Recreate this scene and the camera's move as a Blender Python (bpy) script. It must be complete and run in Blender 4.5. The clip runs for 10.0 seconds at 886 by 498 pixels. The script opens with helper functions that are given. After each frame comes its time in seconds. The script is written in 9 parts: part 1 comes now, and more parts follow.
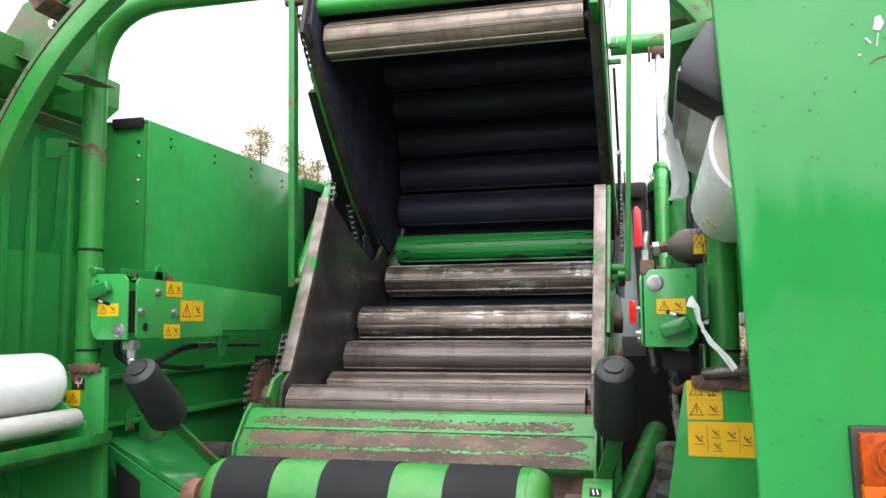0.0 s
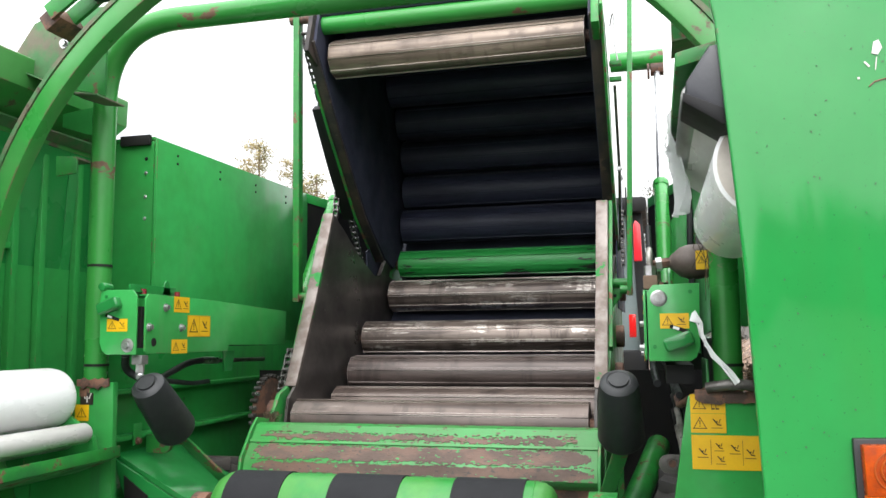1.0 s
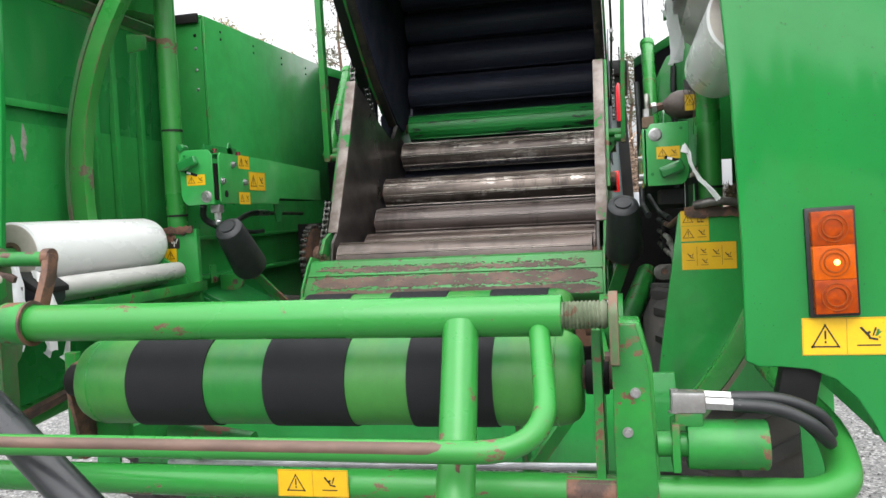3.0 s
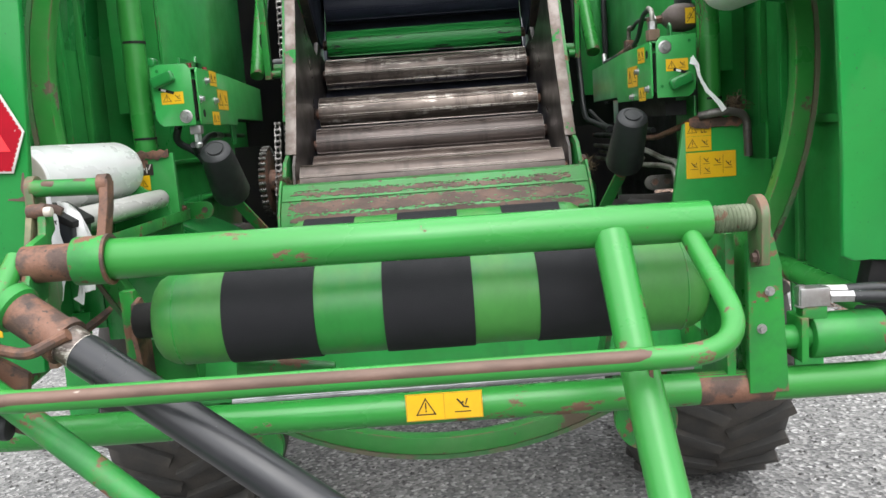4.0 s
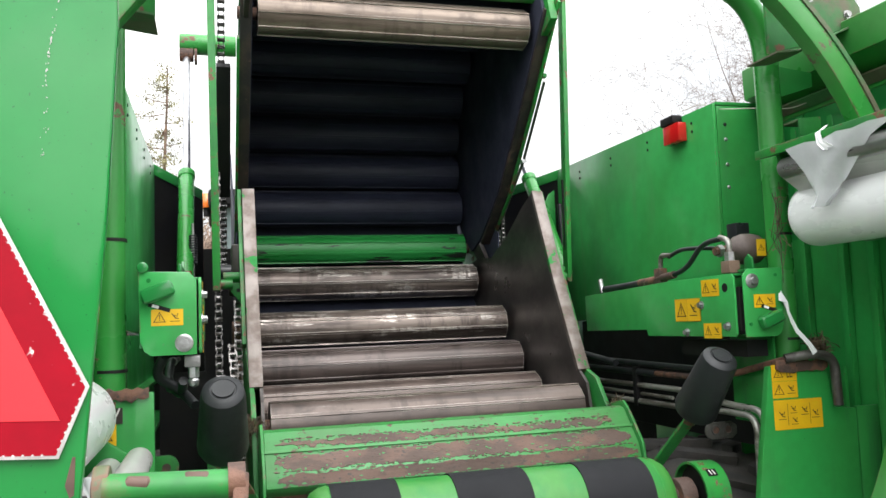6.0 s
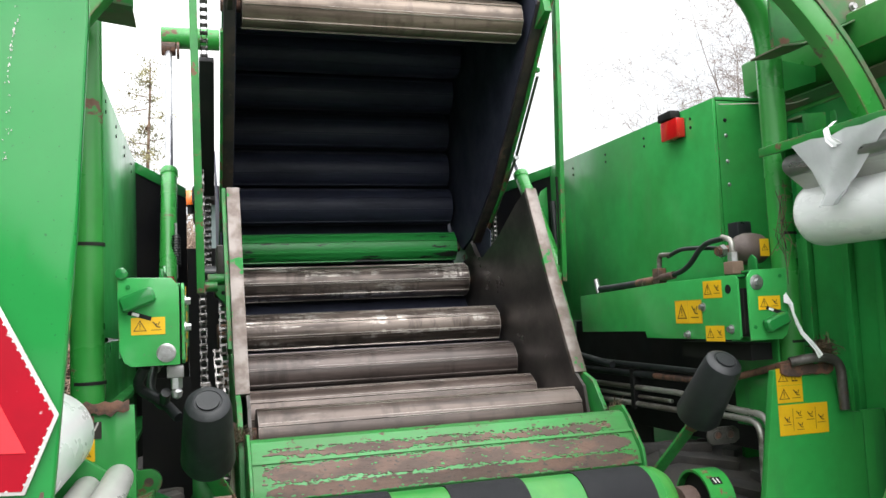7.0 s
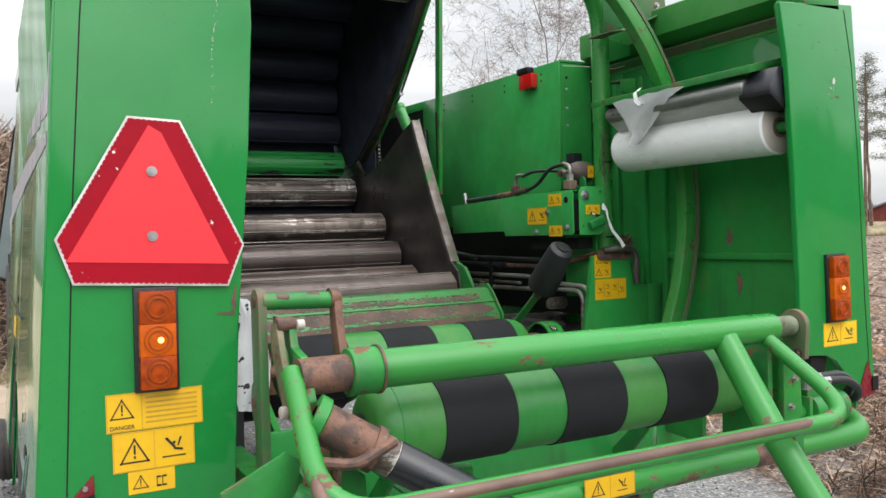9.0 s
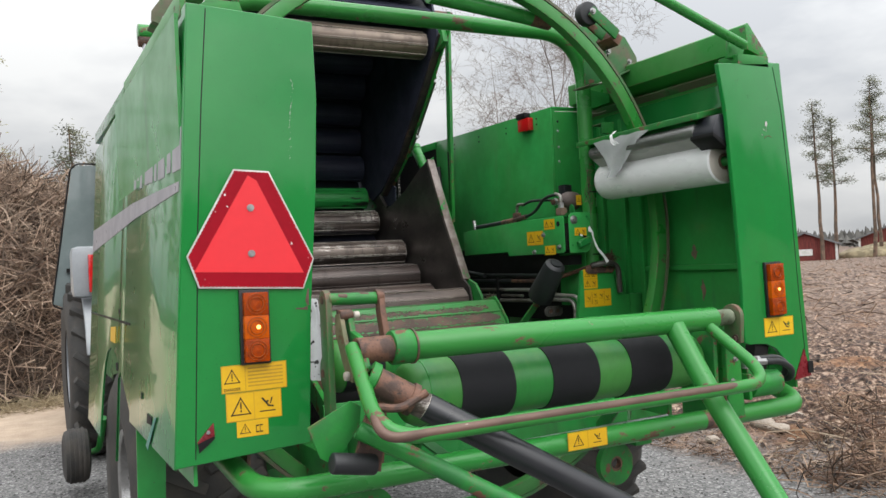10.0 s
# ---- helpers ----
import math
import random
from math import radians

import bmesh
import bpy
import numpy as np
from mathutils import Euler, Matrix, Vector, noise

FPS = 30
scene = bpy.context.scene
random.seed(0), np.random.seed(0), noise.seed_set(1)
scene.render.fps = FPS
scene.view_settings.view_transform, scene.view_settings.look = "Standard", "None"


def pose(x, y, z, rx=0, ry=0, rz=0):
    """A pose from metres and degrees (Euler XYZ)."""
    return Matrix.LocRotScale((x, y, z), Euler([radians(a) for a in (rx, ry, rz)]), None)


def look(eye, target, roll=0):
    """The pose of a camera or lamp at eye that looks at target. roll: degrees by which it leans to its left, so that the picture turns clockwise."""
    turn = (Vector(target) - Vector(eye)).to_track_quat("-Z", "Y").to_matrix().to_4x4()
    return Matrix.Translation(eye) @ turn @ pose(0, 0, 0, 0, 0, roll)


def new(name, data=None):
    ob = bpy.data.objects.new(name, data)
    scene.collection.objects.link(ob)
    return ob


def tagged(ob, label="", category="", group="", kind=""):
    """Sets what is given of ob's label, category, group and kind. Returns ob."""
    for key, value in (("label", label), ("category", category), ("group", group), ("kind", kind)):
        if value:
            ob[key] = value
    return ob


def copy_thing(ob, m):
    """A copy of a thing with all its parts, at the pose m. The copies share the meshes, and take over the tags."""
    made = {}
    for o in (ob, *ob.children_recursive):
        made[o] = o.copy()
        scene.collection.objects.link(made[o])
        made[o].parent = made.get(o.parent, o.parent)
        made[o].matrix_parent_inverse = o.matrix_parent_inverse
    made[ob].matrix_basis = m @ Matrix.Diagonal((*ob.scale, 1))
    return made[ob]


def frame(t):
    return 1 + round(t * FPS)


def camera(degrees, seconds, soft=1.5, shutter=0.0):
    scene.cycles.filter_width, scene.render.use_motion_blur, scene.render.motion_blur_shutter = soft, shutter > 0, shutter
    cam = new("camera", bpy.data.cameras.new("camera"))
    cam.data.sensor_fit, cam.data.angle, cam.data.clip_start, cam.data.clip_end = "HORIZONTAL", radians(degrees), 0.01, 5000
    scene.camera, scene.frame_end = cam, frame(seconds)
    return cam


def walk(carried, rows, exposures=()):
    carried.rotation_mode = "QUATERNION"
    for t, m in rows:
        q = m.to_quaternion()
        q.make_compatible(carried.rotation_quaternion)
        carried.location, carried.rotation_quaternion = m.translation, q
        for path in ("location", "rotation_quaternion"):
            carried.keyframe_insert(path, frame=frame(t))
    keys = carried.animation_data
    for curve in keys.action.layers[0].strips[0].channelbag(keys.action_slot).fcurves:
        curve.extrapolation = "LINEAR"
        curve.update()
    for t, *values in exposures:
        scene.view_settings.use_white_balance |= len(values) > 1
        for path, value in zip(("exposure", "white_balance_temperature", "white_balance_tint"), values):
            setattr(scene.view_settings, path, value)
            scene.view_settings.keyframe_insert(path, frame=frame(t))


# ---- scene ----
cam = camera(56.3, 10.0)
PATH = [
    (0, (0.896, -1.45, 1.749), (0.399, 0.479, 1.929), -0.4),
    (0.5, (0.882, -1.468, 1.755), (0.404, 0.461, 1.976), -0.6),
    (1, (0.881, -1.494, 1.752), (0.39, 0.433, 1.965), -0.5),
    (1.5, (0.878, -1.512, 1.754), (0.408, 0.423, 1.943), -0.2),
    (2, (0.894, -1.571, 1.741), (0.406, 0.364, 1.884), -0.1),
    (2.5, (0.956, -1.865, 1.682), (0.339, 0.038, 1.679), -2.5),
    (2.6, (0.956, -1.908, 1.685), (0.342, -0.005, 1.648), -3.1),
    (2.8, (0.899, -1.99, 1.667), (0.358, -0.066, 1.597), -2.6),
    (3, (0.785, -2.072, 1.613), (0.346, -0.123, 1.53), -2.9),
    (3.2, (0.648, -2.122, 1.608), (0.388, -0.149, 1.413), -3.1),
    (4.3, (-0.202, -2.042, 1.642), (-0.088, -0.067, 1.347), -3.9),
    (4.5, (-0.333, -1.959, 1.654), (-0.084, 0.013, 1.429), -3.3),
    (5, (-0.626, -1.693, 1.696), (-0.243, 0.269, 1.623), -2.7),
    (5.5, (-0.816, -1.481, 1.759), (-0.333, 0.459, 1.838), -2.8),
    (5.7, (-0.82, -1.407, 1.758), (-0.297, 0.515, 1.936), -2.3),
    (7, (-0.815, -1.214, 1.797), (-0.243, 0.696, 1.959), -2.5),
    (7.5, (-0.824, -1.222, 1.797), (-0.209, 0.677, 1.923), -2.1),
    (8, (-0.971, -1.38, 1.736), (-0.141, 0.439, 1.708), -2.3),
    (8.5, (-1.273, -1.607, 1.708), (-0.336, 0.157, 1.615), -1.3),
    (9, (-1.541, -2.018, 1.702), (-0.578, -0.265, 1.665), -1.6),
    (9.5, (-1.818, -2.398, 1.678), (-0.808, -0.672, 1.686), -1.8),
    (10, (-1.925, -2.699, 1.649), (-0.986, -0.934, 1.686), -2.8),
]
walk(cam, [(t, look(eye, target, roll)) for t, eye, target, roll in PATH], exposures=[(0, 0.72), (2.0, 0.66), (3.0, 0.40), (4.5, 0.44), (5.5, 0.50), (7.0, 0.60), (8.0, 0.58), (8.5, 0.38), (9.2, -0.06), (10, -0.24)])

# ---------------------------------------------------------------- world and light
GROUND = -0.08
world = bpy.data.worlds.new("overcast_sky")
scene.world = world
world.use_nodes = True
wn, wl = world.node_tree.nodes, world.node_tree.links
wn.clear()
w_out = wn.new("ShaderNodeOutputWorld")
w_bg = wn.new("ShaderNodeBackground")
w_sky = wn.new("ShaderNodeTexSky")
w_sky.sky_type = "NISHITA"
w_sky.sun_disc = False
w_sky.sun_elevation = radians(40)
w_sky.sun_rotation = radians(185)
w_sky.dust_density = 4.0
w_hs = wn.new("ShaderNodeHueSaturation")
w_hs.inputs["Saturation"].default_value = 0.10
w_tc = wn.new("ShaderNodeTexCoord")
w_map = wn.new("ShaderNodeMapping")
w_map.inputs["Scale"].default_value = (1.0, 1.0, 2.6)
w_no = wn.new("ShaderNodeTexNoise")
w_no.inputs["Scale"].default_value = 2.3
w_no.inputs["Detail"].default_value = 6
w_no.inputs["Roughness"].default_value = 0.52
w_ramp = wn.new("ShaderNodeValToRGB")
w_ramp.color_ramp.elements[0].position = 0.38
w_ramp.color_ramp.elements[0].color = (0.66, 0.68, 0.71, 1)
w_ramp.color_ramp.elements[1].position = 0.58
w_ramp.color_ramp.elements[1].color = (1.05, 1.05, 1.04, 1)
# an even grey deck of cloud lies under the clear sky
w_deck = wn.new("ShaderNodeMixRGB")
w_deck.inputs["Fac"].default_value = 0.80
w_deck.inputs["Color2"].default_value = (9.4, 9.5, 9.6, 1)
w_mul = wn.new("ShaderNodeMixRGB")
w_mul.blend_type = "MULTIPLY"
w_mul.inputs["Fac"].default_value = 1.0
wl.new(w_tc.outputs["Generated"], w_map.inputs["Vector"])
wl.new(w_map.outputs["Vector"], w_no.inputs["Vector"])
wl.new(w_no.outputs["Fac"], w_ramp.inputs["Fac"])
wl.new(w_sky.outputs["Color"], w_hs.inputs["Color"])
wl.new(w_hs.outputs["Color"], w_deck.inputs["Color1"])
# an overcast sky is brightest overhead
w_sep = wn.new("ShaderNodeSeparateXYZ")
w_up = wn.new("ShaderNodeMapRange")
w_up.inputs["From Min"].default_value = 0.0
w_up.inputs["From Max"].default_value = 1.0
w_up.inputs["To Min"].default_value = 0.78
w_up.inputs["To Max"].default_value = 3.1
w_zen = wn.new("ShaderNodeMixRGB")
w_zen.blend_type = "MULTIPLY"
w_zen.inputs["Fac"].default_value = 1.0
wl.new(w_tc.outputs["Generated"], w_sep.inputs["Vector"])
wl.new(w_sep.outputs["Z"], w_up.inputs["Value"])
wl.new(w_up.outputs["Result"], w_zen.inputs["Color2"])
wl.new(w_deck.outputs["Color"], w_zen.inputs["Color1"])
# and brighter towards the veiled sun than away from it
w_side = wn.new("ShaderNodeMapRange")
w_side.inputs["From Min"].default_value = -0.8
w_side.inputs["From Max"].default_value = 0.9
w_side.inputs["To Min"].default_value = 1.0
w_side.inputs["To Max"].default_value = 1.75
w_veil = wn.new("ShaderNodeMixRGB")
w_veil.blend_type = "MULTIPLY"
w_veil.inputs["Fac"].default_value = 1.0
w_dot = wn.new("ShaderNodeVectorMath")
w_dot.operation = "DOT_PRODUCT"
w_dot.inputs[1].default_value = (0.25, -0.92, 0.0)
wl.new(w_tc.outputs["Generated"], w_dot.inputs[0])
wl.new(w_dot.outputs["Value"], w_side.inputs["Value"])
wl.new(w_zen.outputs["Color"], w_veil.inputs["Color1"])
wl.new(w_side.outputs["Result"], w_veil.inputs["Color2"])
wl.new(w_veil.outputs["Color"], w_mul.inputs["Color1"])
wl.new(w_ramp.outputs["Color"], w_mul.inputs["Color2"])
wl.new(w_mul.outputs["Color"], w_bg.inputs["Color"])
wl.new(w_bg.outputs["Background"], w_out.inputs["Surface"])
w_bg.inputs["Strength"].default_value = 0.098

sun_data = bpy.data.lights.new("sun", "SUN")
sun_data.energy = 0.95
sun_data.angle = radians(40)
sun_data.color = (1.0, 0.97, 0.93)
sun = new("sun", sun_data)
sun.matrix_world = look((1.0, -4.5, 6.5), (0, 0, 0))


# ---------------------------------------------------------------- materials
def mat(name, base, rough=0.5, metal=0.0, second=None, scale=6.0, amount=0.5, stretch=(1, 1, 1), wear=None, wear_at=0.62,
        wear_scale=9.0, wear_rough=0.75, bump=0.0, bump_scale=120.0, coat=0.0, speck=None, speck_at=0.70, speck_scale=60.0,
        rough_var=0.12, random_tint=0.0, transmission=0.0, alpha=1.0, emit=None, spec=0.5, chips=0.0, chip_at=0.5, coat_rough=0.09, streak=None):
    m = bpy.data.materials.new(name)
    m.use_nodes = True
    n, l = m.node_tree.nodes, m.node_tree.links
    b = n["Principled BSDF"]
    tc = n.new("ShaderNodeTexCoord")
    mp = n.new("ShaderNodeMapping")
    mp.inputs["Scale"].default_value = stretch
    l.new(tc.outputs["Object"], mp.inputs["Vector"])

    def noise_at(sc, detail=5.0, rough_=0.6, vec=None):
        t = n.new("ShaderNodeTexNoise")
        t.inputs["Scale"].default_value = sc
        t.inputs["Detail"].default_value = detail
        t.inputs["Roughness"].default_value = rough_
        l.new(vec or mp.outputs["Vector"], t.inputs["Vector"])
        return t.outputs["Fac"]

    def ramp(fac, a, c):
        r = n.new("ShaderNodeMapRange")
        r.interpolation_type = "SMOOTHSTEP"
        r.inputs["From Min"].default_value = a
        r.inputs["From Max"].default_value = c
        l.new(fac, r.inputs["Value"])
        return r.outputs["Result"]

    def mix(fac, c1, c2):
        x = n.new("ShaderNodeMixRGB")
        if isinstance(fac, float):
            x.inputs["Fac"].default_value = fac
        else:
            l.new(fac, x.inputs["Fac"])
        for sock, c in (("Color1", c1), ("Color2", c2)):
            if isinstance(c, tuple):
                x.inputs[sock].default_value = (*c, 1)
            else:
                l.new(c, x.inputs[sock])
        return x.outputs["Color"]

    if second is None:
        second = tuple(c * 0.72 for c in base)
    broad = noise_at(scale)
    fine = noise_at(scale * 9.0, 4.0)
    col = mix(ramp(broad, 0.5 - 0.35 * (1.1 - amount), 0.5 + 0.35 * (1.1 - amount)), base, second)
    dim = n.new("ShaderNodeMixRGB")
    dim.blend_type = "MULTIPLY"
    dim.inputs["Fac"].default_value = 0.35 * amount
    l.new(col, dim.inputs["Color1"])
    l.new(fine, dim.inputs["Color2"])
    col = dim.outputs["Color"]
    if streak is not None:
        # runs of dirty water down the sheet
        sm = n.new("ShaderNodeMapping")
        sm.inputs["Scale"].default_value = (13, 13, 0.9)
        l.new(tc.outputs["Object"], sm.inputs["Vector"])
        run = n.new("ShaderNodeMath")
        run.operation = "MULTIPLY"
        l.new(ramp(noise_at(1.0, 5.0, 0.6, sm.outputs["Vector"]), 0.50, 0.72), run.inputs[0])
        l.new(ramp(noise_at(1.7, 3.0), 0.40, 0.66), run.inputs[1])
        col = mix(run.outputs[0], col, streak)
    if random_tint:
        oi = n.new("ShaderNodeObjectInfo")
        hs = n.new("ShaderNodeHueSaturation")
        mr = n.new("ShaderNodeMapRange")
        mr.inputs["To Min"].default_value = 1 - random_tint
        mr.inputs["To Max"].default_value = 1 + random_tint
        l.new(oi.outputs["Random"], mr.inputs["Value"])
        l.new(mr.outputs["Result"], hs.inputs["Value"])
        l.new(col, hs.inputs["Color"])
        col = hs.outputs["Color"]
    if speck is not None:
        col = mix(ramp(noise_at(speck_scale, 2.0), speck_at, speck_at + 0.05), col, speck)
    rough_in = n.new("ShaderNodeMapRange")
    rough_in.inputs["From Min"].default_value = 0.3
    rough_in.inputs["From Max"].default_value = 0.7
    rough_in.inputs["To Min"].default_value = max(0.03, rough - rough_var)
    rough_in.inputs["To Max"].default_value = min(1.0, rough + rough_var)
    l.new(broad, rough_in.inputs["Value"])
    rgh = rough_in.outputs["Result"]
    height = fine
    if wear is not None:
        w = noise_at(wear_scale, 8.0, 0.68)
        wf = ramp(w, wear_at, wear_at + 0.025)
        edge = ramp(w, wear_at - 0.03, wear_at)
        wcol = mix(noise_at(wear_scale * 4.0), wear, tuple(c * 0.5 for c in wear))
        col = mix(wf, col, wcol)
        xr = n.new("ShaderNodeMix")
        l.new(wf, xr.inputs[0])
        l.new(rgh, xr.inputs[2])
        xr.inputs[3].default_value = wear_rough
        rgh = xr.outputs[0]
        if metal:
            b.inputs["Metallic"].default_value = metal
    if chips:
        # paint knocked off along the edges
        bev = n.new("ShaderNodeBevel")
        bev.samples = 3
        bev.inputs["Radius"].default_value = chips
        geo = n.new("ShaderNodeNewGeometry")
        dot = n.new("ShaderNodeVectorMath")
        dot.operation = "DOT_PRODUCT"
        l.new(bev.outputs["Normal"], dot.inputs[0])
        l.new(geo.outputs["Normal"], dot.inputs[1])
        flip = n.new("ShaderNodeMath")
        flip.operation = "SUBTRACT"
        flip.inputs[0].default_value = 1.0
        l.new(dot.outputs["Value"], flip.inputs[1])
        both = n.new("ShaderNodeMath")
        both.operation = "MULTIPLY"
        l.new(ramp(flip.outputs[0], 0.006, 0.03), both.inputs[0])
        l.new(ramp(noise_at(11.0, 8.0, 0.72), chip_at, chip_at + 0.03), both.inputs[1])
        col = mix(both.outputs[0], col, (0.15, 0.085, 0.06))
    l.new(col, b.inputs["Base Color"])
    l.new(rgh, b.inputs["Roughness"])
    b.inputs["Metallic"].default_value = metal
    b.inputs["Specular IOR Level"].default_value = spec
    if coat:
        b.inputs["Coat Weight"].default_value = coat
        b.inputs["Coat IOR"].default_value = 1.6
        b.inputs["Coat Roughness"].default_value = coat_rough
    if bump:
        bp = n.new("ShaderNodeBump")
        bp.inputs["Strength"].default_value = bump
        bp.inputs["Distance"].default_value = 0.01
        l.new(noise_at(bump_scale, 6.0), bp.inputs["Height"])
        l.new(bp.outputs["Normal"], b.inputs["Normal"])
    if transmission:
        b.inputs["Transmission Weight"].default_value = transmission
    if alpha < 1:
        b.inputs["Alpha"].default_value = alpha
    if emit:
        b.inputs["Emission Color"].default_value = (*emit[0], 1)
        b.inputs["Emission Strength"].default_value = emit[1]
    return m


RUST = (0.20, 0.095, 0.06)
GREEN = (0.016, 0.200, 0.043)
GREEN2 = (0.014, 0.168, 0.037)
M_green = mat("green_paint", GREEN, 0.34, second=GREEN2, scale=2.2, amount=0.45, speck=(0.05, 0.16, 0.05), speck_at=0.74,
              speck_scale=38, bump=0.012, bump_scale=5, spec=0.15, coat=0.7, chips=0.004, chip_at=0.60, coat_rough=0.12)
M_panel = mat("green_panel_paint", (0.012, 0.228, 0.043), 0.34, second=(0.010, 0.196, 0.037), scale=2.2, amount=0.4, speck=(0.007, 0.110, 0.025), speck_at=0.665,
              speck_scale=150, wear=(0.40, 0.46, 0.40), wear_at=0.755, wear_scale=34, wear_rough=0.5, bump=0.012, bump_scale=5, spec=0.10, coat=0.62, chips=0.005, chip_at=0.60, coat_rough=0.07, streak=(0.016, 0.185, 0.034))
M_green_gloss = mat("green_paint_gloss", GREEN, 0.30, second=GREEN2, scale=1.2, amount=0.3, bump=0.006, bump_scale=2.0, coat=0.75, spec=0.12,
                    speck=(0.03, 0.15, 0.05), speck_at=0.76, speck_scale=30, rough_var=0.05, coat_rough=0.05, streak=(0.030, 0.170, 0.045))
# the same paint as M_green, dusty, with its colour lifted for shaded inner faces
M_green_inner = mat("green_paint_dusty_lifted", (0.028, 0.300, 0.062), 0.36, second=(0.030, 0.245, 0.050), scale=2.6, amount=0.7,
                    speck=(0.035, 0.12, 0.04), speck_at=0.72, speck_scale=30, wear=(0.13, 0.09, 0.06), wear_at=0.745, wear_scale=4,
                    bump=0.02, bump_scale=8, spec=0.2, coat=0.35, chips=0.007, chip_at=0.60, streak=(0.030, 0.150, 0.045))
# a brighter copy of the dusty green, light put into the colour of sides and arms
M_box = mat("green_box_paint_dusty_lit", (0.040, 0.370, 0.086), 0.40, second=(0.036, 0.305, 0.064), scale=2.0, amount=0.8, speck=(0.10, 0.20, 0.09), speck_at=0.72, speck_scale=26,
            wear=(0.12, 0.20, 0.09), wear_at=0.70, wear_scale=3, bump=0.015, bump_scale=4, spec=0.3, coat=0.5, coat_rough=0.16, chips=0.006, chip_at=0.55, streak=(0.060, 0.250, 0.070))
M_green_worn = mat("green_paint_chipped", (0.022, 0.240, 0.037), 0.40, second=(0.021, 0.150, 0.036), scale=6.0, amount=0.6,
                   wear=RUST, wear_at=0.575, wear_scale=9, bump=0.03, bump_scale=40, spec=0.35, chips=0.014, chip_at=0.545)
M_green_tube = mat("green_paint_tube", (0.028, 0.245, 0.043), 0.30, second=(0.030, 0.205, 0.034), scale=3.0, amount=0.4, stretch=(0.5, 1, 1),
                   wear=(0.190, 0.105, 0.068), wear_at=0.605, wear_scale=9, bump=0.02, bump_scale=30, spec=0.42, chips=0.010, chip_at=0.57)
M_apron_green = mat("apron_green", (0.026, 0.240, 0.046), 0.46, second=(0.050, 0.185, 0.050), scale=6, amount=0.6,
                    stretch=(0.6, 1, 1), wear=(0.120, 0.072, 0.050), wear_at=0.60, wear_scale=34, bump=0.08, bump_scale=60)
M_apron_bare = mat("apron_bare_steel", (0.125, 0.066, 0.044), 0.62, second=(0.080, 0.048, 0.036), scale=12, amount=0.9, speck=(0.045, 0.032, 0.026), speck_at=0.62, speck_scale=75,
                   stretch=(0.5, 1, 1), wear=(0.040, 0.215, 0.052), wear_at=0.665, wear_scale=42, wear_rough=0.45, bump=0.12, bump_scale=70)
M_rust = mat("rusty_steel", (0.185, 0.088, 0.056), 0.66, metal=0.1, second=(0.080, 0.048, 0.038), scale=14, amount=0.9,
             wear=(0.34, 0.27, 0.215), wear_at=0.655, wear_scale=20, speck=(0.045, 0.030, 0.025), speck_at=0.64, speck_scale=60, bump=0.25, bump_scale=90)
M_gate_edge = mat("dark_gate_edge", (0.052, 0.036, 0.030), 0.6, metal=0.2, second=(0.026, 0.022, 0.022), scale=6, amount=0.9,
                  wear=(0.13, 0.085, 0.065), wear_at=0.60, wear_scale=9, bump=0.1, bump_scale=70)
M_dusty = mat("dust_coated_green", (0.135, 0.125, 0.080), 0.7, second=(0.055, 0.175, 0.060), scale=5, amount=0.9, wear=(0.10, 0.065, 0.05), wear_at=0.62, wear_scale=8, bump=0.05)
M_ring = mat("ring_paint_dusty", (0.030, 0.245, 0.042), 0.34, second=(0.060, 0.250, 0.060), scale=2.5, amount=0.8, wear=(0.16, 0.125, 0.085), wear_at=0.605, wear_scale=3.5, bump=0.02, bump_scale=30, chips=0.010, chip_at=0.5)
M_pipe_bright = mat("zinc_steel_pipe", (0.400, 0.385, 0.350), 0.38, metal=0.45, second=(0.150, 0.130, 0.110), scale=11, amount=0.9, stretch=(1, 0.4, 1), bump=0.05)
M_pipe = mat("dull_steel_pipe", (0.150, 0.140, 0.130), 0.42, metal=0.5, second=(0.070, 0.062, 0.056), scale=9, amount=0.9,
             wear=(0.14, 0.075, 0.05), wear_at=0.64, wear_scale=12, bump=0.05)
M_web = mat("stretched_film_web", (0.52, 0.51, 0.49), 0.32, second=(0.40, 0.39, 0.37), scale=5, amount=0.6, stretch=(1, 0.3, 1), spec=0.5)
M_roll_end = mat("film_roll_end", (0.56, 0.51, 0.45), 0.5, second=(0.44, 0.39, 0.34), scale=9, amount=0.6, bump=0.05, bump_scale=150)
M_bar_rust = mat("bare_scuffed_bar", (0.160, 0.094, 0.070), 0.55, metal=0.15, second=(0.105, 0.063, 0.048), scale=12, amount=0.7,
                 stretch=(0.4, 1, 1), speck=(0.32, 0.27, 0.23), speck_at=0.70, speck_scale=40, bump=0.08, bump_scale=90)


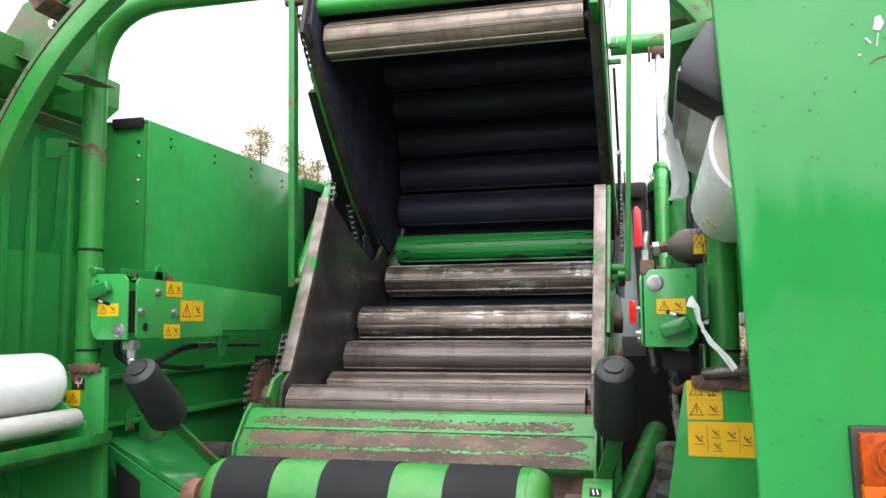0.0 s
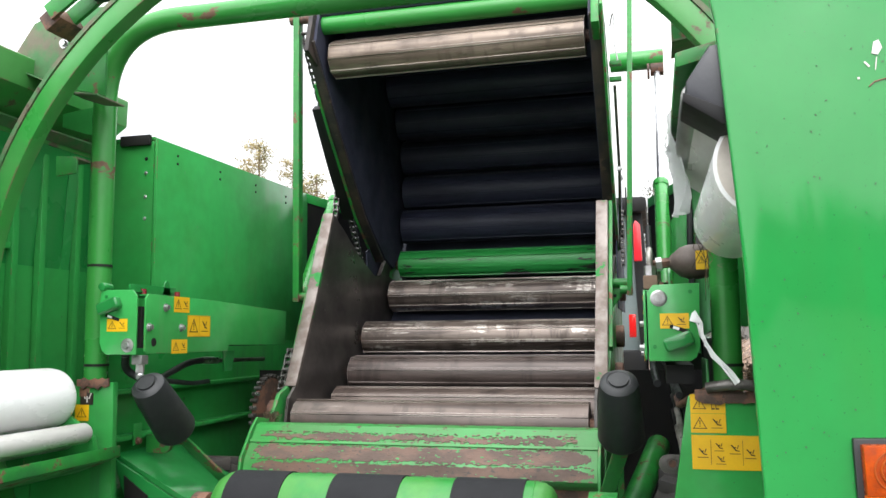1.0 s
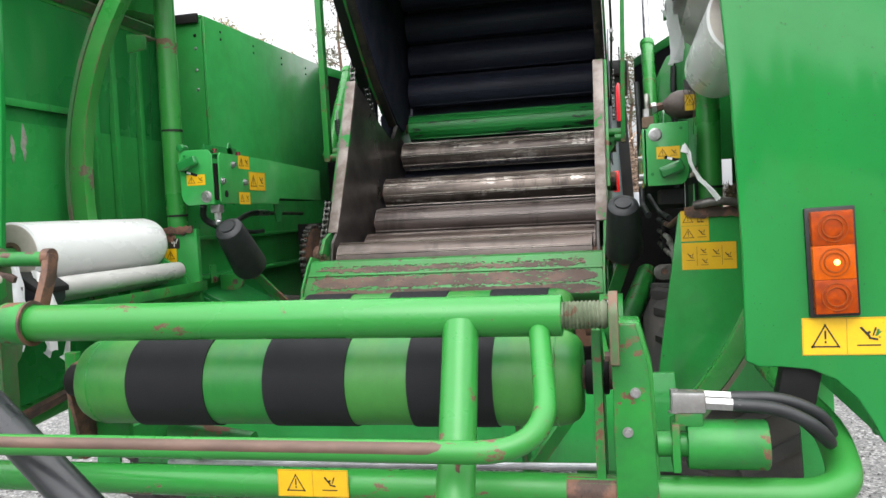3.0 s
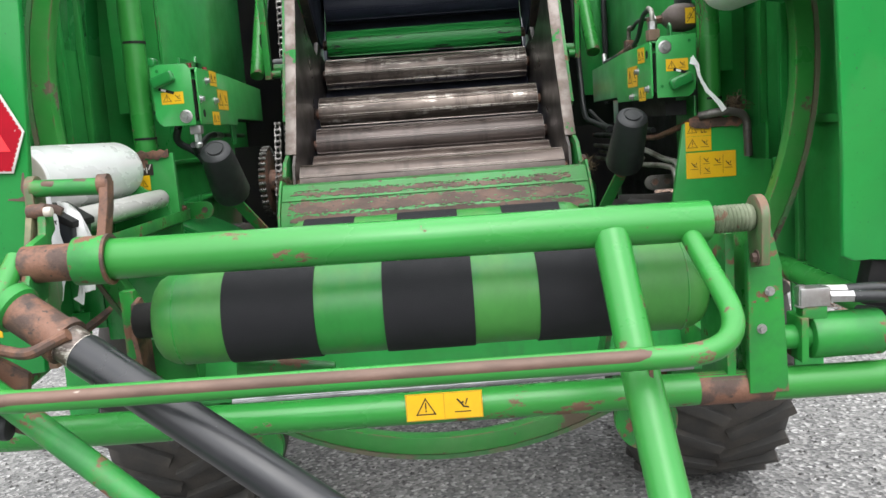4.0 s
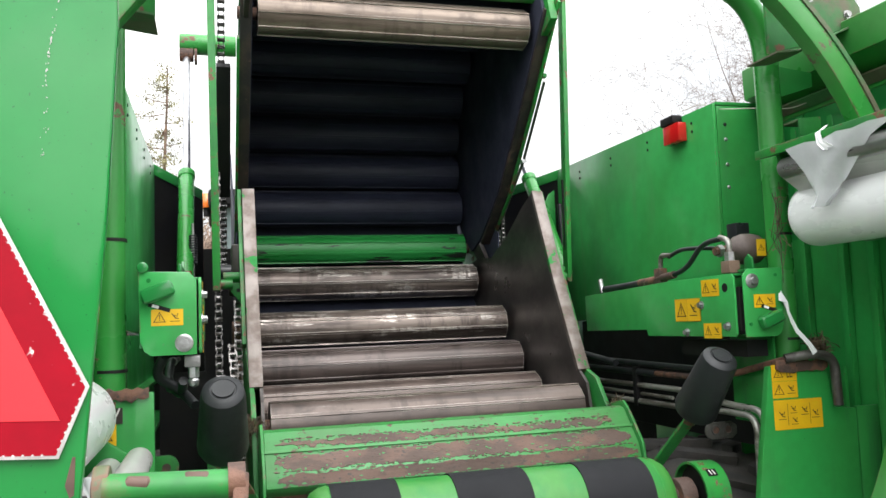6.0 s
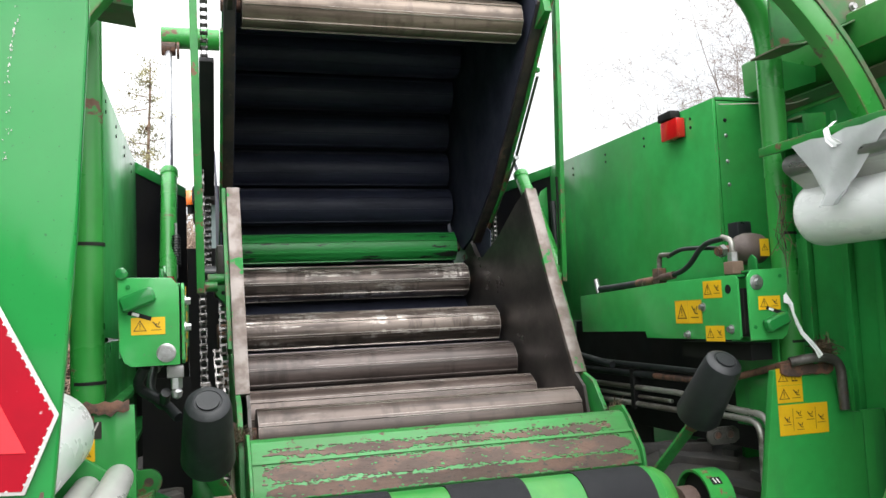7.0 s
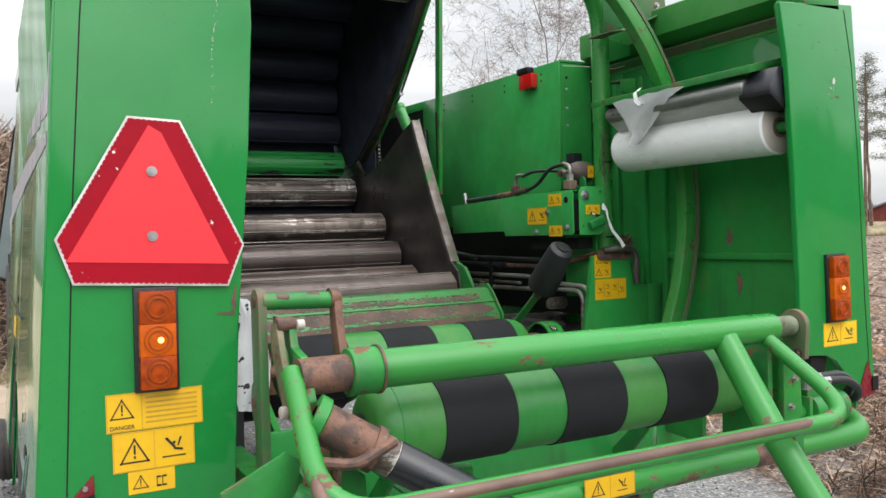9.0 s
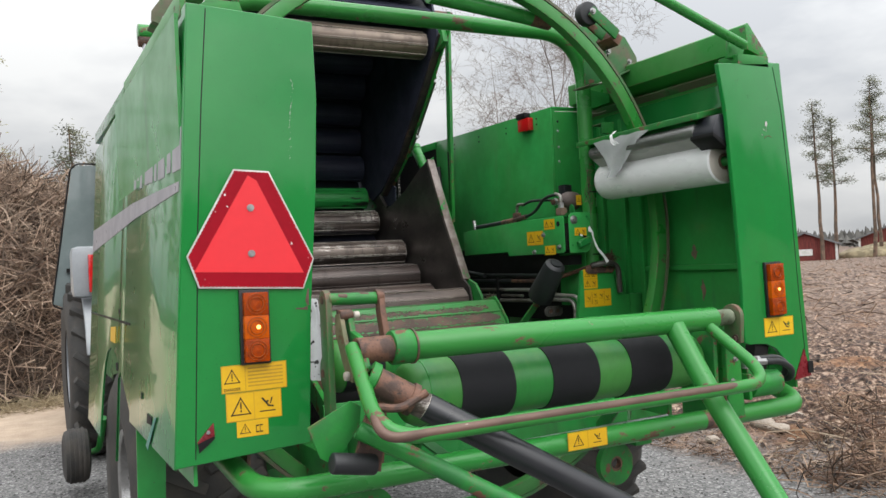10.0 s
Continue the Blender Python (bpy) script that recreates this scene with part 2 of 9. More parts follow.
def roller_steel(name, base, dark, bright, metal, worn_at):
    """Worn roller steel: lengthwise streaks, fine rings round the roller, dirt and bright rubbed patches."""
    m = bpy.data.materials.new(name)
    m.use_nodes = True
    n, l = m.node_tree.nodes, m.node_tree.links
    b = n["Principled BSDF"]
    tc = n.new("ShaderNodeTexCoord")

    def tex(sc, detail, rough_):
        mp = n.new("ShaderNodeMapping")
        mp.inputs["Scale"].default_value = sc
        l.new(tc.outputs["Object"], mp.inputs["Vector"])
        t = n.new("ShaderNodeTexNoise")
        t.inputs["Scale"].default_value = 1.0
        t.inputs["Detail"].default_value = detail
        t.inputs["Roughness"].default_value = rough_
        l.new(mp.outputs["Vector"], t.inputs["Vector"])
        return t.outputs["Fac"]

    def ramp(fac, lo, hi):
        r = n.new("ShaderNodeMapRange")
        r.interpolation_type = "SMOOTHSTEP"
        r.inputs["From Min"].default_value = lo
        r.inputs["From Max"].default_value = hi
        l.new(fac, r.inputs["Value"])
        return r.outputs["Result"]

    def mix(fac, a, c):
        x = n.new("ShaderNodeMixRGB")
        l.new(fac, x.inputs["Fac"])
        for sock, v in (("Color1", a), ("Color2", c)):
            if isinstance(v, tuple):
                x.inputs[sock].default_value = (*v, 1)
            else:
                l.new(v, x.inputs[sock])
        return x.outputs["Color"]
    streak = tex((1.1, 26, 26), 5.0, 0.6)
    rings_ = tex((30, 5, 5), 5.0, 0.65)
    blot = tex((5.5, 9, 9), 7.0, 0.68)
    worn = tex((3.0, 16, 16), 8.0, 0.72)
    col = mix(ramp(streak, 0.40, 0.62), base, dark)
    col = mix(ramp(blot, 0.50, 0.72), col, tuple(c * 0.62 for c in dark))
    smear = n.new("ShaderNodeMath")
    smear.operation = "MULTIPLY"
    l.new(ramp(tex((11, 2.5, 2.5), 6.0, 0.7), 0.50, 0.66), smear.inputs[0])
    smear.inputs[1].default_value = 0.7
    col = mix(smear.outputs[0], col, tuple(c * 0.75 for c in dark))
    rub = ramp(worn, worn_at, worn_at + 0.10)
    cut = n.new("ShaderNodeMath")
    cut.operation = "MULTIPLY"
    l.new(rub, cut.inputs[0])
    l.new(ramp(rings_, 0.38, 0.60), cut.inputs[1])
    col = mix(cut.outputs[0], col, bright)
    bev = n.new("ShaderNodeBevel")
    bev.samples = 4
    bev.inputs["Radius"].default_value = 0.0035
    geo = n.new("ShaderNodeNewGeometry")
    dot = n.new("ShaderNodeVectorMath")
    dot.operation = "DOT_PRODUCT"
    l.new(bev.outputs["Normal"], dot.inputs[0])
    l.new(geo.outputs["Normal"], dot.inputs[1])
    flip = n.new("ShaderNodeMath")
    flip.operation = "SUBTRACT"
    flip.inputs[0].default_value = 1.0
    l.new(dot.outputs["Value"], flip.inputs[1])
    rim = n.new("ShaderNodeMath")
    rim.operation = "MULTIPLY"
    l.new(ramp(flip.outputs[0], 0.01, 0.05), rim.inputs[0])
    l.new(ramp(tex((2.2, 8, 8), 6.0, 0.6), 0.36, 0.52), rim.inputs[1])
    col = mix(rim.outputs[0], col, tuple(c * 1.1 for c in bright))
    l.new(col, b.inputs["Base Color"])
    rr = n.new("ShaderNodeMapRange")
    rr.inputs["To Min"].default_value = 0.38
    rr.inputs["To Max"].default_value = 0.24
    l.new(cut.outputs[0], rr.inputs["Value"])
    l.new(rr.outputs["Result"], b.inputs["Roughness"])
    b.inputs["Metallic"].default_value = metal
    bp = n.new("ShaderNodeBump")
    bp.inputs["Strength"].default_value = 0.10
    bp.inputs["Distance"].default_value = 0.004
    l.new(blot, bp.inputs["Height"])
    l.new(bp.outputs["Normal"], b.inputs["Normal"])
    return m


M_roller = roller_steel("worn_roller_steel", (0.126, 0.094, 0.081), (0.070, 0.051, 0.044), (0.46, 0.41, 0.37), 0.3, 0.62)
M_roller_bright = roller_steel("polished_roller_steel", (0.180, 0.143, 0.123), (0.058, 0.043, 0.037), (0.62, 0.57, 0.52), 0.45, 0.54)
M_roller_brown = roller_steel("brown_roller_steel", (0.098, 0.074, 0.067), (0.050, 0.037, 0.033), (0.34, 0.30, 0.28), 0.3, 0.66)
M_roller_top = roller_steel("ochre_stained_roller_steel", (0.215, 0.165, 0.130), (0.115, 0.083, 0.064), (0.52, 0.47, 0.43), 0.3, 0.62)
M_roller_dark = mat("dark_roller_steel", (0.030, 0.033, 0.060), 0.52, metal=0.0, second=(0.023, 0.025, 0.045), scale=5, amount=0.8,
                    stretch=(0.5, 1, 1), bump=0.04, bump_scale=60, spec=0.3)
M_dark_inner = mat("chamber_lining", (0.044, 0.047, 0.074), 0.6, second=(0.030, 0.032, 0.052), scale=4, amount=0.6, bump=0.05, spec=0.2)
M_plate = mat("dark_plate_steel", (0.080, 0.069, 0.064), 0.36, metal=0.4, second=(0.044, 0.038, 0.036), scale=3, amount=0.8,
              stretch=(1, 1, 1.4), speck=(0.12, 0.105, 0.10), speck_at=0.70, speck_scale=30, bump=0.03, bump_scale=30)
M_plate_edge = mat("plate_edge_steel", (0.235, 0.200, 0.185), 0.5, metal=0.4, second=(0.140, 0.105, 0.090), scale=9, amount=0.8,
                   wear=(0.03, 0.28, 0.06), wear_at=0.60, wear_scale=9, bump=0.06, bump_scale=80)
M_rubber = mat("black_rubber", (0.016, 0.018, 0.020), 0.50, second=(0.011, 0.012, 0.014), scale=8, amount=0.5, bump=0.08,
               bump_scale=220, speck=(0.05, 0.052, 0.055), speck_at=0.74, speck_scale=70)
M_mat = mat("grip_mat_black", (0.0085, 0.0088, 0.0110), 0.75, spec=0.28, second=(0.0125, 0.0128, 0.0150), scale=9, amount=0.6, bump=0.25,
            bump_scale=420, speck=(0.06, 0.06, 0.062), speck_at=0.76, speck_scale=90)
M_tyre = mat("tyre_rubber", (0.040, 0.038, 0.036), 0.8, second=(0.068, 0.060, 0.053), scale=6, amount=0.8, bump=0.2, bump_scale=90)
# real black parts, and sheets that put the shade of hollows into the colour
M_black = mat("black_paint_and_gap_fill", (0.008, 0.008, 0.009), 0.6, second=(0.014, 0.013, 0.012), scale=8, amount=0.6, bump=0.05, spec=0.2)
M_cyl_black = mat("black_cylinder_paint", (0.014, 0.0145, 0.018), 0.34, second=(0.022, 0.022, 0.026), scale=4, amount=0.6, speck=(0.16, 0.16, 0.17), speck_at=0.735, speck_scale=45,
                  wear=(0.13, 0.12, 0.115), wear_at=0.72, wear_scale=12, bump=0.03, bump_scale=60)
M_chain = mat("oiled_chain_steel", (0.20, 0.19, 0.185), 0.32, metal=0.8, second=(0.05, 0.045, 0.04), scale=40, amount=0.9)
M_steel = mat("zinc_plated_steel", (0.55, 0.55, 0.56), 0.34, metal=0.85, second=(0.36, 0.35, 0.34), scale=20, amount=0.7)
M_chrome = mat("chromed_rod", (0.30, 0.30, 0.315), 0.38, metal=1.0, second=(0.60, 0.60, 0.62), scale=10, amount=0.3, rough_var=0.05)
M_alu = mat("dull_roller_metal", (0.34, 0.335, 0.33), 0.36, metal=0.7, second=(0.24, 0.235, 0.23), scale=8, amount=0.7, stretch=(1, 0.3, 1))
M_film = mat("white_stretch_film", (0.86, 0.86, 0.86), 0.30, second=(0.78, 0.78, 0.78), scale=4, amount=0.35, stretch=(1, 0.4, 1),
             bump=0.03, bump_scale=50, coat=0.2, spec=0.5)
M_film_thin = mat("thin_white_film", (0.80, 0.81, 0.82), 0.35, second=(0.70, 0.71, 0.72), scale=8, amount=0.3, alpha=0.55)
M_accu = mat("dull_brown_paint", (0.120, 0.088, 0.076), 0.55, second=(0.080, 0.056, 0.048), scale=14, amount=0.7, speck=(0.20, 0.15, 0.12), speck_at=0.70, speck_scale=50, bump=0.06)
M_cover = mat("grey_black_plastic", (0.013, 0.014, 0.020), 0.36, second=(0.020, 0.021, 0.028), scale=6, amount=0.5, speck=(0.012, 0.012, 0.014), speck_at=0.68, speck_scale=70, bump=0.04, bump_scale=120)
M_green_roller = mat("rubbed_green_roller_paint", (0.020, 0.250, 0.046), 0.36, second=(0.030, 0.330, 0.070), scale=3, amount=0.6, stretch=(0.5, 3, 3),
                     wear=(0.028, 0.026, 0.026), wear_at=0.57, wear_scale=5, wear_rough=0.45, bump=0.05, bump_scale=50)
M_core = mat("cardboard_core", (0.20, 0.13, 0.09), 0.8, scale=14, amount=0.5)
M_link = mat("grimy_olive_paint", (0.050, 0.165, 0.050), 0.5, second=(0.100, 0.125, 0.062), scale=5, amount=0.9, wear=(0.21, 0.125, 0.080), wear_at=0.575, wear_scale=7, bump=0.06, bump_scale=60, chips=0.010, chip_at=0.45)
M_tan = mat("dusty_tan_plate", (0.22, 0.185, 0.105), 0.65, second=(0.13, 0.135, 0.070), scale=6, amount=0.9, wear=(0.15, 0.075, 0.045), wear_at=0.60, wear_scale=12, bump=0.06)
M_yellow = mat("yellow_decal", (0.74, 0.44, 0.008), 0.42, second=(0.67, 0.38, 0.008), scale=12, amount=0.35,
               speck=(0.35, 0.25, 0.06), speck_at=0.76, speck_scale=60)
M_yellow_worn = mat("peeling_yellow_decal", (0.80, 0.50, 0.012), 0.42, second=(0.72, 0.43, 0.012), scale=12, amount=0.35,
                    wear=GREEN, wear_at=0.62, wear_scale=16, wear_rough=0.4)
M_drum = mat("green_drum_paint", (0.019, 0.205, 0.032), 0.46, second=(0.048, 0.228, 0.038), scale=3.4, amount=0.9, stretch=(1.6, 1, 1),
             wear=(0.30, 0.26, 0.10), wear_at=0.735, wear_scale=9, wear_rough=0.5, bump=0.015, bump_scale=30)
M_speck = mat("dark_green_specks", (0.010, 0.085, 0.022), 0.5, second=(0.035, 0.060, 0.025), scale=30, amount=0.8)
M_scuff_pale = mat("pale_paint_scuff", (0.33, 0.31, 0.28), 0.6, second=(0.15, 0.20, 0.13), scale=14, amount=0.9)
M_scuff = mat("rubbed_paint_scuff", (0.19, 0.105, 0.080), 0.6, second=(0.11, 0.10, 0.06), scale=14, amount=0.9)
M_speckled = mat("speckled_film", (0.72, 0.72, 0.74), 0.4, second=(0.62, 0.62, 0.64), scale=10, amount=0.4, speck=(0.02, 0.02, 0.02), speck_at=0.60, speck_scale=34)
M_ink = mat("black_ink", (0.020, 0.015, 0.010), 0.5, scale=20, amount=0.3)
M_ink_soft = mat("faded_ink", (0.54, 0.30, 0.02), 0.5, scale=20, amount=0.3)
M_sign = mat("fluorescent_red", (0.78, 0.034, 0.044), 0.42, second=(0.70, 0.029, 0.038), scale=3, amount=0.25, spec=0.35)
M_sign_edge = mat("retroreflective_dark_red", (0.34, 0.003, 0.014), 0.45, second=(0.27, 0.002, 0.011), scale=6, amount=0.4,
                  speck=(0.75, 0.70, 0.68), speck_at=0.70, speck_scale=40, spec=0.15)
M_white_rim = mat("white_edge", (0.70, 0.68, 0.66), 0.45, second=(0.50, 0.47, 0.45), scale=20, amount=0.6)
M_lens = mat("amber_lens", (0.42, 0.058, 0.001), 0.26, second=(0.22, 0.026, 0.001), scale=55, amount=0.5, bump=0.18, bump_scale=260, spec=0.22)
M_lens_lit = mat("lit_amber_lens", (0.50, 0.080, 0.001), 0.26, second=(0.32, 0.042, 0.001), scale=55, amount=0.5, bump=0.18, bump_scale=260, spec=0.22, emit=((1.0, 0.24, 0.01), 0.14))
M_bulb = mat("lit_amber_bulb", (1.0, 0.55, 0.15), 0.3, emit=((1.0, 0.42, 0.08), 5.0))
M_red_lens = mat("red_lens", (0.62, 0.012, 0.012), 0.2, second=(0.45, 0.010, 0.010), scale=10, amount=0.3, coat=0.4)
M_red_dull = mat("dull_red_reflector", (0.14, 0.007, 0.014), 0.3, second=(0.20, 0.008, 0.016), scale=20, amount=0.5, bump=0.2, bump_scale=200)
M_teal = mat("teal_strap_plastic", (0.010, 0.23, 0.19), 0.4, scale=8, amount=0.4)
M_lens_dark = mat("dark_amber_ring", (0.34, 0.058, 0.002), 0.3, scale=30, amount=0.4)
M_thread = mat("greasy_thread", (0.22, 0.25, 0.17), 0.5, metal=0.2, second=(0.12, 0.15, 0.09), scale=12, amount=0.8, wear=(0.17, 0.095, 0.06), wear_at=0.54, wear_scale=9)
M_bezel = mat("lamp_bezel", (0.014, 0.014, 0.015), 0.4, scale=10, amount=0.3)
M_logo = mat("silver_decal", (0.36, 0.34, 0.37), 0.35, second=(0.29, 0.275, 0.30), scale=6, amount=0.3)
M_glass = mat("cab_glass", (0.20, 0.235, 0.235), 0.06, second=(0.13, 0.16, 0.16), scale=2, amount=0.3, spec=0.6, rough_var=0.02)
M_fender = mat("grey_fender_paint", (0.34, 0.36, 0.38), 0.34, second=(0.28, 0.29, 0.31), scale=4, amount=0.4, coat=0.2)
M_red_paint = mat("red_tractor_paint", (0.62, 0.016, 0.030), 0.34, second=(0.52, 0.012, 0.024), scale=4, amount=0.4, coat=0.3)
M_orange = mat("orange_beacon_plastic", (0.90, 0.20, 0.02), 0.2, scale=6, amount=0.2, coat=0.4)
M_moss = mat("caught_straw", (0.105, 0.072, 0.036), 0.9, second=(0.040, 0.029, 0.018), scale=30, amount=0.8)


# ---------------------------------------------------------------- mesh helpers
def root(name, at, label, category, group="", kind=""):
    e = new(name)
    e.empty_display_size = 0.1
    e.location = at
    return tagged(e, label, category, group, kind)


def base_of(ob):
    v = Vector((0, 0, 0))
    while ob is not None:
        v += Vector(ob.location)
        ob = ob.parent
    return v


def finish(bm, bevel=0.0, segments=2, smooth=35):
    bmesh.ops.remove_doubles(bm, verts=bm.verts, dist=1e-5)
    bmesh.ops.recalc_face_normals(bm, faces=bm.faces)
    if bevel:
        edges = [e for e in bm.edges if len(e.link_faces) == 2 and e.calc_face_angle(0) > radians(40)]
        bmesh.ops.bevel(bm, geom=edges, offset=bevel, segments=segments, profile=0.6, affect="EDGES", clamp_overlap=True)
    me = bpy.data.meshes.new("mesh")
    bm.to_mesh(me)
    bm.free()
    for p in me.polygons:
        p.use_smooth = True
    me.set_sharp_from_angle(angle=radians(smooth))
    return me


def part(name, bm, material, parent, label="", bevel=0.0, segments=2, smooth=35):
    """One mesh object, given in the place's own coordinates, under a thing or a part."""
    bmesh.ops.translate(bm, verts=bm.verts, vec=-base_of(parent))
    me = finish(bm, bevel, segments, smooth)
    me.name = name
    me.materials.append(material)
    ob = new(name, me)
    ob.parent = parent
    if label:
        ob["label"] = label
    return ob


def single(name, bm, material, label, category, group="", kind="", bevel=0.0, at=None, smooth=35):
    """A top-level thing that is one mesh."""
    at = Vector(at or (0, 0, 0))
    bmesh.ops.translate(bm, verts=bm.verts, vec=-at)
    me = finish(bm, bevel, 2, smooth)
    me.name = name
    me.materials.append(material)
    ob = new(name, me)
    ob.location = at
    return tagged(ob, label, category, group, kind)


def B():
    return bmesh.new()


def box(bm, c, s, rot=None):
    m = Matrix.Translation(c)
    if rot:
        m = m @ Euler([radians(a) for a in rot]).to_matrix().to_4x4()
    bmesh.ops.create_cube(bm, size=1, matrix=m @ Matrix.Diagonal((*s, 1)))
    return bm


def span(bm, a, b):
    c = [(p + q) / 2 for p, q in zip(a, b)]
    return box(bm, c, [abs(q - p) for p, q in zip(a, b)])


def frame_of(d):
    d = Vector(d).normalized()
    u = d.orthogonal().normalized()
    return d, u, d.cross(u)


def cyl(bm, p0, p1, r0, r1=None, seg=24, caps=True, soft=0.0):
    p0, p1 = Vector(p0), Vector(p1)
    r1 = r0 if r1 is None else r1
    n = (p1 - p0).length
    if soft:
        prof = [(0, r0 - soft), (soft * 0.3, r0 - soft * 0.3), (soft, r0), (n - soft, r1), (n - soft * 0.3, r1 - soft * 0.3), (n, r1 - soft)]
    else:
        prof = [(0, r0), (n, r1)]
    return lathe(bm, p0, p1 - p0, prof, seg, caps)


def lathe(bm, p0, d, prof, seg=24, caps=True):
    p0 = Vector(p0)
    d, u, v = frame_of(d)
    rings = []
    for s, r in prof:
        rings.append([bm.verts.new(p0 + d * s + (u * math.cos(2 * math.pi * k / seg) + v * math.sin(2 * math.pi * k / seg)) * r)
                      for k in range(seg)])
    for a, b in zip(rings, rings[1:]):
        for k in range(seg):
            bm.faces.new((a[k], a[(k + 1) % seg], b[(k + 1) % seg], b[k]))
    if caps:
        for ring in (rings[0], rings[-1]):
            if len(ring) > 2:
                bm.faces.new(ring)
    return bm


def fillet(pts, r, n=6):
    pts = [Vector(p) for p in pts]
    out = [pts[0]]
    for a, p, b in zip(pts, pts[1:], pts[2:]):
        da, db = (a - p), (b - p)
        k = min(r, da.length * 0.49, db.length * 0.49)
        s, e = p + da.normalized() * k, p + db.normalized() * k
        for i in range(n + 1):
            t = i / n
            out.append(s * (1 - t) ** 2 + p * 2 * t * (1 - t) + e * t * t)
    out.append(pts[-1])
    return out


def sweep(bm, pts, r, seg=12, bend=0.0, n=6, caps=True, shape=None, up=None):
    """A round bar (or one of the given cross-section) along a line."""
    pts = fillet(pts, bend, n) if bend else [Vector(p) for p in pts]
    rings, u = [], None
    for i, p in enumerate(pts):
        d = (pts[min(i + 1, len(pts) - 1)] - pts[max(i - 1, 0)]).normalized()
        if u is None:
            u = Vector(up) if up else d.orthogonal()
        u = (u - d * u.dot(d)).normalized()
        v = d.cross(u)
        rr = r[i] if isinstance(r, (list, tuple)) else r
        if shape:
            ring = [bm.verts.new(p + u * a + v * b) for a, b in shape]
        else:
            ring = [bm.verts.new(p + (u * math.cos(2 * math.pi * k / seg) + v * math.sin(2 * math.pi * k / seg)) * rr) for k in range(seg)]
        rings.append(ring)
    m = len(rings[0])
    for a, b in zip(rings, rings[1:]):
        for k in range(m):
            bm.faces.new((a[k], a[(k + 1) % m], b[(k + 1) % m], b[k]))
    if caps:
        bm.faces.new(rings[0])
        bm.faces.new(rings[-1])
    return bm


def prism(bm, poly, axis, a, b):
    """A plate: an outline across the axis, from a to b along it. x: (y, z); y: (x, z); z: (x, y)."""
    def p3(p, h):
        return {"x": (h, *p), "y": (p[0], h, p[1]), "z": (*p, h)}[axis]
    lo = [bm.verts.new(p3(p, a)) for p in poly]
    hi = [bm.verts.new(p3(p, b)) for p in poly]
    n = len(poly)
    bm.faces.new(lo)
    bm.faces.new(hi)
    for k in range(n):
        bm.faces.new((lo[k], lo[(k + 1) % n], hi[(k + 1) % n], hi[k]))
    return bm


def bolt(bm, p, d, r=0.012, h=0.010):
    d = Vector(d).normalized()
    p = Vector(p)
    cyl(bm, p, p + d * 0.003, r * 1.5, seg=14)
    cyl(bm, p + d * 0.003, p + d * (0.003 + h), r, seg=6)
    return bm


def arc(cx, cz, r, a0, a1, n):
    return [(cx + r * math.cos(radians(a0 + (a1 - a0) * i / n)), cz + r * math.sin(radians(a0 + (a1 - a0) * i / n))) for i in range(n + 1)]


def chain_of(bm, pts, across, pitch=0.034, w=0.033):
    """A roller chain along a line: paired side plates and rollers."""
    pts = [Vector(p) for p in pts]
    lens = [0.0]
    for a, b in zip(pts, pts[1:]):
        lens.append(lens[-1] + (b - a).length)
    across = Vector(across).normalized()

    def at(s):
        for i in range(len(pts) - 1):
            if s <= lens[i + 1]:
                return pts[i].lerp(pts[i + 1], (s - lens[i]) / max(1e-6, lens[i + 1] - lens[i]))
        return pts[-1]
    k = int(lens[-1] / pitch)
    for i in range(k):
        a, b = at(i * pitch), at((i + 1) * pitch)
        d = (b - a).normalized()
        cyl(bm, a - across * w / 2, a + across * w / 2, pitch * 0.27, seg=8)
        off = w * (0.42 if i % 2 else 0.30)
        side = d.cross(across).normalized()
        for sg in (-1, 1):
            c = (a + b) / 2 + across * off * sg
            m = Matrix((( d.x, side.x, across.x, c.x), (d.y, side.y, across.y, c.y), (d.z, side.z, across.z, c.z), (0, 0, 0, 1)))
            bmesh.ops.create_cube(bm, size=1, matrix=m @ Matrix.Diagonal((pitch * 1.45, pitch * 0.62, 0.003, 1)))
    return bm

# ---------------------------------------------------------------- ground and far setting
def fnoise(x, y, s, seed=0.0):
    return noise.noise(Vector((x * s, y * s, seed)))


def ground_height(x, y):
    r = math.hypot(x, y)
    h = GROUND + 0.012 * fnoise(x, y, 1.3)
    rough = min(1.0, max(0.0, (x - 3.0) / 1.5))
    h += rough * (0.20 * fnoise(x, y, 0.55, 3) + 0.14 * fnoise(x, y, 1.9, 5) + 0.075 * fnoise(x, y, 5.3, 8) + 0.06)
    if rough > 0 and x < 12:
        h += rough * (0.030 * abs(fnoise(x, y, 13.0, 2)) + 0.016 * fnoise(x, y, 29.0, 4))
    far = max(0.0, r - 25.0)
    return h + 0.006 * far * min(1.0, max(0.0, x / 30.0)) + min(far, 80) * 0.004


def grid_mesh(xs, ys):
    bm = B()
    rows = [[bm.verts.new((x, y, ground_height(x, y))) for x in xs] for y in ys]
    for a, b in zip(rows, rows[1:]):
        for k in range(len(xs) - 1):
            bm.faces.new((a[k], a[k + 1], b[k + 1], b[k]))
    return bm


def spaced(lo, hi, near, steps, far):
    inner = [lo + (hi - lo) * i / steps for i in range(steps + 1)]
    out = [hi + (far - hi) * (i / 14) ** 2.2 for i in range(1, 15)]
    back = [lo - (far + lo) * (i / 14) ** 2.2 for i in range(1, 15)]
    return sorted(back + inner + out)


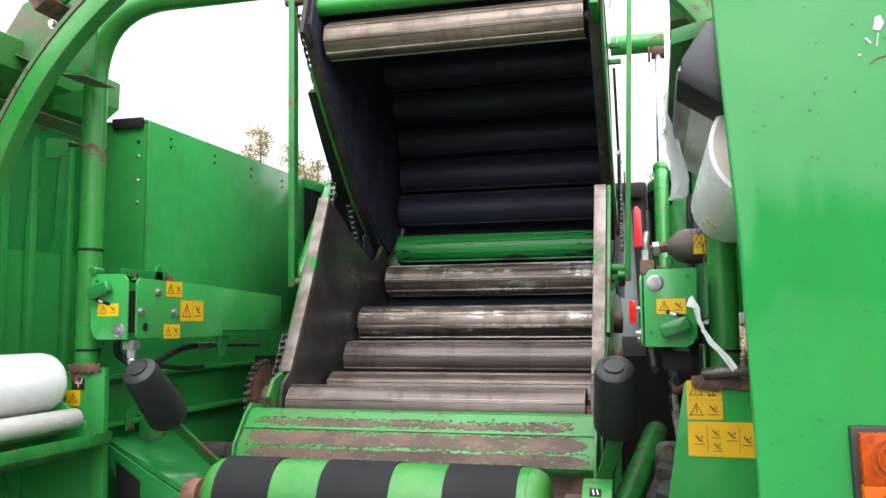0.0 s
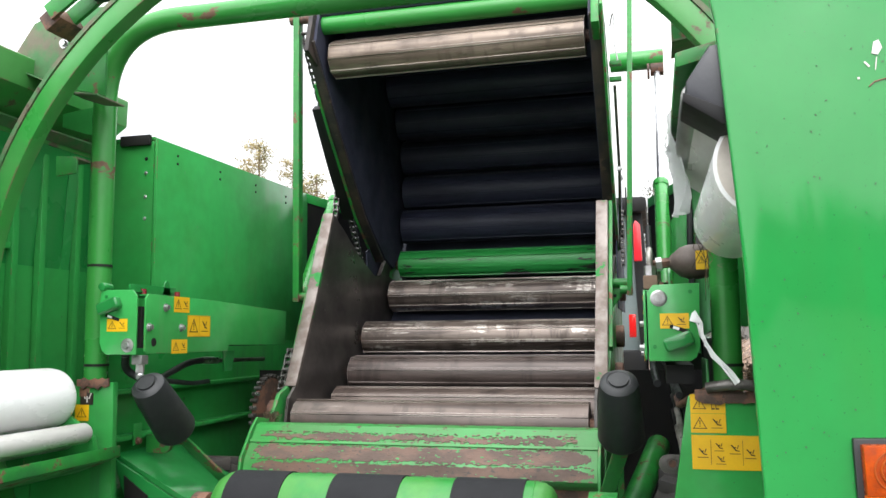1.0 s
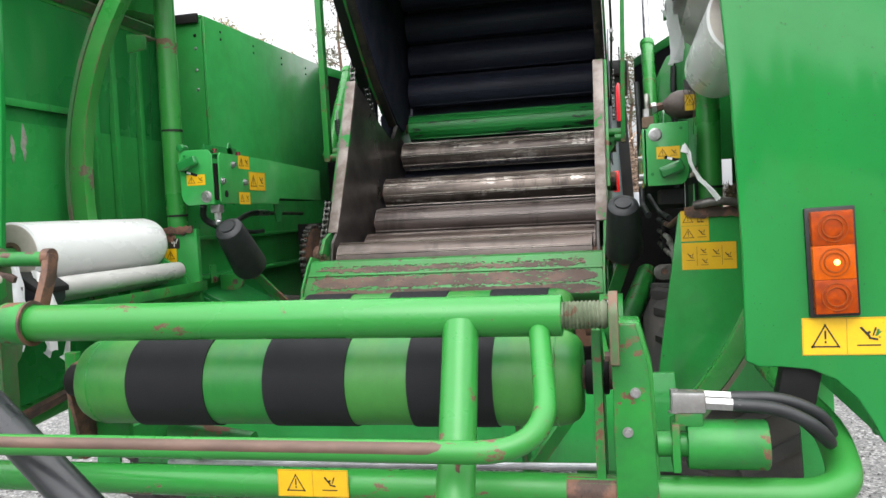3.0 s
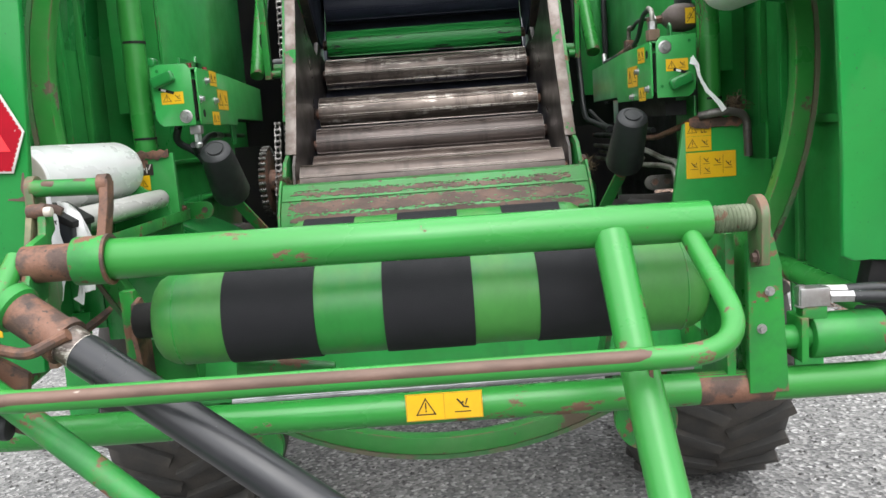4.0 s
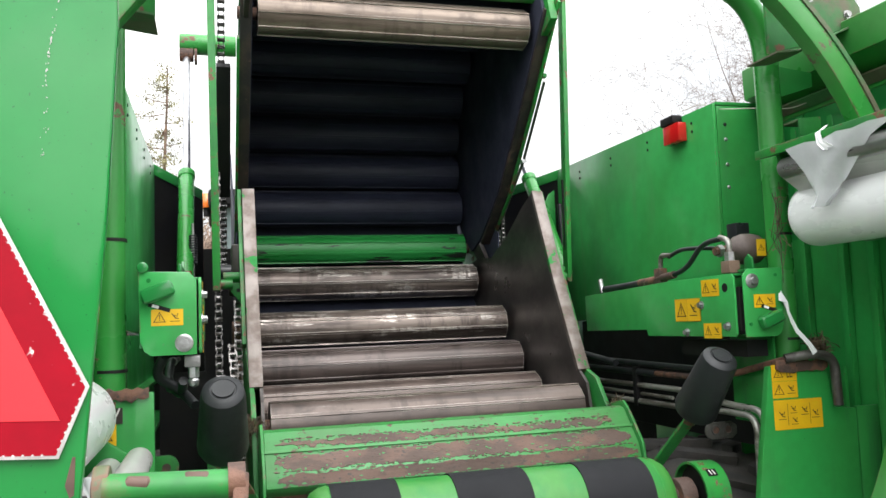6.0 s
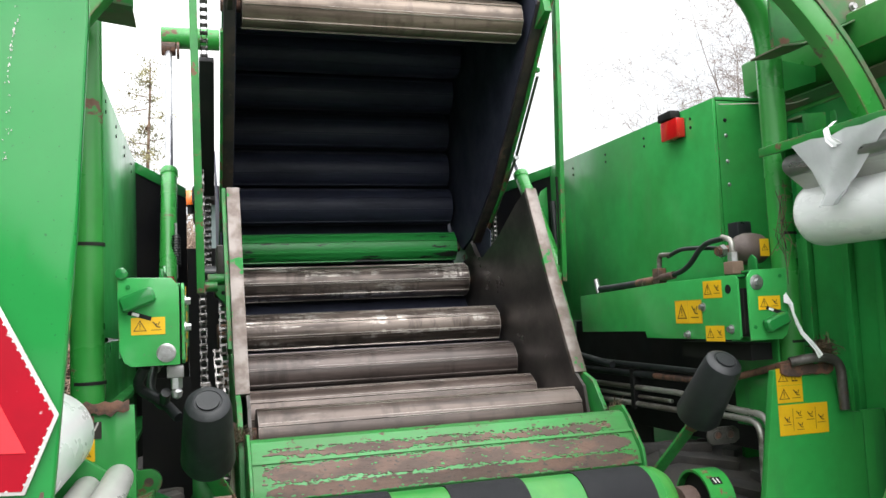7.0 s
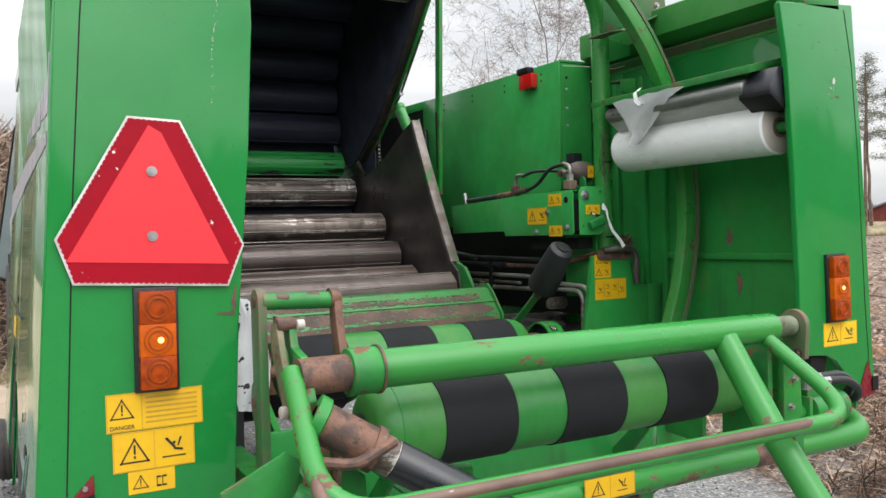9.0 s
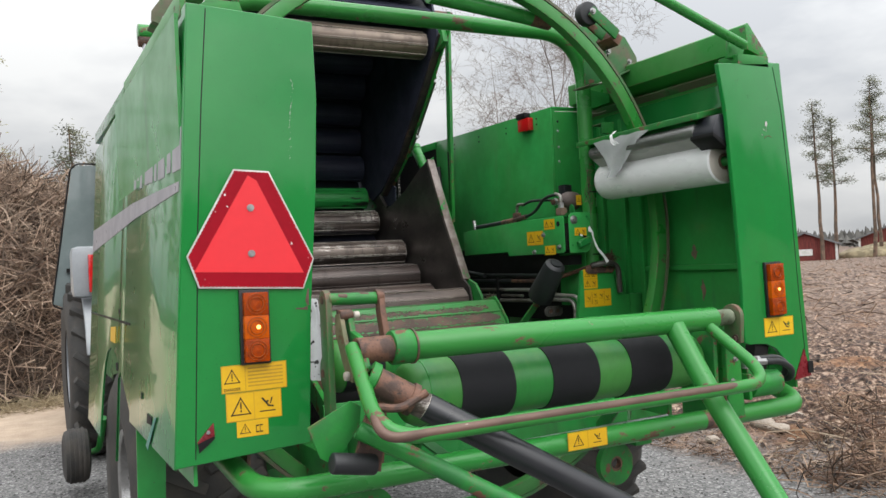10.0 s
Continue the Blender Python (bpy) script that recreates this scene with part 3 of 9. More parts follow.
def ground_material():
    m = bpy.data.materials.new("gravel_mulch_and_sand")
    m.use_nodes = True
    n, l = m.node_tree.nodes, m.node_tree.links
    b = n["Principled BSDF"]
    geo = n.new("ShaderNodeNewGeometry")
    sep = n.new("ShaderNodeSeparateXYZ")
    l.new(geo.outputs["Position"], sep.inputs["Vector"])

    def tex(kind, sc, detail=6.0):
        t = n.new("ShaderNodeTexNoise" if kind == "n" else "ShaderNodeTexVoronoi")
        t.inputs["Scale"].default_value = sc
        if kind == "n":
            t.inputs["Detail"].default_value = detail
            t.inputs["Roughness"].default_value = 0.65
        l.new(geo.outputs["Position"], t.inputs["Vector"])
        return t

    def ramp(fac, stops):
        r = n.new("ShaderNodeValToRGB")
        r.color_ramp.elements[0].position, r.color_ramp.elements[0].color = stops[0][0], (*stops[0][1], 1)
        r.color_ramp.elements[1].position, r.color_ramp.elements[1].color = stops[-1][0], (*stops[-1][1], 1)
        for p, c in stops[1:-1]:
            e = r.color_ramp.elements.new(p)
            e.color = (*c, 1)
        l.new(fac, r.inputs["Fac"])
        return r.outputs["Color"]

    def mixc(fac, a, c):
        x = n.new("ShaderNodeMixRGB")
        l.new(fac, x.inputs["Fac"])
        l.new(a, x.inputs["Color1"])
        l.new(c, x.inputs["Color2"])
        return x.outputs["Color"]
    v = tex("v", 55)
    gravel = ramp(v.outputs["Color"], [(0.0, (0.05, 0.05, 0.053)), (0.45, (0.135, 0.132, 0.130)), (0.75, (0.22, 0.215, 0.21)), (1.0, (0.46, 0.45, 0.44))])
    mulch = ramp(tex("n", 6, 15).outputs["Fac"], [(0.36, (0.030, 0.018, 0.013)), (0.46, (0.105, 0.068, 0.050)), (0.54, (0.200, 0.138, 0.104)), (0.64, (0.42, 0.32, 0.25))])
    soil = ramp(tex("n", 13, 15).outputs["Fac"], [(0.38, (0.008, 0.005, 0.004)), (0.46, (0.045, 0.025, 0.018)), (0.53, (0.140, 0.082, 0.056)), (0.61, (0.38, 0.28, 0.21))])
    clay = ramp(tex("n", 9, 12).outputs["Fac"], [(0.36, (0.060, 0.026, 0.013)), (0.50, (0.165, 0.078, 0.036)), (0.64, (0.34, 0.19, 0.10))])
    patch = ramp(tex("n", 0.55, 5).outputs["Fac"], [(0.54, (0, 0, 0)), (0.62, (1, 1, 1))])
    soil = mixc(patch, soil, clay)
    sand = ramp(tex("n", 3.2, 8).outputs["Fac"], [(0.3, (0.34, 0.255, 0.185)), (0.7, (0.52, 0.41, 0.31))])
    # the gravel yard gives way to churned bark on one side and to a sandy track ahead
    wob = tex("n", 0.7, 4).outputs["Fac"]

    def edge(axis, lo, hi):
        a = n.new("ShaderNodeMath")
        a.operation = "MULTIPLY_ADD"
        l.new(wob, a.inputs[0])
        a.inputs[1].default_value = 2.0
        l.new(sep.outputs[axis], a.inputs[2])
        r = n.new("ShaderNodeMapRange")
        r.inputs["From Min"].default_value = lo + 1.0
        r.inputs["From Max"].default_value = hi + 1.0
        l.new(a.outputs[0], r.inputs["Value"])
        return r.outputs["Result"]
    col = mixc(edge("Y", 7.0, 8.0), gravel, sand)
    col = mixc(edge("X", 3.0, 4.2), col, mixc(edge("X", 9.0, 24.0), soil, mulch))
    l.new(col, b.inputs["Base Color"])
    b.inputs["Roughness"].default_value = 0.88
    bp = n.new("ShaderNodeBump")
    bp.inputs["Strength"].default_value = 0.7
    bp.inputs["Distance"].default_value = 0.012
    l.new(v.outputs["Distance"], bp.inputs["Height"])
    l.new(bp.outputs["Normal"], b.inputs["Normal"])
    return m


xs = sorted(set(spaced(-8, 22, 0, 100, 900) + [round(2.8 + 0.045 * k, 3) for k in range(120)]))
ys = sorted(set(spaced(-8, 26, 0, 100, 900) + [round(-1.2 + 0.05 * k, 3) for k in range(190)]))
single("ground", grid_mesh(xs, ys), ground_material(), "grey gravel yard running into churned brown bark", "ground", kind="structure", smooth=80)


# ---------------------------------------------------------------- side housings of the baler
def decal(parent, name, c, w, h, face, kind="hand", material=None, worn=False):
    """A yellow warning sticker: face 'y' looks backwards, 'x' looks inwards (towards the middle), with dark pictograms on it."""
    material = material or (M_yellow_worn if worn else M_yellow)
    c = Vector(c)
    if face == "y":
        u, nrm = Vector((1, 0, 0)), Vector((0, -1, 0))
    else:
        sgn = -1 if c.x > 0 else 1
        u, nrm = Vector((0, -sgn * 1.0, 0)), Vector((sgn, 0, 0))
        u = Vector((0, -1, 0)) if c.x > 0 else Vector((0, 1, 0))
    v = Vector((0, 0, 1))

    def quad(bm, pts, off, th=0.0006):
        lo = [bm.verts.new(c + u * a + v * b + nrm * off) for a, b in pts]
        hi = [bm.verts.new(c + u * a + v * b + nrm * (off + th)) for a, b in pts]
        k = len(pts)
        bm.faces.new(hi)
        bm.faces.new(lo)
        for i in range(k):
            bm.faces.new((lo[i], lo[(i + 1) % k], hi[(i + 1) % k], hi[i]))

    def rect(bm, x0, y0, x1, y1, off=0.0016):
        quad(bm, [(x0, y0), (x1, y0), (x1, y1), (x0, y1)], off)
    bm = B()
    rect(bm, -w / 2, -h / 2, w / 2, h / 2, 0.0008)
    st = part(name, bm, material, parent, "yellow warning sticker with dark pictograms")

    def tri(bm, x, y, s):
        a, b_, c_ = (x - s, y - s * 0.8), (x + s, y - s * 0.8), (x, y + s * 0.95)
        k = 0.11 * s
        for p, q in ((a, b_), (b_, c_), (c_, a)):
            d = Vector((q[0] - p[0], q[1] - p[1])).normalized()
            nn = Vector((-d.y, d.x)) * k
            quad(bm, [(p[0], p[1]), (q[0], q[1]), (q[0] + nn.x, q[1] + nn.y), (p[0] + nn.x, p[1] + nn.y)], 0.0016)
        rect(bm, x - k * 0.6, y - s * 0.2, x + k * 0.6, y + s * 0.45)
        rect(bm, x - k * 0.6, y - s * 0.5, x + k * 0.6, y - s * 0.32)

    def figure(bm, x, y, s):
        quad(bm, [(x - s * .62, y + s * .62), (x - s * .46, y + s * .70), (x + s * .14, y - s * .02), (x, y - s * .12)], 0.0016)
        quad(bm, [(x - s * .05, y - s * .05), (x + s * .62, y - s * .18), (x + s * .62, y - s * .34), (x, y - s * .22)], 0.0016)
        quad(bm, [(x + s * .22, y), (x + s * .34, y + s * .03), (x + s * .56, y + s * .62), (x + s * .42, y + s * .64)], 0.0016)
        quad(bm, [(x - s * .10, y + s * .30), (x + s * .06, y + s * .40), (x + s * .16, y + s * .26), (x, y + s * .14)], 0.0016)
        rect(bm, x - s * .8, y - s * .72, x + s * .8, y - s * .62)
    ink = B()
    if kind == "hand":
        tri(ink, -w * 0.24, 0, min(w * 0.2, h * 0.36))
        fig = B()
        figure(fig, w * 0.24, 0, min(w * 0.2, h * 0.36))
        part("pictogram", fig, M_ink, st, "black pictogram")
    elif kind == "tri":
        tri(ink, 0, 0, min(w, h) * 0.34)
    elif kind == "fig":
        figure(ink, 0, 0, min(w, h) * 0.34)
    elif kind == "lines":
        tri(ink, -w * 0.34, h * 0.08, h * 0.30)
    elif kind == "book":
        tri(ink, -w * 0.24, 0, h * 0.34)
        for dx in (0.10, 0.22):
            rect(ink, w * dx, -h * .3, w * (dx + .10), -h * .22)
            rect(ink, w * dx, h * .1, w * (dx + .10), h * .18)
            rect(ink, w * dx, -h * .3, w * dx + 0.002, h * .18)
    elif kind == "multi":
        for gx, gy, size in ((-0.34, -0.02, 0.30), (-0.10, 0.16, 0.17), (-0.08, -0.22, 0.17), (0.13, 0.10, 0.20), (0.35, -0.02, 0.26)):
            one = B()
            figure(one, w * gx, h * gy, min(w * 0.10, h * size))
            part("pictogram", one, M_ink, st, "black pictogram")
        for gx in (-0.22, 0.24):
            rect(ink, w * gx - 0.0006, -h * 0.36, w * gx + 0.0006, h * 0.36)
    part("pictogram", ink, M_ink, st, "black pictogram")
    if kind == "lines":
        soft = B()
        for i in range(6):
            z = h * (0.34 - 0.13 * i)
            rect(soft, -w * 0.10, z - h * 0.025, w * 0.44, z + h * 0.025)
        part("small_print", soft, M_ink_soft, st, "faded lines of small print")
    if kind in ("lines", "hand") and w > 0.12:
        fr = B()
        for x in (-w / 2 + 0.002, -w * (0.14 if kind == "lines" else 0.0), w / 2 - 0.002):
            rect(fr, x - 0.0007, -h / 2 + 0.002, x + 0.0007, h / 2 - 0.002)
        for y in (-h / 2 + 0.002, h / 2 - 0.002):
            rect(fr, -w / 2 + 0.002, y - 0.0007, w / 2 - 0.002, y + 0.0007)
        part("printed_frame", fr, M_ink_soft, st)
    return st


def words(text, size, at, material, parent, name="lettering", rot=(90, 0, 0)):
    cu = bpy.data.curves.new(name, "FONT")
    cu.body = text
    cu.size = size
    cu.align_x = cu.align_y = "CENTER"
    cu.extrude = 0.0004
    ob = new(name, cu)
    bpy.context.view_layer.update()
    me = bpy.data.meshes.new_from_object(ob.evaluated_get(bpy.context.evaluated_depsgraph_get()))
    bpy.data.objects.remove(ob)
    me.materials.clear()
    me.materials.append(material)
    o = new(name, me)
    o.parent = parent
    o.location = Vector(at) - base_of(parent)
    o.rotation_euler = [radians(a) for a in rot]
    return o


def housing(s):
    """One side of the wrapper: rear panel, outer skin, inner wall with ribs, roof beam, box over the wheel."""
    h = root("side_housing", (s * 1.2, 1.5, 1.0), "glossy green sheet-metal side housing with an open rear bay", "machine housing", "side housings")
    # rear panel: a folded sheet that leans in towards the top
    if s > 0:
        seam = [(1.325, 2.505), (1.365, 2.30), (1.394, 1.95), (1.420, 1.40), (1.446, 1.060)]
        outline = [(1.046, 1.225), (1.046, 1.50), (1.031, 1.88), (1.001, 2.31), (0.967, 2.500), (1.372, 2.530), (1.418, 2.0), (1.474, 1.040)]
        outline += [(1.345, 1.030), (1.325, 1.075), (1.290, 1.135), (1.245, 1.180), (1.190, 1.205), (1.120, 1.212), (1.075, 1.212)]
    else:
        seam = [(-1.318, 2.515), (-1.345, 2.20), (-1.372, 1.80), (-1.409, 1.070)]
        outline = [(-1.030, 1.072), (-1.008, 1.50), (-0.970, 1.93), (-0.953, 2.234), (-0.956, 2.505), (-1.378, 2.530), (-1.410, 2.0), (-1.472, 1.048)]
    bm = prism(B(), outline, "y", 0.0, 0.022)
    panel = part("rear_panel", bm, M_panel, h, "glossy green rear panel, lightly scratched", bevel=0.006, segments=3)
    part("panel_seam", sweep(B(), [(x, 0.0, z) for x, z in seam], 0, shape=[(-0.0016, -0.001), (0.0016, -0.001), (0.0016, 0.001), (-0.0016, 0.001)], up=(1, 0, 0)), M_black, panel)
    # folded lip along the inner edge of the panel
    inner = outline[:5]
    lip = sweep(B(), [(p[0] + s * 0.022, 0.030, p[1]) for p in inner], 0.0, shape=[(-0.008, -0.007), (0.008, -0.007), (0.008, 0.007), (-0.008, 0.007)], up=(1, 0, 0))
    part("panel_lip", lip, M_green, h, bevel=0.003)
    # outer skin with a wheel arch, split in two sheets
    def skin(name, y0, y1, z_low, top0, top1, arch=None):
        poly = [(y0, z_low), (y0, top0), (y1, top1), (y1, z_low)] + (arch or [])
        bm = prism(B(), poly, "x", 0, 0.012)
        # the skin leans in towards the top
        for v in bm.verts:
            v.co.x = s * (1.4755 - 0.0645 * (v.co.z - 1.05) - v.co.x)
        return part(name, bm, M_green_gloss, h, "glossy green outer skin sheet", bevel=0.004)
    bow = [(2.15, 1.0), (2.125, 1.07), (2.09, 1.15), (2.04, 1.22), (1.95, 1.28), (1.825, 1.31), (1.69, 1.305), (1.556, 1.28)]
    skin("skin_sheet", 0.004, 1.300, 1.186, 2.53, 2.515, [(1.237, 1.160), (1.054, 1.085), (1.050, 1.045), (0.004, 1.045)])
    skin("skin_strip", 1.303, 1.470, 1.190, 2.515, 2.51, [(1.40, 1.225)])
    skin("skin_sheet", 1.476, 2.90, 0.80, 2.51, 2.47, [(2.20, 0.80)] + bow + [(1.476, 1.252)])
    part("front_skin", span(B(), (s * 1.20, 2.80, 0.9), (s * 1.22, 4.6, 2.4)), M_green, h)
    # dark seam under the flap, small slots
    bm = B()
    span(bm, (s * 1.442, 1.10, 1.452), (s * 1.4515, 2.88, 1.462))
    span(bm, (s * 1.440, 1.45, 1.490), (s * 1.4495, 1.50, 1.512))
    part("flap_seam", bm, M_black, h)
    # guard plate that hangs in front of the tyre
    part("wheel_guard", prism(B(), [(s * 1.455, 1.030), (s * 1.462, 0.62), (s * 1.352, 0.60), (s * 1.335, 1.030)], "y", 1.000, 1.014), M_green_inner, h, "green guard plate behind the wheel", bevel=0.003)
    # inner wall of the bay
    wx = s * 1.40
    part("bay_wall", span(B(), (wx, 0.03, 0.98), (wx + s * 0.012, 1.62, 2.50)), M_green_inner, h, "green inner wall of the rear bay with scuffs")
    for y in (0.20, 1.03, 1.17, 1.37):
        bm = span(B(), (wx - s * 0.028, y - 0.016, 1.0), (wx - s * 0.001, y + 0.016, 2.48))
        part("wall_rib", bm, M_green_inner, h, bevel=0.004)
    rz = 1.565 if s > 0 else 2.10
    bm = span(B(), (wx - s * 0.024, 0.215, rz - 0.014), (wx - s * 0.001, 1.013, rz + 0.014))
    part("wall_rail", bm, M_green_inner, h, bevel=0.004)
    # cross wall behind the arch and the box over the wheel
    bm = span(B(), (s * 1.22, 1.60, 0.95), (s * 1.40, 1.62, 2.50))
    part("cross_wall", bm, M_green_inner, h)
    bm = B()
    poly = [(1.47, 1.78), (1.47, 2.585), (3.0, 2.603), (3.0, 1.74)]
    prism(bm, poly, "x", s * 1.088, s * 1.102)
    part("box_side", bm, M_box, h, "flat green box side, dusty, its colour lifted as if lit", bevel=0.003)
    bm = span(B(), (s * 1.104, 1.470, 1.78), (s * 1.300, 1.484, 2.575))
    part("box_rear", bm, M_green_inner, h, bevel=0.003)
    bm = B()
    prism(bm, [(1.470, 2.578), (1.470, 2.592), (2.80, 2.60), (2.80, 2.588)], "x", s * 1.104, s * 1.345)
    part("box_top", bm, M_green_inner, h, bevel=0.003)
    for z in (2.50, 2.44, 2.34, 2.25):
        part("rivet", cyl(B(), (s * 1.140, 1.470, z), (s * 1.140, 1.465, z), 0.008, 0.005, seg=12), M_steel if z < 2.45 else M_black, h)
    for y in (1.62, 1.98, 2.34, 2.70):
        for z in (2.54, 2.505):
            part("rivet", cyl(B(), (s * 1.088, y, z), (s * 1.085, y, z), 0.006, seg=10), M_black, h)
    # roof beam of the bay: an upright face, a slanting underside and a chamfered top
    zb, zt = (2.605, 2.725) if s > 0 else (2.645, 2.755)
    bm = prism(B(), [(s * 1.250, zb), (s * 1.246, zt), (s * 1.262, zt + 0.010), (s * 1.385, 2.590), (s * 1.385, 2.505), (s * 1.366, 2.505), (s * 1.362, 2.568)], "y", 0.075, 1.49)
    part("roof_beam", bm, M_ring, h, "grimy green roof beam", bevel=0.005)
    part("beam_lip", prism(B(), [(s * 1.362, 2.530), (s * 1.330, 2.556), (s * 1.327, 2.549), (s * 1.360, 2.520)], "y", 0.12, 1.44), M_dusty, h)
    part("roof_edge", prism(B(), [(s * 1.347, 2.601), (s * 1.385, 2.575), (s * 1.385, 2.512), (s * 1.350, 2.512)], "y", 1.473, 2.90), M_green_gloss, h, bevel=0.003)
    part("roof_end", prism(B(), [(s * 1.18, 2.500), (s * 1.20, 2.556), (s * 1.30, 2.556), (s * 1.33, 2.535), (s * 1.36, 2.535), (s * 1.36, 2.500)], "y", 0.024, 0.073), M_green_worn, h, "folded end of the roof beam", bevel=0.003)
    # bracket plates on the beam beside the arch
    part("beam_bracket", prism(B(), [(s * 0.955, 2.604), (s * 1.118, 2.645), (s * 1.118, 2.925), (s * 0.955, 2.93)], "y", 0.945, 0.957), M_green_worn, h, "green sheet bracket", bevel=0.003)
    part("beam_bracket", prism(B(), [(s * 1.122, 2.646), (s * 1.335, 2.742), (s * 1.332, 2.785), (s * 1.255, 2.893), (s * 1.19, 2.915), (s * 1.122, 2.925)], "y", 0.940, 0.952), M_dusty, h, "dust-coated folded bracket", bevel=0.003)
    lip_line = [(0.955, 2.600), (1.04, 2.612), (1.12, 2.640), (1.20, 2.680), (1.335, 2.738)]
    part("bracket_fold", prism(B(), [(s * x, z) for x, z in lip_line] + [(s * x, z - 0.007) for x, z in lip_line[::-1]], "y", 0.905, 1.060), M_dusty, h, bevel=0.002)
    part("bracket_bolt", bolt(B(), (s * 1.125, 0.940, 2.855), (0, -1, 0), 0.012), M_steel, h)
    if s < 0:
        part("latch_bracket", span(B(), (-1.255, 1.452, 2.555), (-1.115, 1.468, 2.598)), M_black, h, "dark latch bracket", bevel=0.003)
    part("bracket_bolt", bolt(B(), (s * 1.275, 0.940, 2.755), (0, -1, 0), 0.010), M_steel, h)
    # foot plate under the arch, with the low stickers
    bm = B()
    edge = [(s * 0.965, 1.575), (s * 1.06, 1.585)] if s > 0 else [(-0.973, 1.606), (-1.06, 1.606)]
    low_edge = [(0.86, 0.90), (0.905, 1.20)] if s > 0 else [(-0.962, 0.90), (-0.970, 1.30)]
    prism(bm, edge + [(s * 1.19, 1.575), (s * 1.215, 1.43), (s * 1.30, 1.42), (s * 1.30, 0.90)] + low_edge, "y", 1.072, 1.100)
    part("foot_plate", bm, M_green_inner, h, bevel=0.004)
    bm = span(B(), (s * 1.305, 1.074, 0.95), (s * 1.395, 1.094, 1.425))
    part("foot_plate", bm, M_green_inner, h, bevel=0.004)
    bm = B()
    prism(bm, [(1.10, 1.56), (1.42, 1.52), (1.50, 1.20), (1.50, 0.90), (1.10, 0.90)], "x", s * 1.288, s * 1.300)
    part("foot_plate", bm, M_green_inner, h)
    if s > 0:
        decal(h, "warning_sticker", (1.020, 1.071, 1.5535), 0.098, 0.055, "y", "book")
        decal(h, "warning_sticker", (1.020, 1.071, 1.4975), 0.098, 0.055, "y", "hand")
        decal(h, "warning_sticker", (1.066, 1.071, 1.415), 0.190, 0.098, "y", "multi")
        decal(h, "warning_sticker", (1.270, 0.0, 1.283), 0.195, 0.088, "y", "hand", worn=True)
        # triangular red reflector in the low corner
        bm = prism(B(), [(1.354, 1.022), (1.470, 1.034), (1.427, 1.163)], "y", -0.006, -0.001)
        part("reflector", bm, M_red_dull, h, "dark red triangular reflector", bevel=0.001)
        bm = box(B(), (1.462, -0.007, 1.075), (0.035, 0.008, 0.055))
        part("reflector_patch", bm, M_black, h)
    else:
        decal(h, "warning_sticker", (-1.096, 1.071, 1.499), 0.056, 0.056, "y", "tri")
        lug = [(-1.030, 1.325), (-1.030, 1.392)] + [(-0.957 + 0.036 * math.sin(radians(a)), 1.358 + 0.036 * math.cos(radians(a))) for a in range(0, 181, 15)]
        part("lug", prism(B(), lug, "y", 1.362, 1.380), M_green_worn, h, "rounded green lug", bevel=0.002)
        part("lug_hole", cyl(B(), (-0.957, 1.3615, 1.358), (-0.957, 1.365, 1.358), 0.013, seg=16), M_rust, h)
        bm = box(B(), (-1.078, 1.0705, 1.548), (0.052, 0.002, 0.042))
        pl = part("symbol_plate", bm, M_ink, h, "black plate with white marks")
        bm = B()
        for dx in (-0.012, 0.0, 0.012):
            box(bm, (-1.076 + dx, 1.069, 1.546 + abs(dx)), (0.004, 0.001, 0.022), (0, dx * 2000, 0))
        part("marks", bm, M_white_rim, pl)
        decal(h, "warning_sticker", (-1.211, 0.0, 1.311), 0.216, 0.088, "y", "lines")
        words("DANGER", 0.0135, (-1.285, -0.0022, 1.277), M_ink, h)
        decal(h, "warning_sticker", (-1.216, 0.0, 1.219), 0.183, 0.092, "y", "hand")
        decal(h, "warning_sticker", (-1.224, 0.0, 1.146), 0.104, 0.052, "y", "book")
        bm = prism(B(), [(-1.402, 1.125), (-1.350, 1.180), (-1.348, 1.135), (-1.398, 1.095)], "y", -0.006, -0.001)
        rf = part("reflector", bm, M_red_dull, h, "red and black reflector, torn", bevel=0.001)
        bm = prism(B(), [(-1.402, 1.120), (-1.349, 1.138), (-1.348, 1.130), (-1.398, 1.090)], "y", -0.0075, -0.0062)
        part("reflector_patch", bm, M_black, rf)
        bm = cyl(B(), (-1.368, -0.009, 1.152), (-1.368, -0.006, 1.152), 0.006, seg=12)
        part("reflector_screw", bm, M_steel, rf)
        # silver badge shapes on the skin
        def on_skin(poly, off):
            bm = prism(B(), poly, "x", 0, 0.002)
            for v in bm.verts:
                v.co.x = -(1.4755 - 0.0645 * (v.co.z - 1.05) + off + v.co.x)
            return bm
        for y0, y1, z0, z1 in ((0.845, 0.905, 2.020, 2.205), (0.935, 0.985, 2.060, 2.170), (1.015, 1.085, 2.032, 2.225), (0.610, 0.770, 2.018, 2.100), (0.570, 0.625, 2.012, 2.188), (0.480, 0.535, 2.008, 2.186), (0.545, 0.575, 2.080, 2.115), (0.310, 0.450, 2.002, 2.108), (0.190, 0.265, 2.004, 2.182), (0.010, 0.160, 1.994, 2.135)):
            part("badge_shape", on_skin([(y0, z0), (y0 + 0.008, z1 - 0.004), (y1, z1), (y1 - 0.006, z0 + 0.003)], 0.0005), M_logo, h, "faded silver badge shape")
        part("stripe", on_skin([(0.03, 1.924), (0.03, 1.956), (1.10, 1.980), (2.88, 1.962), (2.88, 1.828), (1.04, 1.906)], 0.0005), M_logo, h, "faded silver stripe")
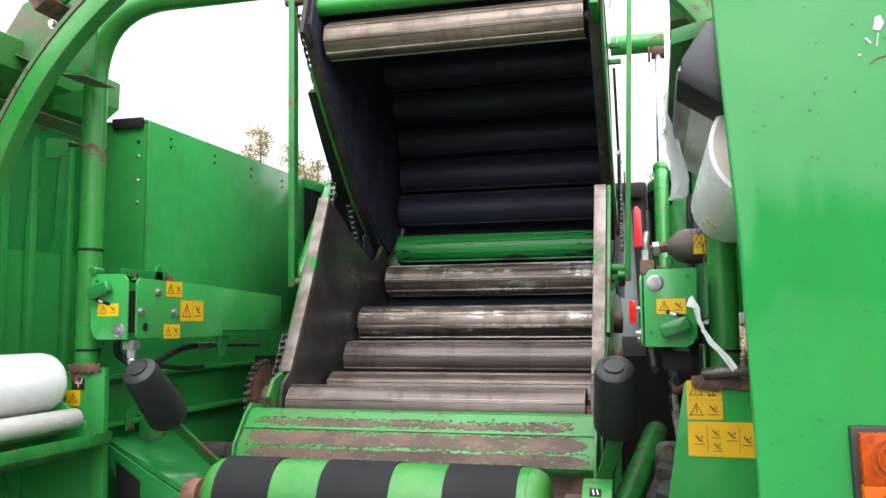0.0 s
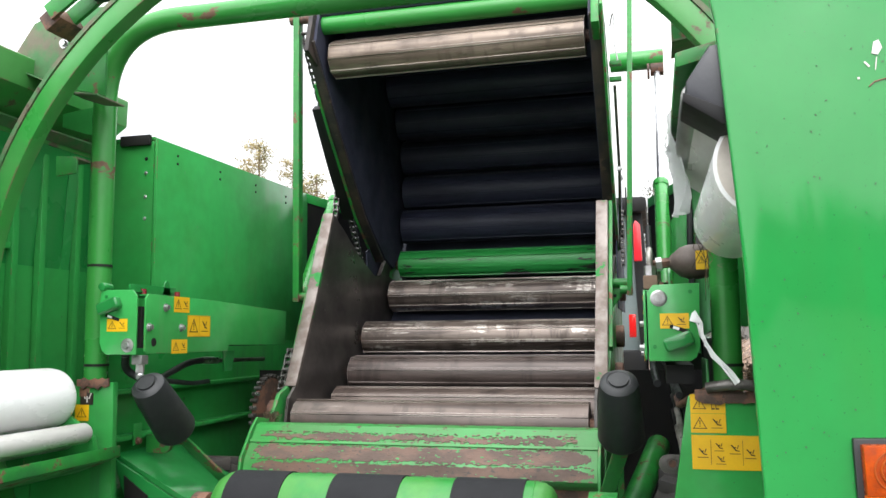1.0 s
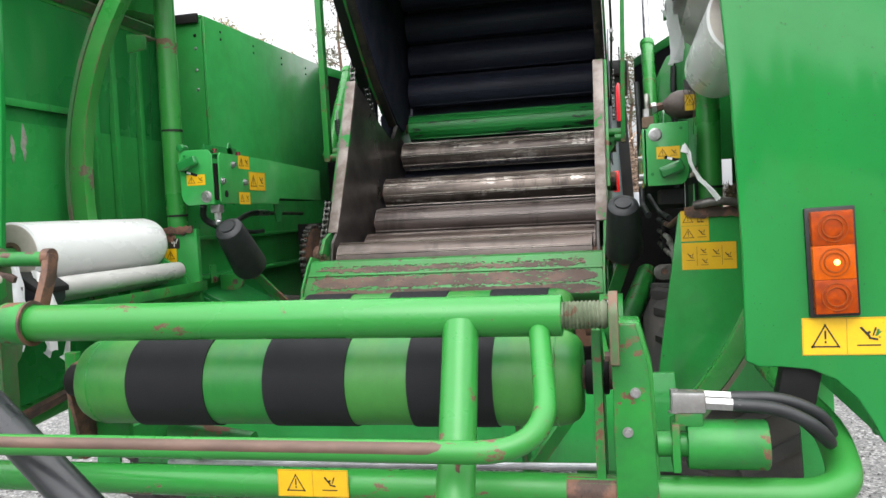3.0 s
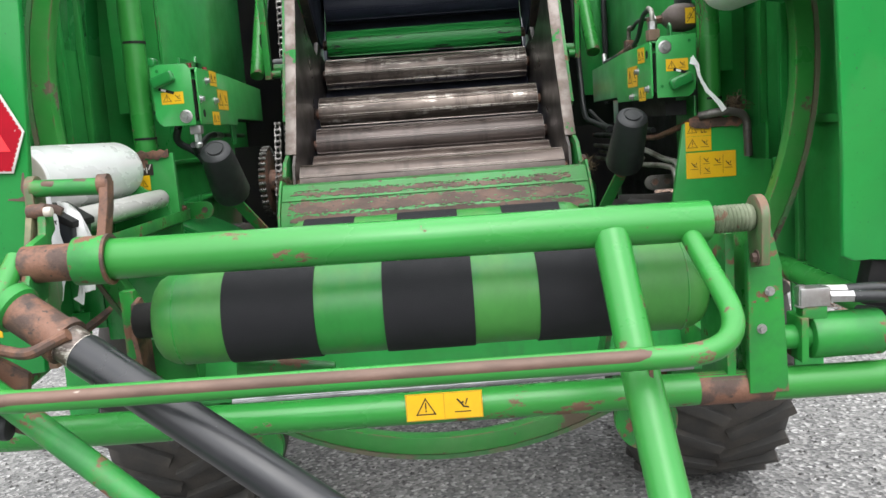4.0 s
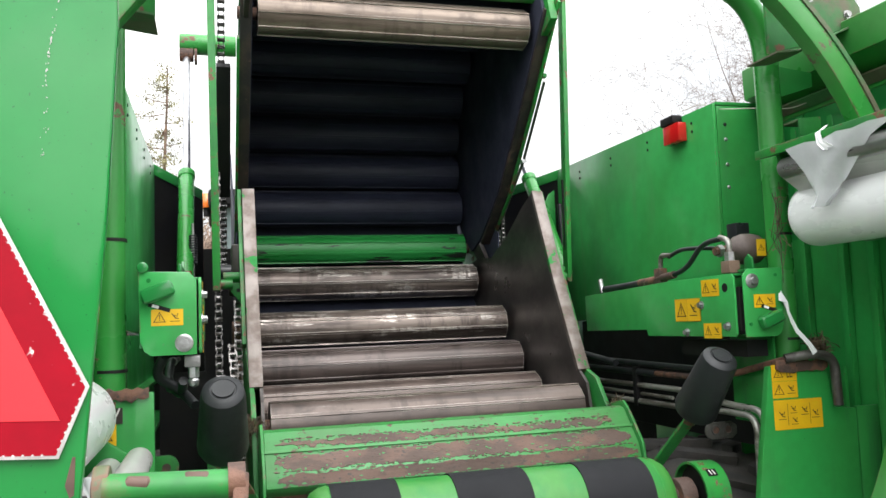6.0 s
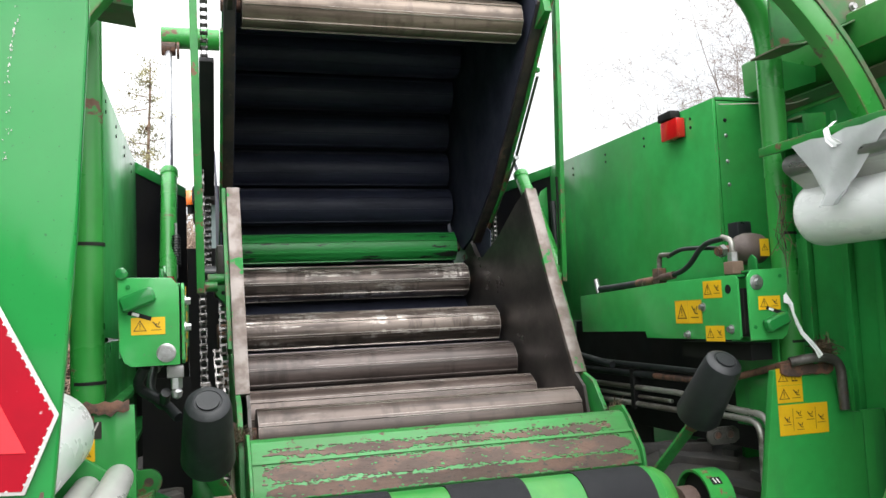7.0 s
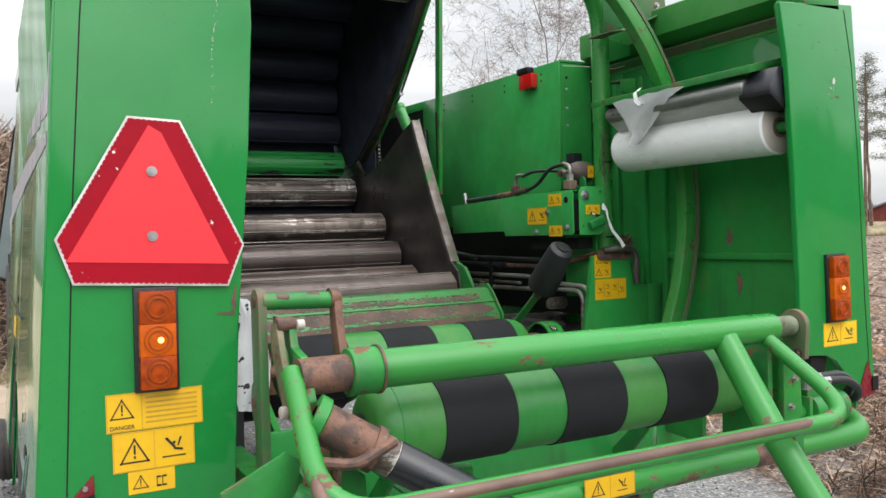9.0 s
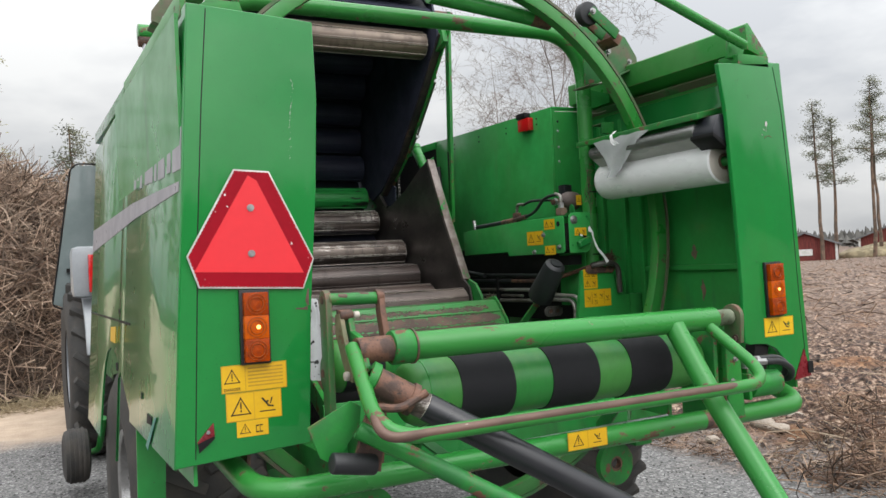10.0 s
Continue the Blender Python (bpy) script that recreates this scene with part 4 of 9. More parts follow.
        part("strap", on_skin([(0.33, 1.165), (0.37, 1.160), (0.545, 1.035), (0.50, 1.025)], 0.004), M_teal, h, "teal plastic strap")
        part("strap_slot", on_skin([(0.45, 1.150), (0.56, 1.150), (0.56, 1.115), (0.45, 1.120)], 0.001), M_black, h)
        part("label", on_skin([(1.60, 1.345), (1.60, 1.425), (1.80, 1.415), (1.80, 1.345)], 0.001), M_yellow, h, "small yellow label")
        part("skin_hole", on_skin([(0.69, 1.185), (0.72, 1.185), (0.72, 1.21), (0.69, 1.21)], 0.001), M_black, h)
    return h


right_housing = housing(1)
left_housing = housing(-1)

# scratch and torn sticker rest on the right panel
rng = random.Random(4)
bm = B()
for i in range(90):
    x, z = 1.20 + rng.uniform(-0.15, 0.17), 1.95 + rng.uniform(-0.45, 0.50)
    box(bm, (x, -0.0011, z), (rng.uniform(.0014, .0040), 0.0008, rng.uniform(.001, .0022)), (0, rng.uniform(-80, 80), 0))
part("paint_fleck", bm, M_speck, right_housing)["kind"] = "stuff"
# pale flaking scratch down the left panel
bm = B()
for i in range(48):
    f = rng.random()
    x, z = -1.038 - 0.022 * f + 0.003 * math.sin(9 * f) + rng.gauss(0, 0.0022), 2.30 - 0.27 * f
    box(bm, (x, -0.0011, z), (rng.uniform(.0006, .0016), 0.0008, rng.uniform(.001, .006) * (1.3 - f)), (0, rng.uniform(-25, 25), 0))
part("scratch_fleck", bm, M_white_rim, left_housing)["kind"] = "stuff"
bm = B()
prism(bm, [(1.250, 2.223), (1.260, 2.220), (1.267, 2.232), (1.262, 2.246), (1.254, 2.243)], "y", -0.002, -0.0006)
part("paint_chip", bm, M_white_rim, right_housing)
for x, z, w_, h_, a in ((1.242, 2.205, 0.012, 0.003, 50), (1.228, 2.182, 0.004, 0.004, 0), (1.256, 2.205, 0.0015, 0.022, 8)):
    part("paint_chip", box(B(), (x, -0.0012, z), (w_, 0.001, h_), (0, a, 0)), M_white_rim, right_housing)
part("paint_scratch", sweep(B(), [(1.243, -0.0012, 2.166), (1.252, -0.0012, 2.174), (1.268, -0.0012, 2.178), (1.290, -0.0012, 2.172)], 0.0011, seg=6), M_rust, right_housing)


# ---------------------------------------------------------------- wheels
def lugs(parent, centre, count, off, reach, slant, size):
    """Tread lugs, each a part of its own on one shared mesh."""
    bm = B()
    bmesh.ops.create_cube(bm, size=1, matrix=Matrix.Diagonal((*size, 1)))
    me = finish(bm, 0.006)
    me.name = "tread_lug"
    me.materials.append(M_tyre)
    at = centre - base_of(parent)
    for k in range(count):
        for side in (-1, 1):
            a = 360 * (k + (0.5 if side > 0 else 0)) / count
            ob = new("tread_lug", me)
            ob.parent = parent
            ob.matrix_basis = Matrix.Translation(at) @ Matrix.Rotation(radians(a), 4, "X") @ Matrix.Translation((side * off, 0, reach)) @ Matrix.Rotation(radians(slant * side), 4, "Z")


def wheel(s):
    w = root("baler_wheel", (s * 1.15, 1.77, GROUND), "wide black tyre on a pale steel rim, dusty", "wheel", "baler wheels")
    cx, cy, cz, r = s * 1.145, 1.77, GROUND + 0.665, 0.665
    half = 0.300
    prof = [(-half + 0.05, 0.30), (-half, 0.40), (-half - 0.01, 0.52), (-half + 0.03, 0.610), (-half + 0.09, 0.637), (half - 0.09, 0.637), (half - 0.03, 0.610), (half + 0.01, 0.52), (half, 0.40), (half - 0.05, 0.30)]
    bm = lathe(B(), (cx, cy, cz), (1, 0, 0), prof, 56, caps=False)
    part("tyre", bm, M_tyre, w, smooth=50)
    lugs(w, Vector((cx, cy, cz)), 24, 0.135, 0.643, 28, (0.29, 0.05, 0.045))
    o = cx + s * 0.215
    bm = lathe(B(), (o, cy, cz), (s, 0, 0), [(0.06, 0.31), (0.05, 0.285), (-0.04, 0.27), (-0.06, 0.16), (0.0, 0.12), (0.0, 0.02)], 40, caps=False)
    part("rim", bm, M_alu, w, "pale grey steel rim")
    for k in range(8):
        a = 2 * math.pi * k / 8
        part("wheel_nut", bolt(B(), (o, cy + 0.145 * math.cos(a), cz + 0.145 * math.sin(a)), (s, 0, 0), 0.013, 0.02), M_steel, w)
    return w


wheel(1)
wheel(-1)

# axle beam and chassis rails between the wheels
ch = root("chassis", (0, 1.77, GROUND), "dark green steel chassis with axle beam under the chamber", "chassis")
part("axle_beam", span(B(), (-0.85, 1.69, 0.46), (0.85, 1.85, 0.62)), M_green_worn, ch, bevel=0.01)
for s in (-1, 1):
    part("chassis_rail", span(B(), (s * 0.70, 0.38, 0.74), (s * 0.80, 4.4, 0.90)), M_green_worn, ch, bevel=0.008)
    part("axle_bracket", prism(B(), [(1.60, 0.62), (1.95, 0.62), (2.1, 0.74), (1.45, 0.74)], "x", s * 0.70, s * 0.80), M_green_worn, ch, bevel=0.006)
    # the round lugs under the rear beam
    tow = part("tow_lug", lathe(B(), (s * 0.635, 0.45, 0.655), (0, 1, 0), [(0, 0.036), (0, 0.100), (0.035, 0.100), (0.035, 0.036), (0, 0.036)], 40, caps=False), M_green_worn, ch, "green round lug with a hole")
    part("lug_bush", lathe(B(), (s * 0.635, 0.452, 0.655), (0, 1, 0), [(0, 0.026), (0, 0.036), (0.03, 0.036), (0.03, 0.026), (0, 0.026)], 28, caps=False), M_rust, tow)
    part("lug_web", span(B(), (s * 0.60, 0.455, 0.72), (s * 0.70, 0.48, 0.86)), M_green_worn, ch, bevel=0.004)
part("rear_plate", prism(B(), [(0.36, 0.84), (0.40, 1.12), (0.42, 1.12), (0.385, 0.84)], "x", -0.84, 0.90), M_green_inner, ch, bevel=0.004)
for s in (-1, 1):
    part("chassis_strut", cyl(B(), (s * 0.70, 1.80, 0.93), (s * 0.875, 2.68, 1.23), 0.055, seg=24), M_green_worn, ch, "dark green tube strut")
part("drawbar", span(B(), (-0.08, 4.4, 0.55), (0.08, 6.2, 0.68)), M_green_worn, ch, bevel=0.008)
part("front_cross_beam", span(B(), (-0.86, 4.30, 0.62), (0.86, 4.45, 0.95)), M_green_worn, ch, bevel=0.008)

# ---------------------------------------------------------------- bale chamber
chamber = root("bale_chamber", (0, 2.4, 0.9), "open round-bale chamber with worn steel rollers between dark plates", "bale chamber")


def ribbed(bm, y, z, r, x0, x1, ribs=8, rib=0.0055, turn=0.0):
    """A rolled drum with low narrow lengthwise ribs."""
    ring = []
    step = 2 * math.pi / ribs
    for k in range(ribs):
        a = step * k + turn
        for da, dr_ in ((-0.070, 0.0), (-0.058, rib), (0.058, rib), (0.070, 0.0)):
            ring.append((a + da, r + dr_))
        for q in range(1, 6):
            ring.append((a + 0.07 + (step - 0.14) * q / 6, r))
    pts_ = [(y + rr * math.cos(a), z + rr * math.sin(a)) for a, rr in ring]
    seg = len(pts_)
    lo = [bm.verts.new((x0, *p)) for p in pts_]
    hi = [bm.verts.new((x1, *p)) for p in pts_]
    for k in range(seg):
        bm.faces.new((lo[k], lo[(k + 1) % seg], hi[(k + 1) % seg], hi[k]))
    bm.faces.new(lo)
    bm.faces.new(hi)
    return bm


lower_rollers = [(1.860, 1.400, 0.095, M_roller, 0.3), (2.300, 1.425, 0.095, M_roller, 0.1), (2.520, 1.575, 0.088, M_roller_brown, 0.5),
                 (2.720, 1.752, 0.085, M_roller_bright, 0.2), (3.170, 1.998, 0.085, M_roller_bright, 0.0)]
for y, z, r, m, t in lower_rollers:
    ro = part("roller", ribbed(B(), y, z, r, -0.618, 0.618, turn=t), m, chamber, "worn bare steel roller with ribs", smooth=25)
    for sx in (-1, 1):
        part("roller_shaft", cyl(B(), (sx * 0.619, y, z), (sx * 0.655, y, z), 0.03, seg=18), M_rust, ro)
# the upper rollers have a darker, bluer tone than the lower ones
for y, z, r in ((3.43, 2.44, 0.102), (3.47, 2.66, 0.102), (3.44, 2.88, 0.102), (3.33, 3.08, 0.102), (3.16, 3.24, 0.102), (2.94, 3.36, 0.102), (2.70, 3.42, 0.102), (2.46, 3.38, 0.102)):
    ro = part("roller", ribbed(B(), y, z, r, -0.618, 0.618, rib=0.003, turn=y), M_roller_dark, chamber, "dark blue-black ribbed roller", smooth=25)
# green roller between the upper and lower ones
gr = part("green_roller", ribbed(B(), 3.345, 2.196, 0.080, -0.612, 0.612, turn=0.35), M_green_roller, chamber, "green painted roller, paint rubbed to black in patches", smooth=25)
for sx in (-1, 1):
    part("roller_shaft", cyl(B(), (sx * 0.613, 3.345, 2.196), (sx * 0.645, 3.345, 2.196), 0.03, seg=18), M_rust, gr)
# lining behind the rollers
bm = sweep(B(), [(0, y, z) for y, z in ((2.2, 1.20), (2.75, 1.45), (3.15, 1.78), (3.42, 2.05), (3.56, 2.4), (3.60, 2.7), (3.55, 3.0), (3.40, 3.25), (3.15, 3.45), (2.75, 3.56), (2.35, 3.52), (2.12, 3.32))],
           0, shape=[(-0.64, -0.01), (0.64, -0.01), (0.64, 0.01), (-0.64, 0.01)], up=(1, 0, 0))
part("chamber_lining", bm, M_dark_inner, chamber, "dark navy sheet lining")
bm = sweep(B(), [(0, y, z) for y, z in ((3.62, 2.2), (3.66, 2.5), (3.68, 2.72), (3.63, 3.05), (3.46, 3.32), (3.19, 3.53), (2.76, 3.64), (2.32, 3.60), (2.10, 3.40))],
           0, shape=[(-0.66, -0.008), (0.66, -0.008), (0.66, 0.008), (-0.66, 0.008)], up=(1, 0, 0))
part("outer_sheet", bm, M_green, chamber, "green outer sheet of the tailgate")
# side plates of the lower half
for s in (-1, 1):
    poly = [(2.300, 2.355), (2.10, 1.94), (1.885, 1.560), (1.80, 1.50), (1.75, 1.30), (2.0, 1.15), (3.2, 1.30), (3.45, 1.90), (3.40, 2.08), (3.14, 2.12), (2.92, 2.10), (2.66, 2.19), (2.42, 2.31)]
    bm = prism(B(), poly, "x", s * 0.640, s * 0.652)
    sp = part("side_plate", bm, M_plate, chamber, "dark steel side plate with polished marks")
    # thick rear edge bar of the plate
    bm = sweep(B(), [(s * 0.664, 1.872, 1.545), (s * 0.664, 2.088, 1.935), (s * 0.664, 2.292, 2.362)], 0, shape=[(-0.026, -0.012), (0.026, -0.012), (0.026, 0.012), (-0.026, 0.012)], up=(1, 0, 0))
    part("plate_edge_bar", bm, M_plate_edge, sp, "bare steel edge bar with green paint rests", bevel=0.003)
    bm = sweep(B(), [(s * 0.700, 2.00, 1.70), (s * 0.700, 2.34, 2.36)], 0, shape=[(-0.008, -0.022), (0.008, -0.022), (0.008, 0.022), (-0.008, 0.022)], up=(1, 0, 0))
    part("plate_flange", bm, M_green_worn, sp, "green flange", bevel=0.002)
    bm = sweep(B(), [(s * 0.665, 2.75, 1.88), (s * 0.665, 3.05, 2.04), (s * 0.665, 3.22, 2.20)], 0, shape=[(-0.012, -0.05), (0.012, -0.05), (0.012, 0.05), (-0.012, 0.05)], up=(1, 0, 0))
    part("inner_guide", bm, M_plate, sp)
    # outer frame plate carrying the bearings
    bm = prism(B(), [(1.70, 1.42), (1.78, 1.52), (2.02, 1.60), (3.3, 2.2), (3.55, 2.2), (3.6, 1.2), (1.9, 1.0), (1.62, 1.18)], "x", s * 0.672, s * 0.690)
    part("frame_plate", bm, M_green_worn, chamber, bevel=0.003)
    for y, z, *_ in lower_rollers:
        part("bearing_housing", cyl(B(), (s * 0.690, y, z), (s * 0.73, y, z), 0.055, seg=20, soft=0.006), M_rust, chamber)
# apron beam behind the bottom roller
ap = part("apron_beam", prism(B(), [(1.655, 1.300), (1.640, 1.405), (1.575, 1.425), (1.545, 1.418), (1.530, 1.400), (1.445, 1.300), (1.430, 1.255), (1.445, 1.235), (1.60, 1.180)], "x", -0.660, 0.672), M_apron_green, chamber, "green beam with paint worn to brown steel", bevel=0.004)
def ragged_band(top, low, x0, x1, seed, reach=0.16, lift=0.0016):
    """A thin bare patch between two (y, z) lines, with torn edges."""
    rng = random.Random(seed)
    ty, lz = Vector(top), Vector(low)
    nrm = Vector((top[1] - low[1], low[0] - top[0])).normalized()
    if nrm.x > 0:
        nrm = -nrm
    steps = int((x1 - x0) / 0.0028)
    bm, rows = bmesh.new(), []

    def torn(x, k):
        n = 0.5 + 0.5 * (noise.noise(Vector((x * 9, k, seed))) + 0.7 * noise.noise(Vector((x * 41, k, seed))) + 0.5 * noise.noise(Vector((x * 150, k, seed))))
        return reach * 1.5 * max(0.0, n - 0.25)
    for i in range(steps + 1):
        x = x0 + (x1 - x0) * i / steps
        end = max(0.0, 1.0 - min(i, steps - i) / 22.0)
        a = min(0.46, torn(x, 1.7) + 0.42 * end * rng.uniform(0.6, 1.0))
        b = min(0.46, torn(x, 5.3) + 0.42 * end * rng.uniform(0.6, 1.0))
        p, q = ty.lerp(lz, a), lz.lerp(ty, b)
        rows.append([bm.verts.new((x, v.x + nrm.x * h, v.y + nrm.y * h)) for v, h in ((p, lift), (q, lift), (q, -0.001), (p, -0.001))])
    for r, s2 in zip(rows, rows[1:]):
        for k in range(4):
            bm.faces.new((r[k], r[(k + 1) % 4], s2[(k + 1) % 4], s2[k]))
    bm.faces.new(rows[0])
    bm.faces.new(rows[-1])
    bmesh.ops.recalc_face_normals(bm, faces=bm.faces)
    return bm


def paint_flecks(top, low, x0, x1, count, seed, lift=0.0022):
    """Small torn flakes scattered over a sloping face, denser along its edges."""
    rng = random.Random(seed)
    a, b = Vector((0, *top)), Vector((0, *low))
    nrm = (b - a).cross(Vector((1, 0, 0))).normalized()
    if nrm.y > 0:
        nrm = -nrm
    slope = (b - a).normalized()
    bm = B()
    for _ in range(count):
        c = a.lerp(b, rng.betavariate(0.35, 0.35)) + Vector((rng.uniform(x0, x1), 0, 0)) + nrm * lift
        ln, wd = rng.uniform(0.002, 0.012), rng.uniform(0.0012, 0.0045)
        k = rng.randint(5, 7)
        turn_ = rng.uniform(0, 6.28)
        ring_ = []
        for i in range(k):
            g = turn_ + 6.283 * i / k
            q = c + Vector((1, 0, 0)) * ln * math.cos(g) * rng.uniform(0.5, 1.2) + slope * wd * math.sin(g) * rng.uniform(0.5, 1.2)
            ring_.append(bm.verts.new(q))
        f = bm.faces.new(ring_)
        ext = bmesh.ops.extrude_face_region(bm, geom=[f])
        for v in ext["geom"]:
            if isinstance(v, bmesh.types.BMVert):
                v.co -= nrm * (lift + 0.0005)
    bmesh.ops.recalc_face_normals(bm, faces=bm.faces)
    return bm


for top_line, low_line, x0, x1, seed, reach, count in (((1.5265, 1.3965), (1.4990, 1.3640), -0.62, 0.60, 31, 0.50, 260), ((1.4900, 1.3535), (1.4460, 1.3015), -0.63, 0.650, 32, 0.20, 320), ((1.4440, 1.2970), (1.4303, 1.2560), -0.62, 0.66, 33, 0.22, 200)):
    band = part("worn_band", ragged_band(top_line, low_line, x0, x1, seed, reach), M_apron_bare, ap, "bare brown band worn through the paint")
    part("bare_fleck", paint_flecks(top_line, low_line, x0, x1, count, seed), M_apron_bare, band)["kind"] = "stuff"
    part("paint_fleck", paint_flecks(top_line, low_line, x0, x1, count // 3, seed + 50, 0.0028), M_apron_green, band)["kind"] = "stuff"
bm = prism(B(), [(1.4975, 1.3635), (1.4905, 1.3555), (1.4870, 1.3585), (1.4935, 1.3665)], "x", -0.66, 0.672)
part("beam_rib", bm, M_apron_green, ap, bevel=0.001)
for s in (-1, 1):
    bm = prism(B(), [(1.66, 1.20), (1.66, 1.43), (1.56, 1.445), (1.515, 1.41), (1.425, 1.305), (1.41, 1.23), (1.58, 1.16)], "x", 0.006 + s * 0.667, 0.006 + s * 0.677)
    part("beam_end_plate", bm, M_green_worn, ap, bevel=0.002)
part("under_plate", span(B(), (-0.64, 1.50, 1.02), (0.65, 1.54, 1.22)), M_rust, chamber, "dark rusty plate under the beam")

# ---------------------------------------------------------------- raised tailgate
gate = root("tailgate", (0, 2.6, 2.2), "raised tailgate with dark navy inside and worn top roller", "tailgate")
for s in (-1, 1):
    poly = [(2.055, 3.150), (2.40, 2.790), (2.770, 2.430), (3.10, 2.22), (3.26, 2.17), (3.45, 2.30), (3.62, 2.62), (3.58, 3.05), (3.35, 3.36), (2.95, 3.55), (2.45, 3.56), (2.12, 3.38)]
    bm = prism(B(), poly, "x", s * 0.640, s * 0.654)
    gs = part("gate_side", bm, M_dark_inner, gate, "dark navy side plate of the tailgate")
    edge = [(2.045, 3.16), (2.395, 2.782), (2.765, 2.420), (3.09, 2.20)]
    bm = sweep(B(), [(s * 0.668, y, z) for y, z in edge], 0, shape=[(-0.024, -0.010), (0.024, -0.010), (0.024, 0.010), (-0.024, 0.010)], up=(1, 0, 0))
    part("gate_edge", bm, M_gate_edge, gs, "dark worn edge strip", bevel=0.002)
    off_, wide, line = (0.045, 0.045, edge) if s > 0 else (0.010, 0.020, [(2.20, 2.993)] + edge[1:])
    bm = sweep(B(), [(s * (0.700 if s > 0 else 0.698), y - off_ * 0.45, z + off_) for y, z in line], 0, shape=[(-0.006, -wide), (0.006, -wide), (0.006, wide), (-0.006, wide)], up=(1, 0, 0))
    part("gate_flange", bm, M_green_worn, gs, "green flange with chipped paint", bevel=0.002)
    bm = prism(B(), [(2.00, 3.10), (2.12, 3.06), (2.28, 3.20), (2.22, 3.34), (2.06, 3.30)], "x", s * 0.655, s * (0.690 if s > 0 else 0.678))
    part("gate_corner", bm, M_green_worn if s > 0 else M_gate_edge, gs, bevel=0.004)
top = part("top_roller", ribbed(B(), 2.235, 3.125, 0.088, -0.615, 0.615, turn=0.2), M_roller_top, gate, "brown-stained worn steel top roller", smooth=25)
for s in (-1, 1):
    part("roller_shaft", cyl(B(), (s * 0.616, 2.235, 3.125), (s * 0.70, 2.235, 3.125), 0.028, seg=18), M_rust, top)
part("top_beam", cyl(B(), (-0.66, 2.16, 3.275), (0.66, 2.16, 3.275), 0.045, seg=24), M_green_tube, gate, "green round top beam")
# chain, tensioner and sprocket on the drive side
dr = root("drive_chain_left", (-0.74, 2.6, 1.4), "oily roller chain with tensioner along the tailgate", "drive chain")
dr.name = "drive_chain"
part("chain", chain_of(B(), [(-0.766, 2.215, 3.27), (-0.766, 2.245, 3.19), (-0.766, 2.30, 3.12), (-0.766, 2.44, 2.945), (-0.757, 2.86, 2.405), (-0.757, 2.98, 2.235), (-0.757, 3.11, 2.06), (-0.757, 3.18, 1.99)], (1, 0, 0)), M_chain, dr, "oiled steel chain")
part("chain", chain_of(B(), [(-0.745, 2.04, 1.70), (-0.735, 1.92, 1.52), (-0.725, 1.80, 1.36), (-0.735, 1.82, 1.22)], (1, 0, 0)), M_chain, dr, "oiled steel chain")
part("chain", chain_of(B(), [(-0.79, 2.72, 2.55), (-0.79, 2.60, 1.90), (-0.79, 2.45, 1.25)], (1, 0, 0)), M_chain, dr, "oiled steel chain")
part("chain", chain_of(B(), [(-0.715, 2.30, 1.98), (-0.715, 2.20, 1.62), (-0.715, 2.10, 1.20)], (1, 0, 0)), M_chain, dr, "oiled steel chain")
part("tensioner", sweep(B(), [(-0.757, 2.375, 2.935), (-0.757, 2.58, 2.685), (-0.757, 2.82, 2.425)], 0, shape=[(-0.031, -0.024), (0.031, -0.024), (0.031, 0.024), (-0.031, 0.024)], up=(1, 0, 0)), M_black, dr, "black chain guide bar", bevel=0.004)
bm = B()
cyl(bm, (-0.80, 1.925, 1.430), (-0.78, 1.925, 1.430), 0.150, seg=48)
cyl(bm, (-0.83, 1.925, 1.430), (-0.70, 1.925, 1.430), 0.055, seg=24)
part("sprocket", bm, M_rust, dr, "rusty brown sprocket")
bm = B()
for k in range(32):
    a = 2 * math.pi * k / 32
    c = Vector((-0.79, 1.925 + 0.160 * math.cos(a), 1.430 + 0.160 * math.sin(a)))
    cyl(bm, c - Vector((0.016, 0, 0)), c + Vector((0.016, 0, 0)), 0.009, seg=8)
part("sprocket_chain", bm, M_chain, dr, "chain wrapped round the sprocket")
part("bearing_block", box(B(), (-0.70, 2.42, 2.06), (0.07, 0.14, 0.15)), M_plate, dr, "grey greasy block", bevel=0.01)
part("bearing_pin", cyl(B(), (-0.80, 2.40, 2.02), (-0.66, 2.40, 2.02), 0.028, seg=18), M_cyl_black, dr)

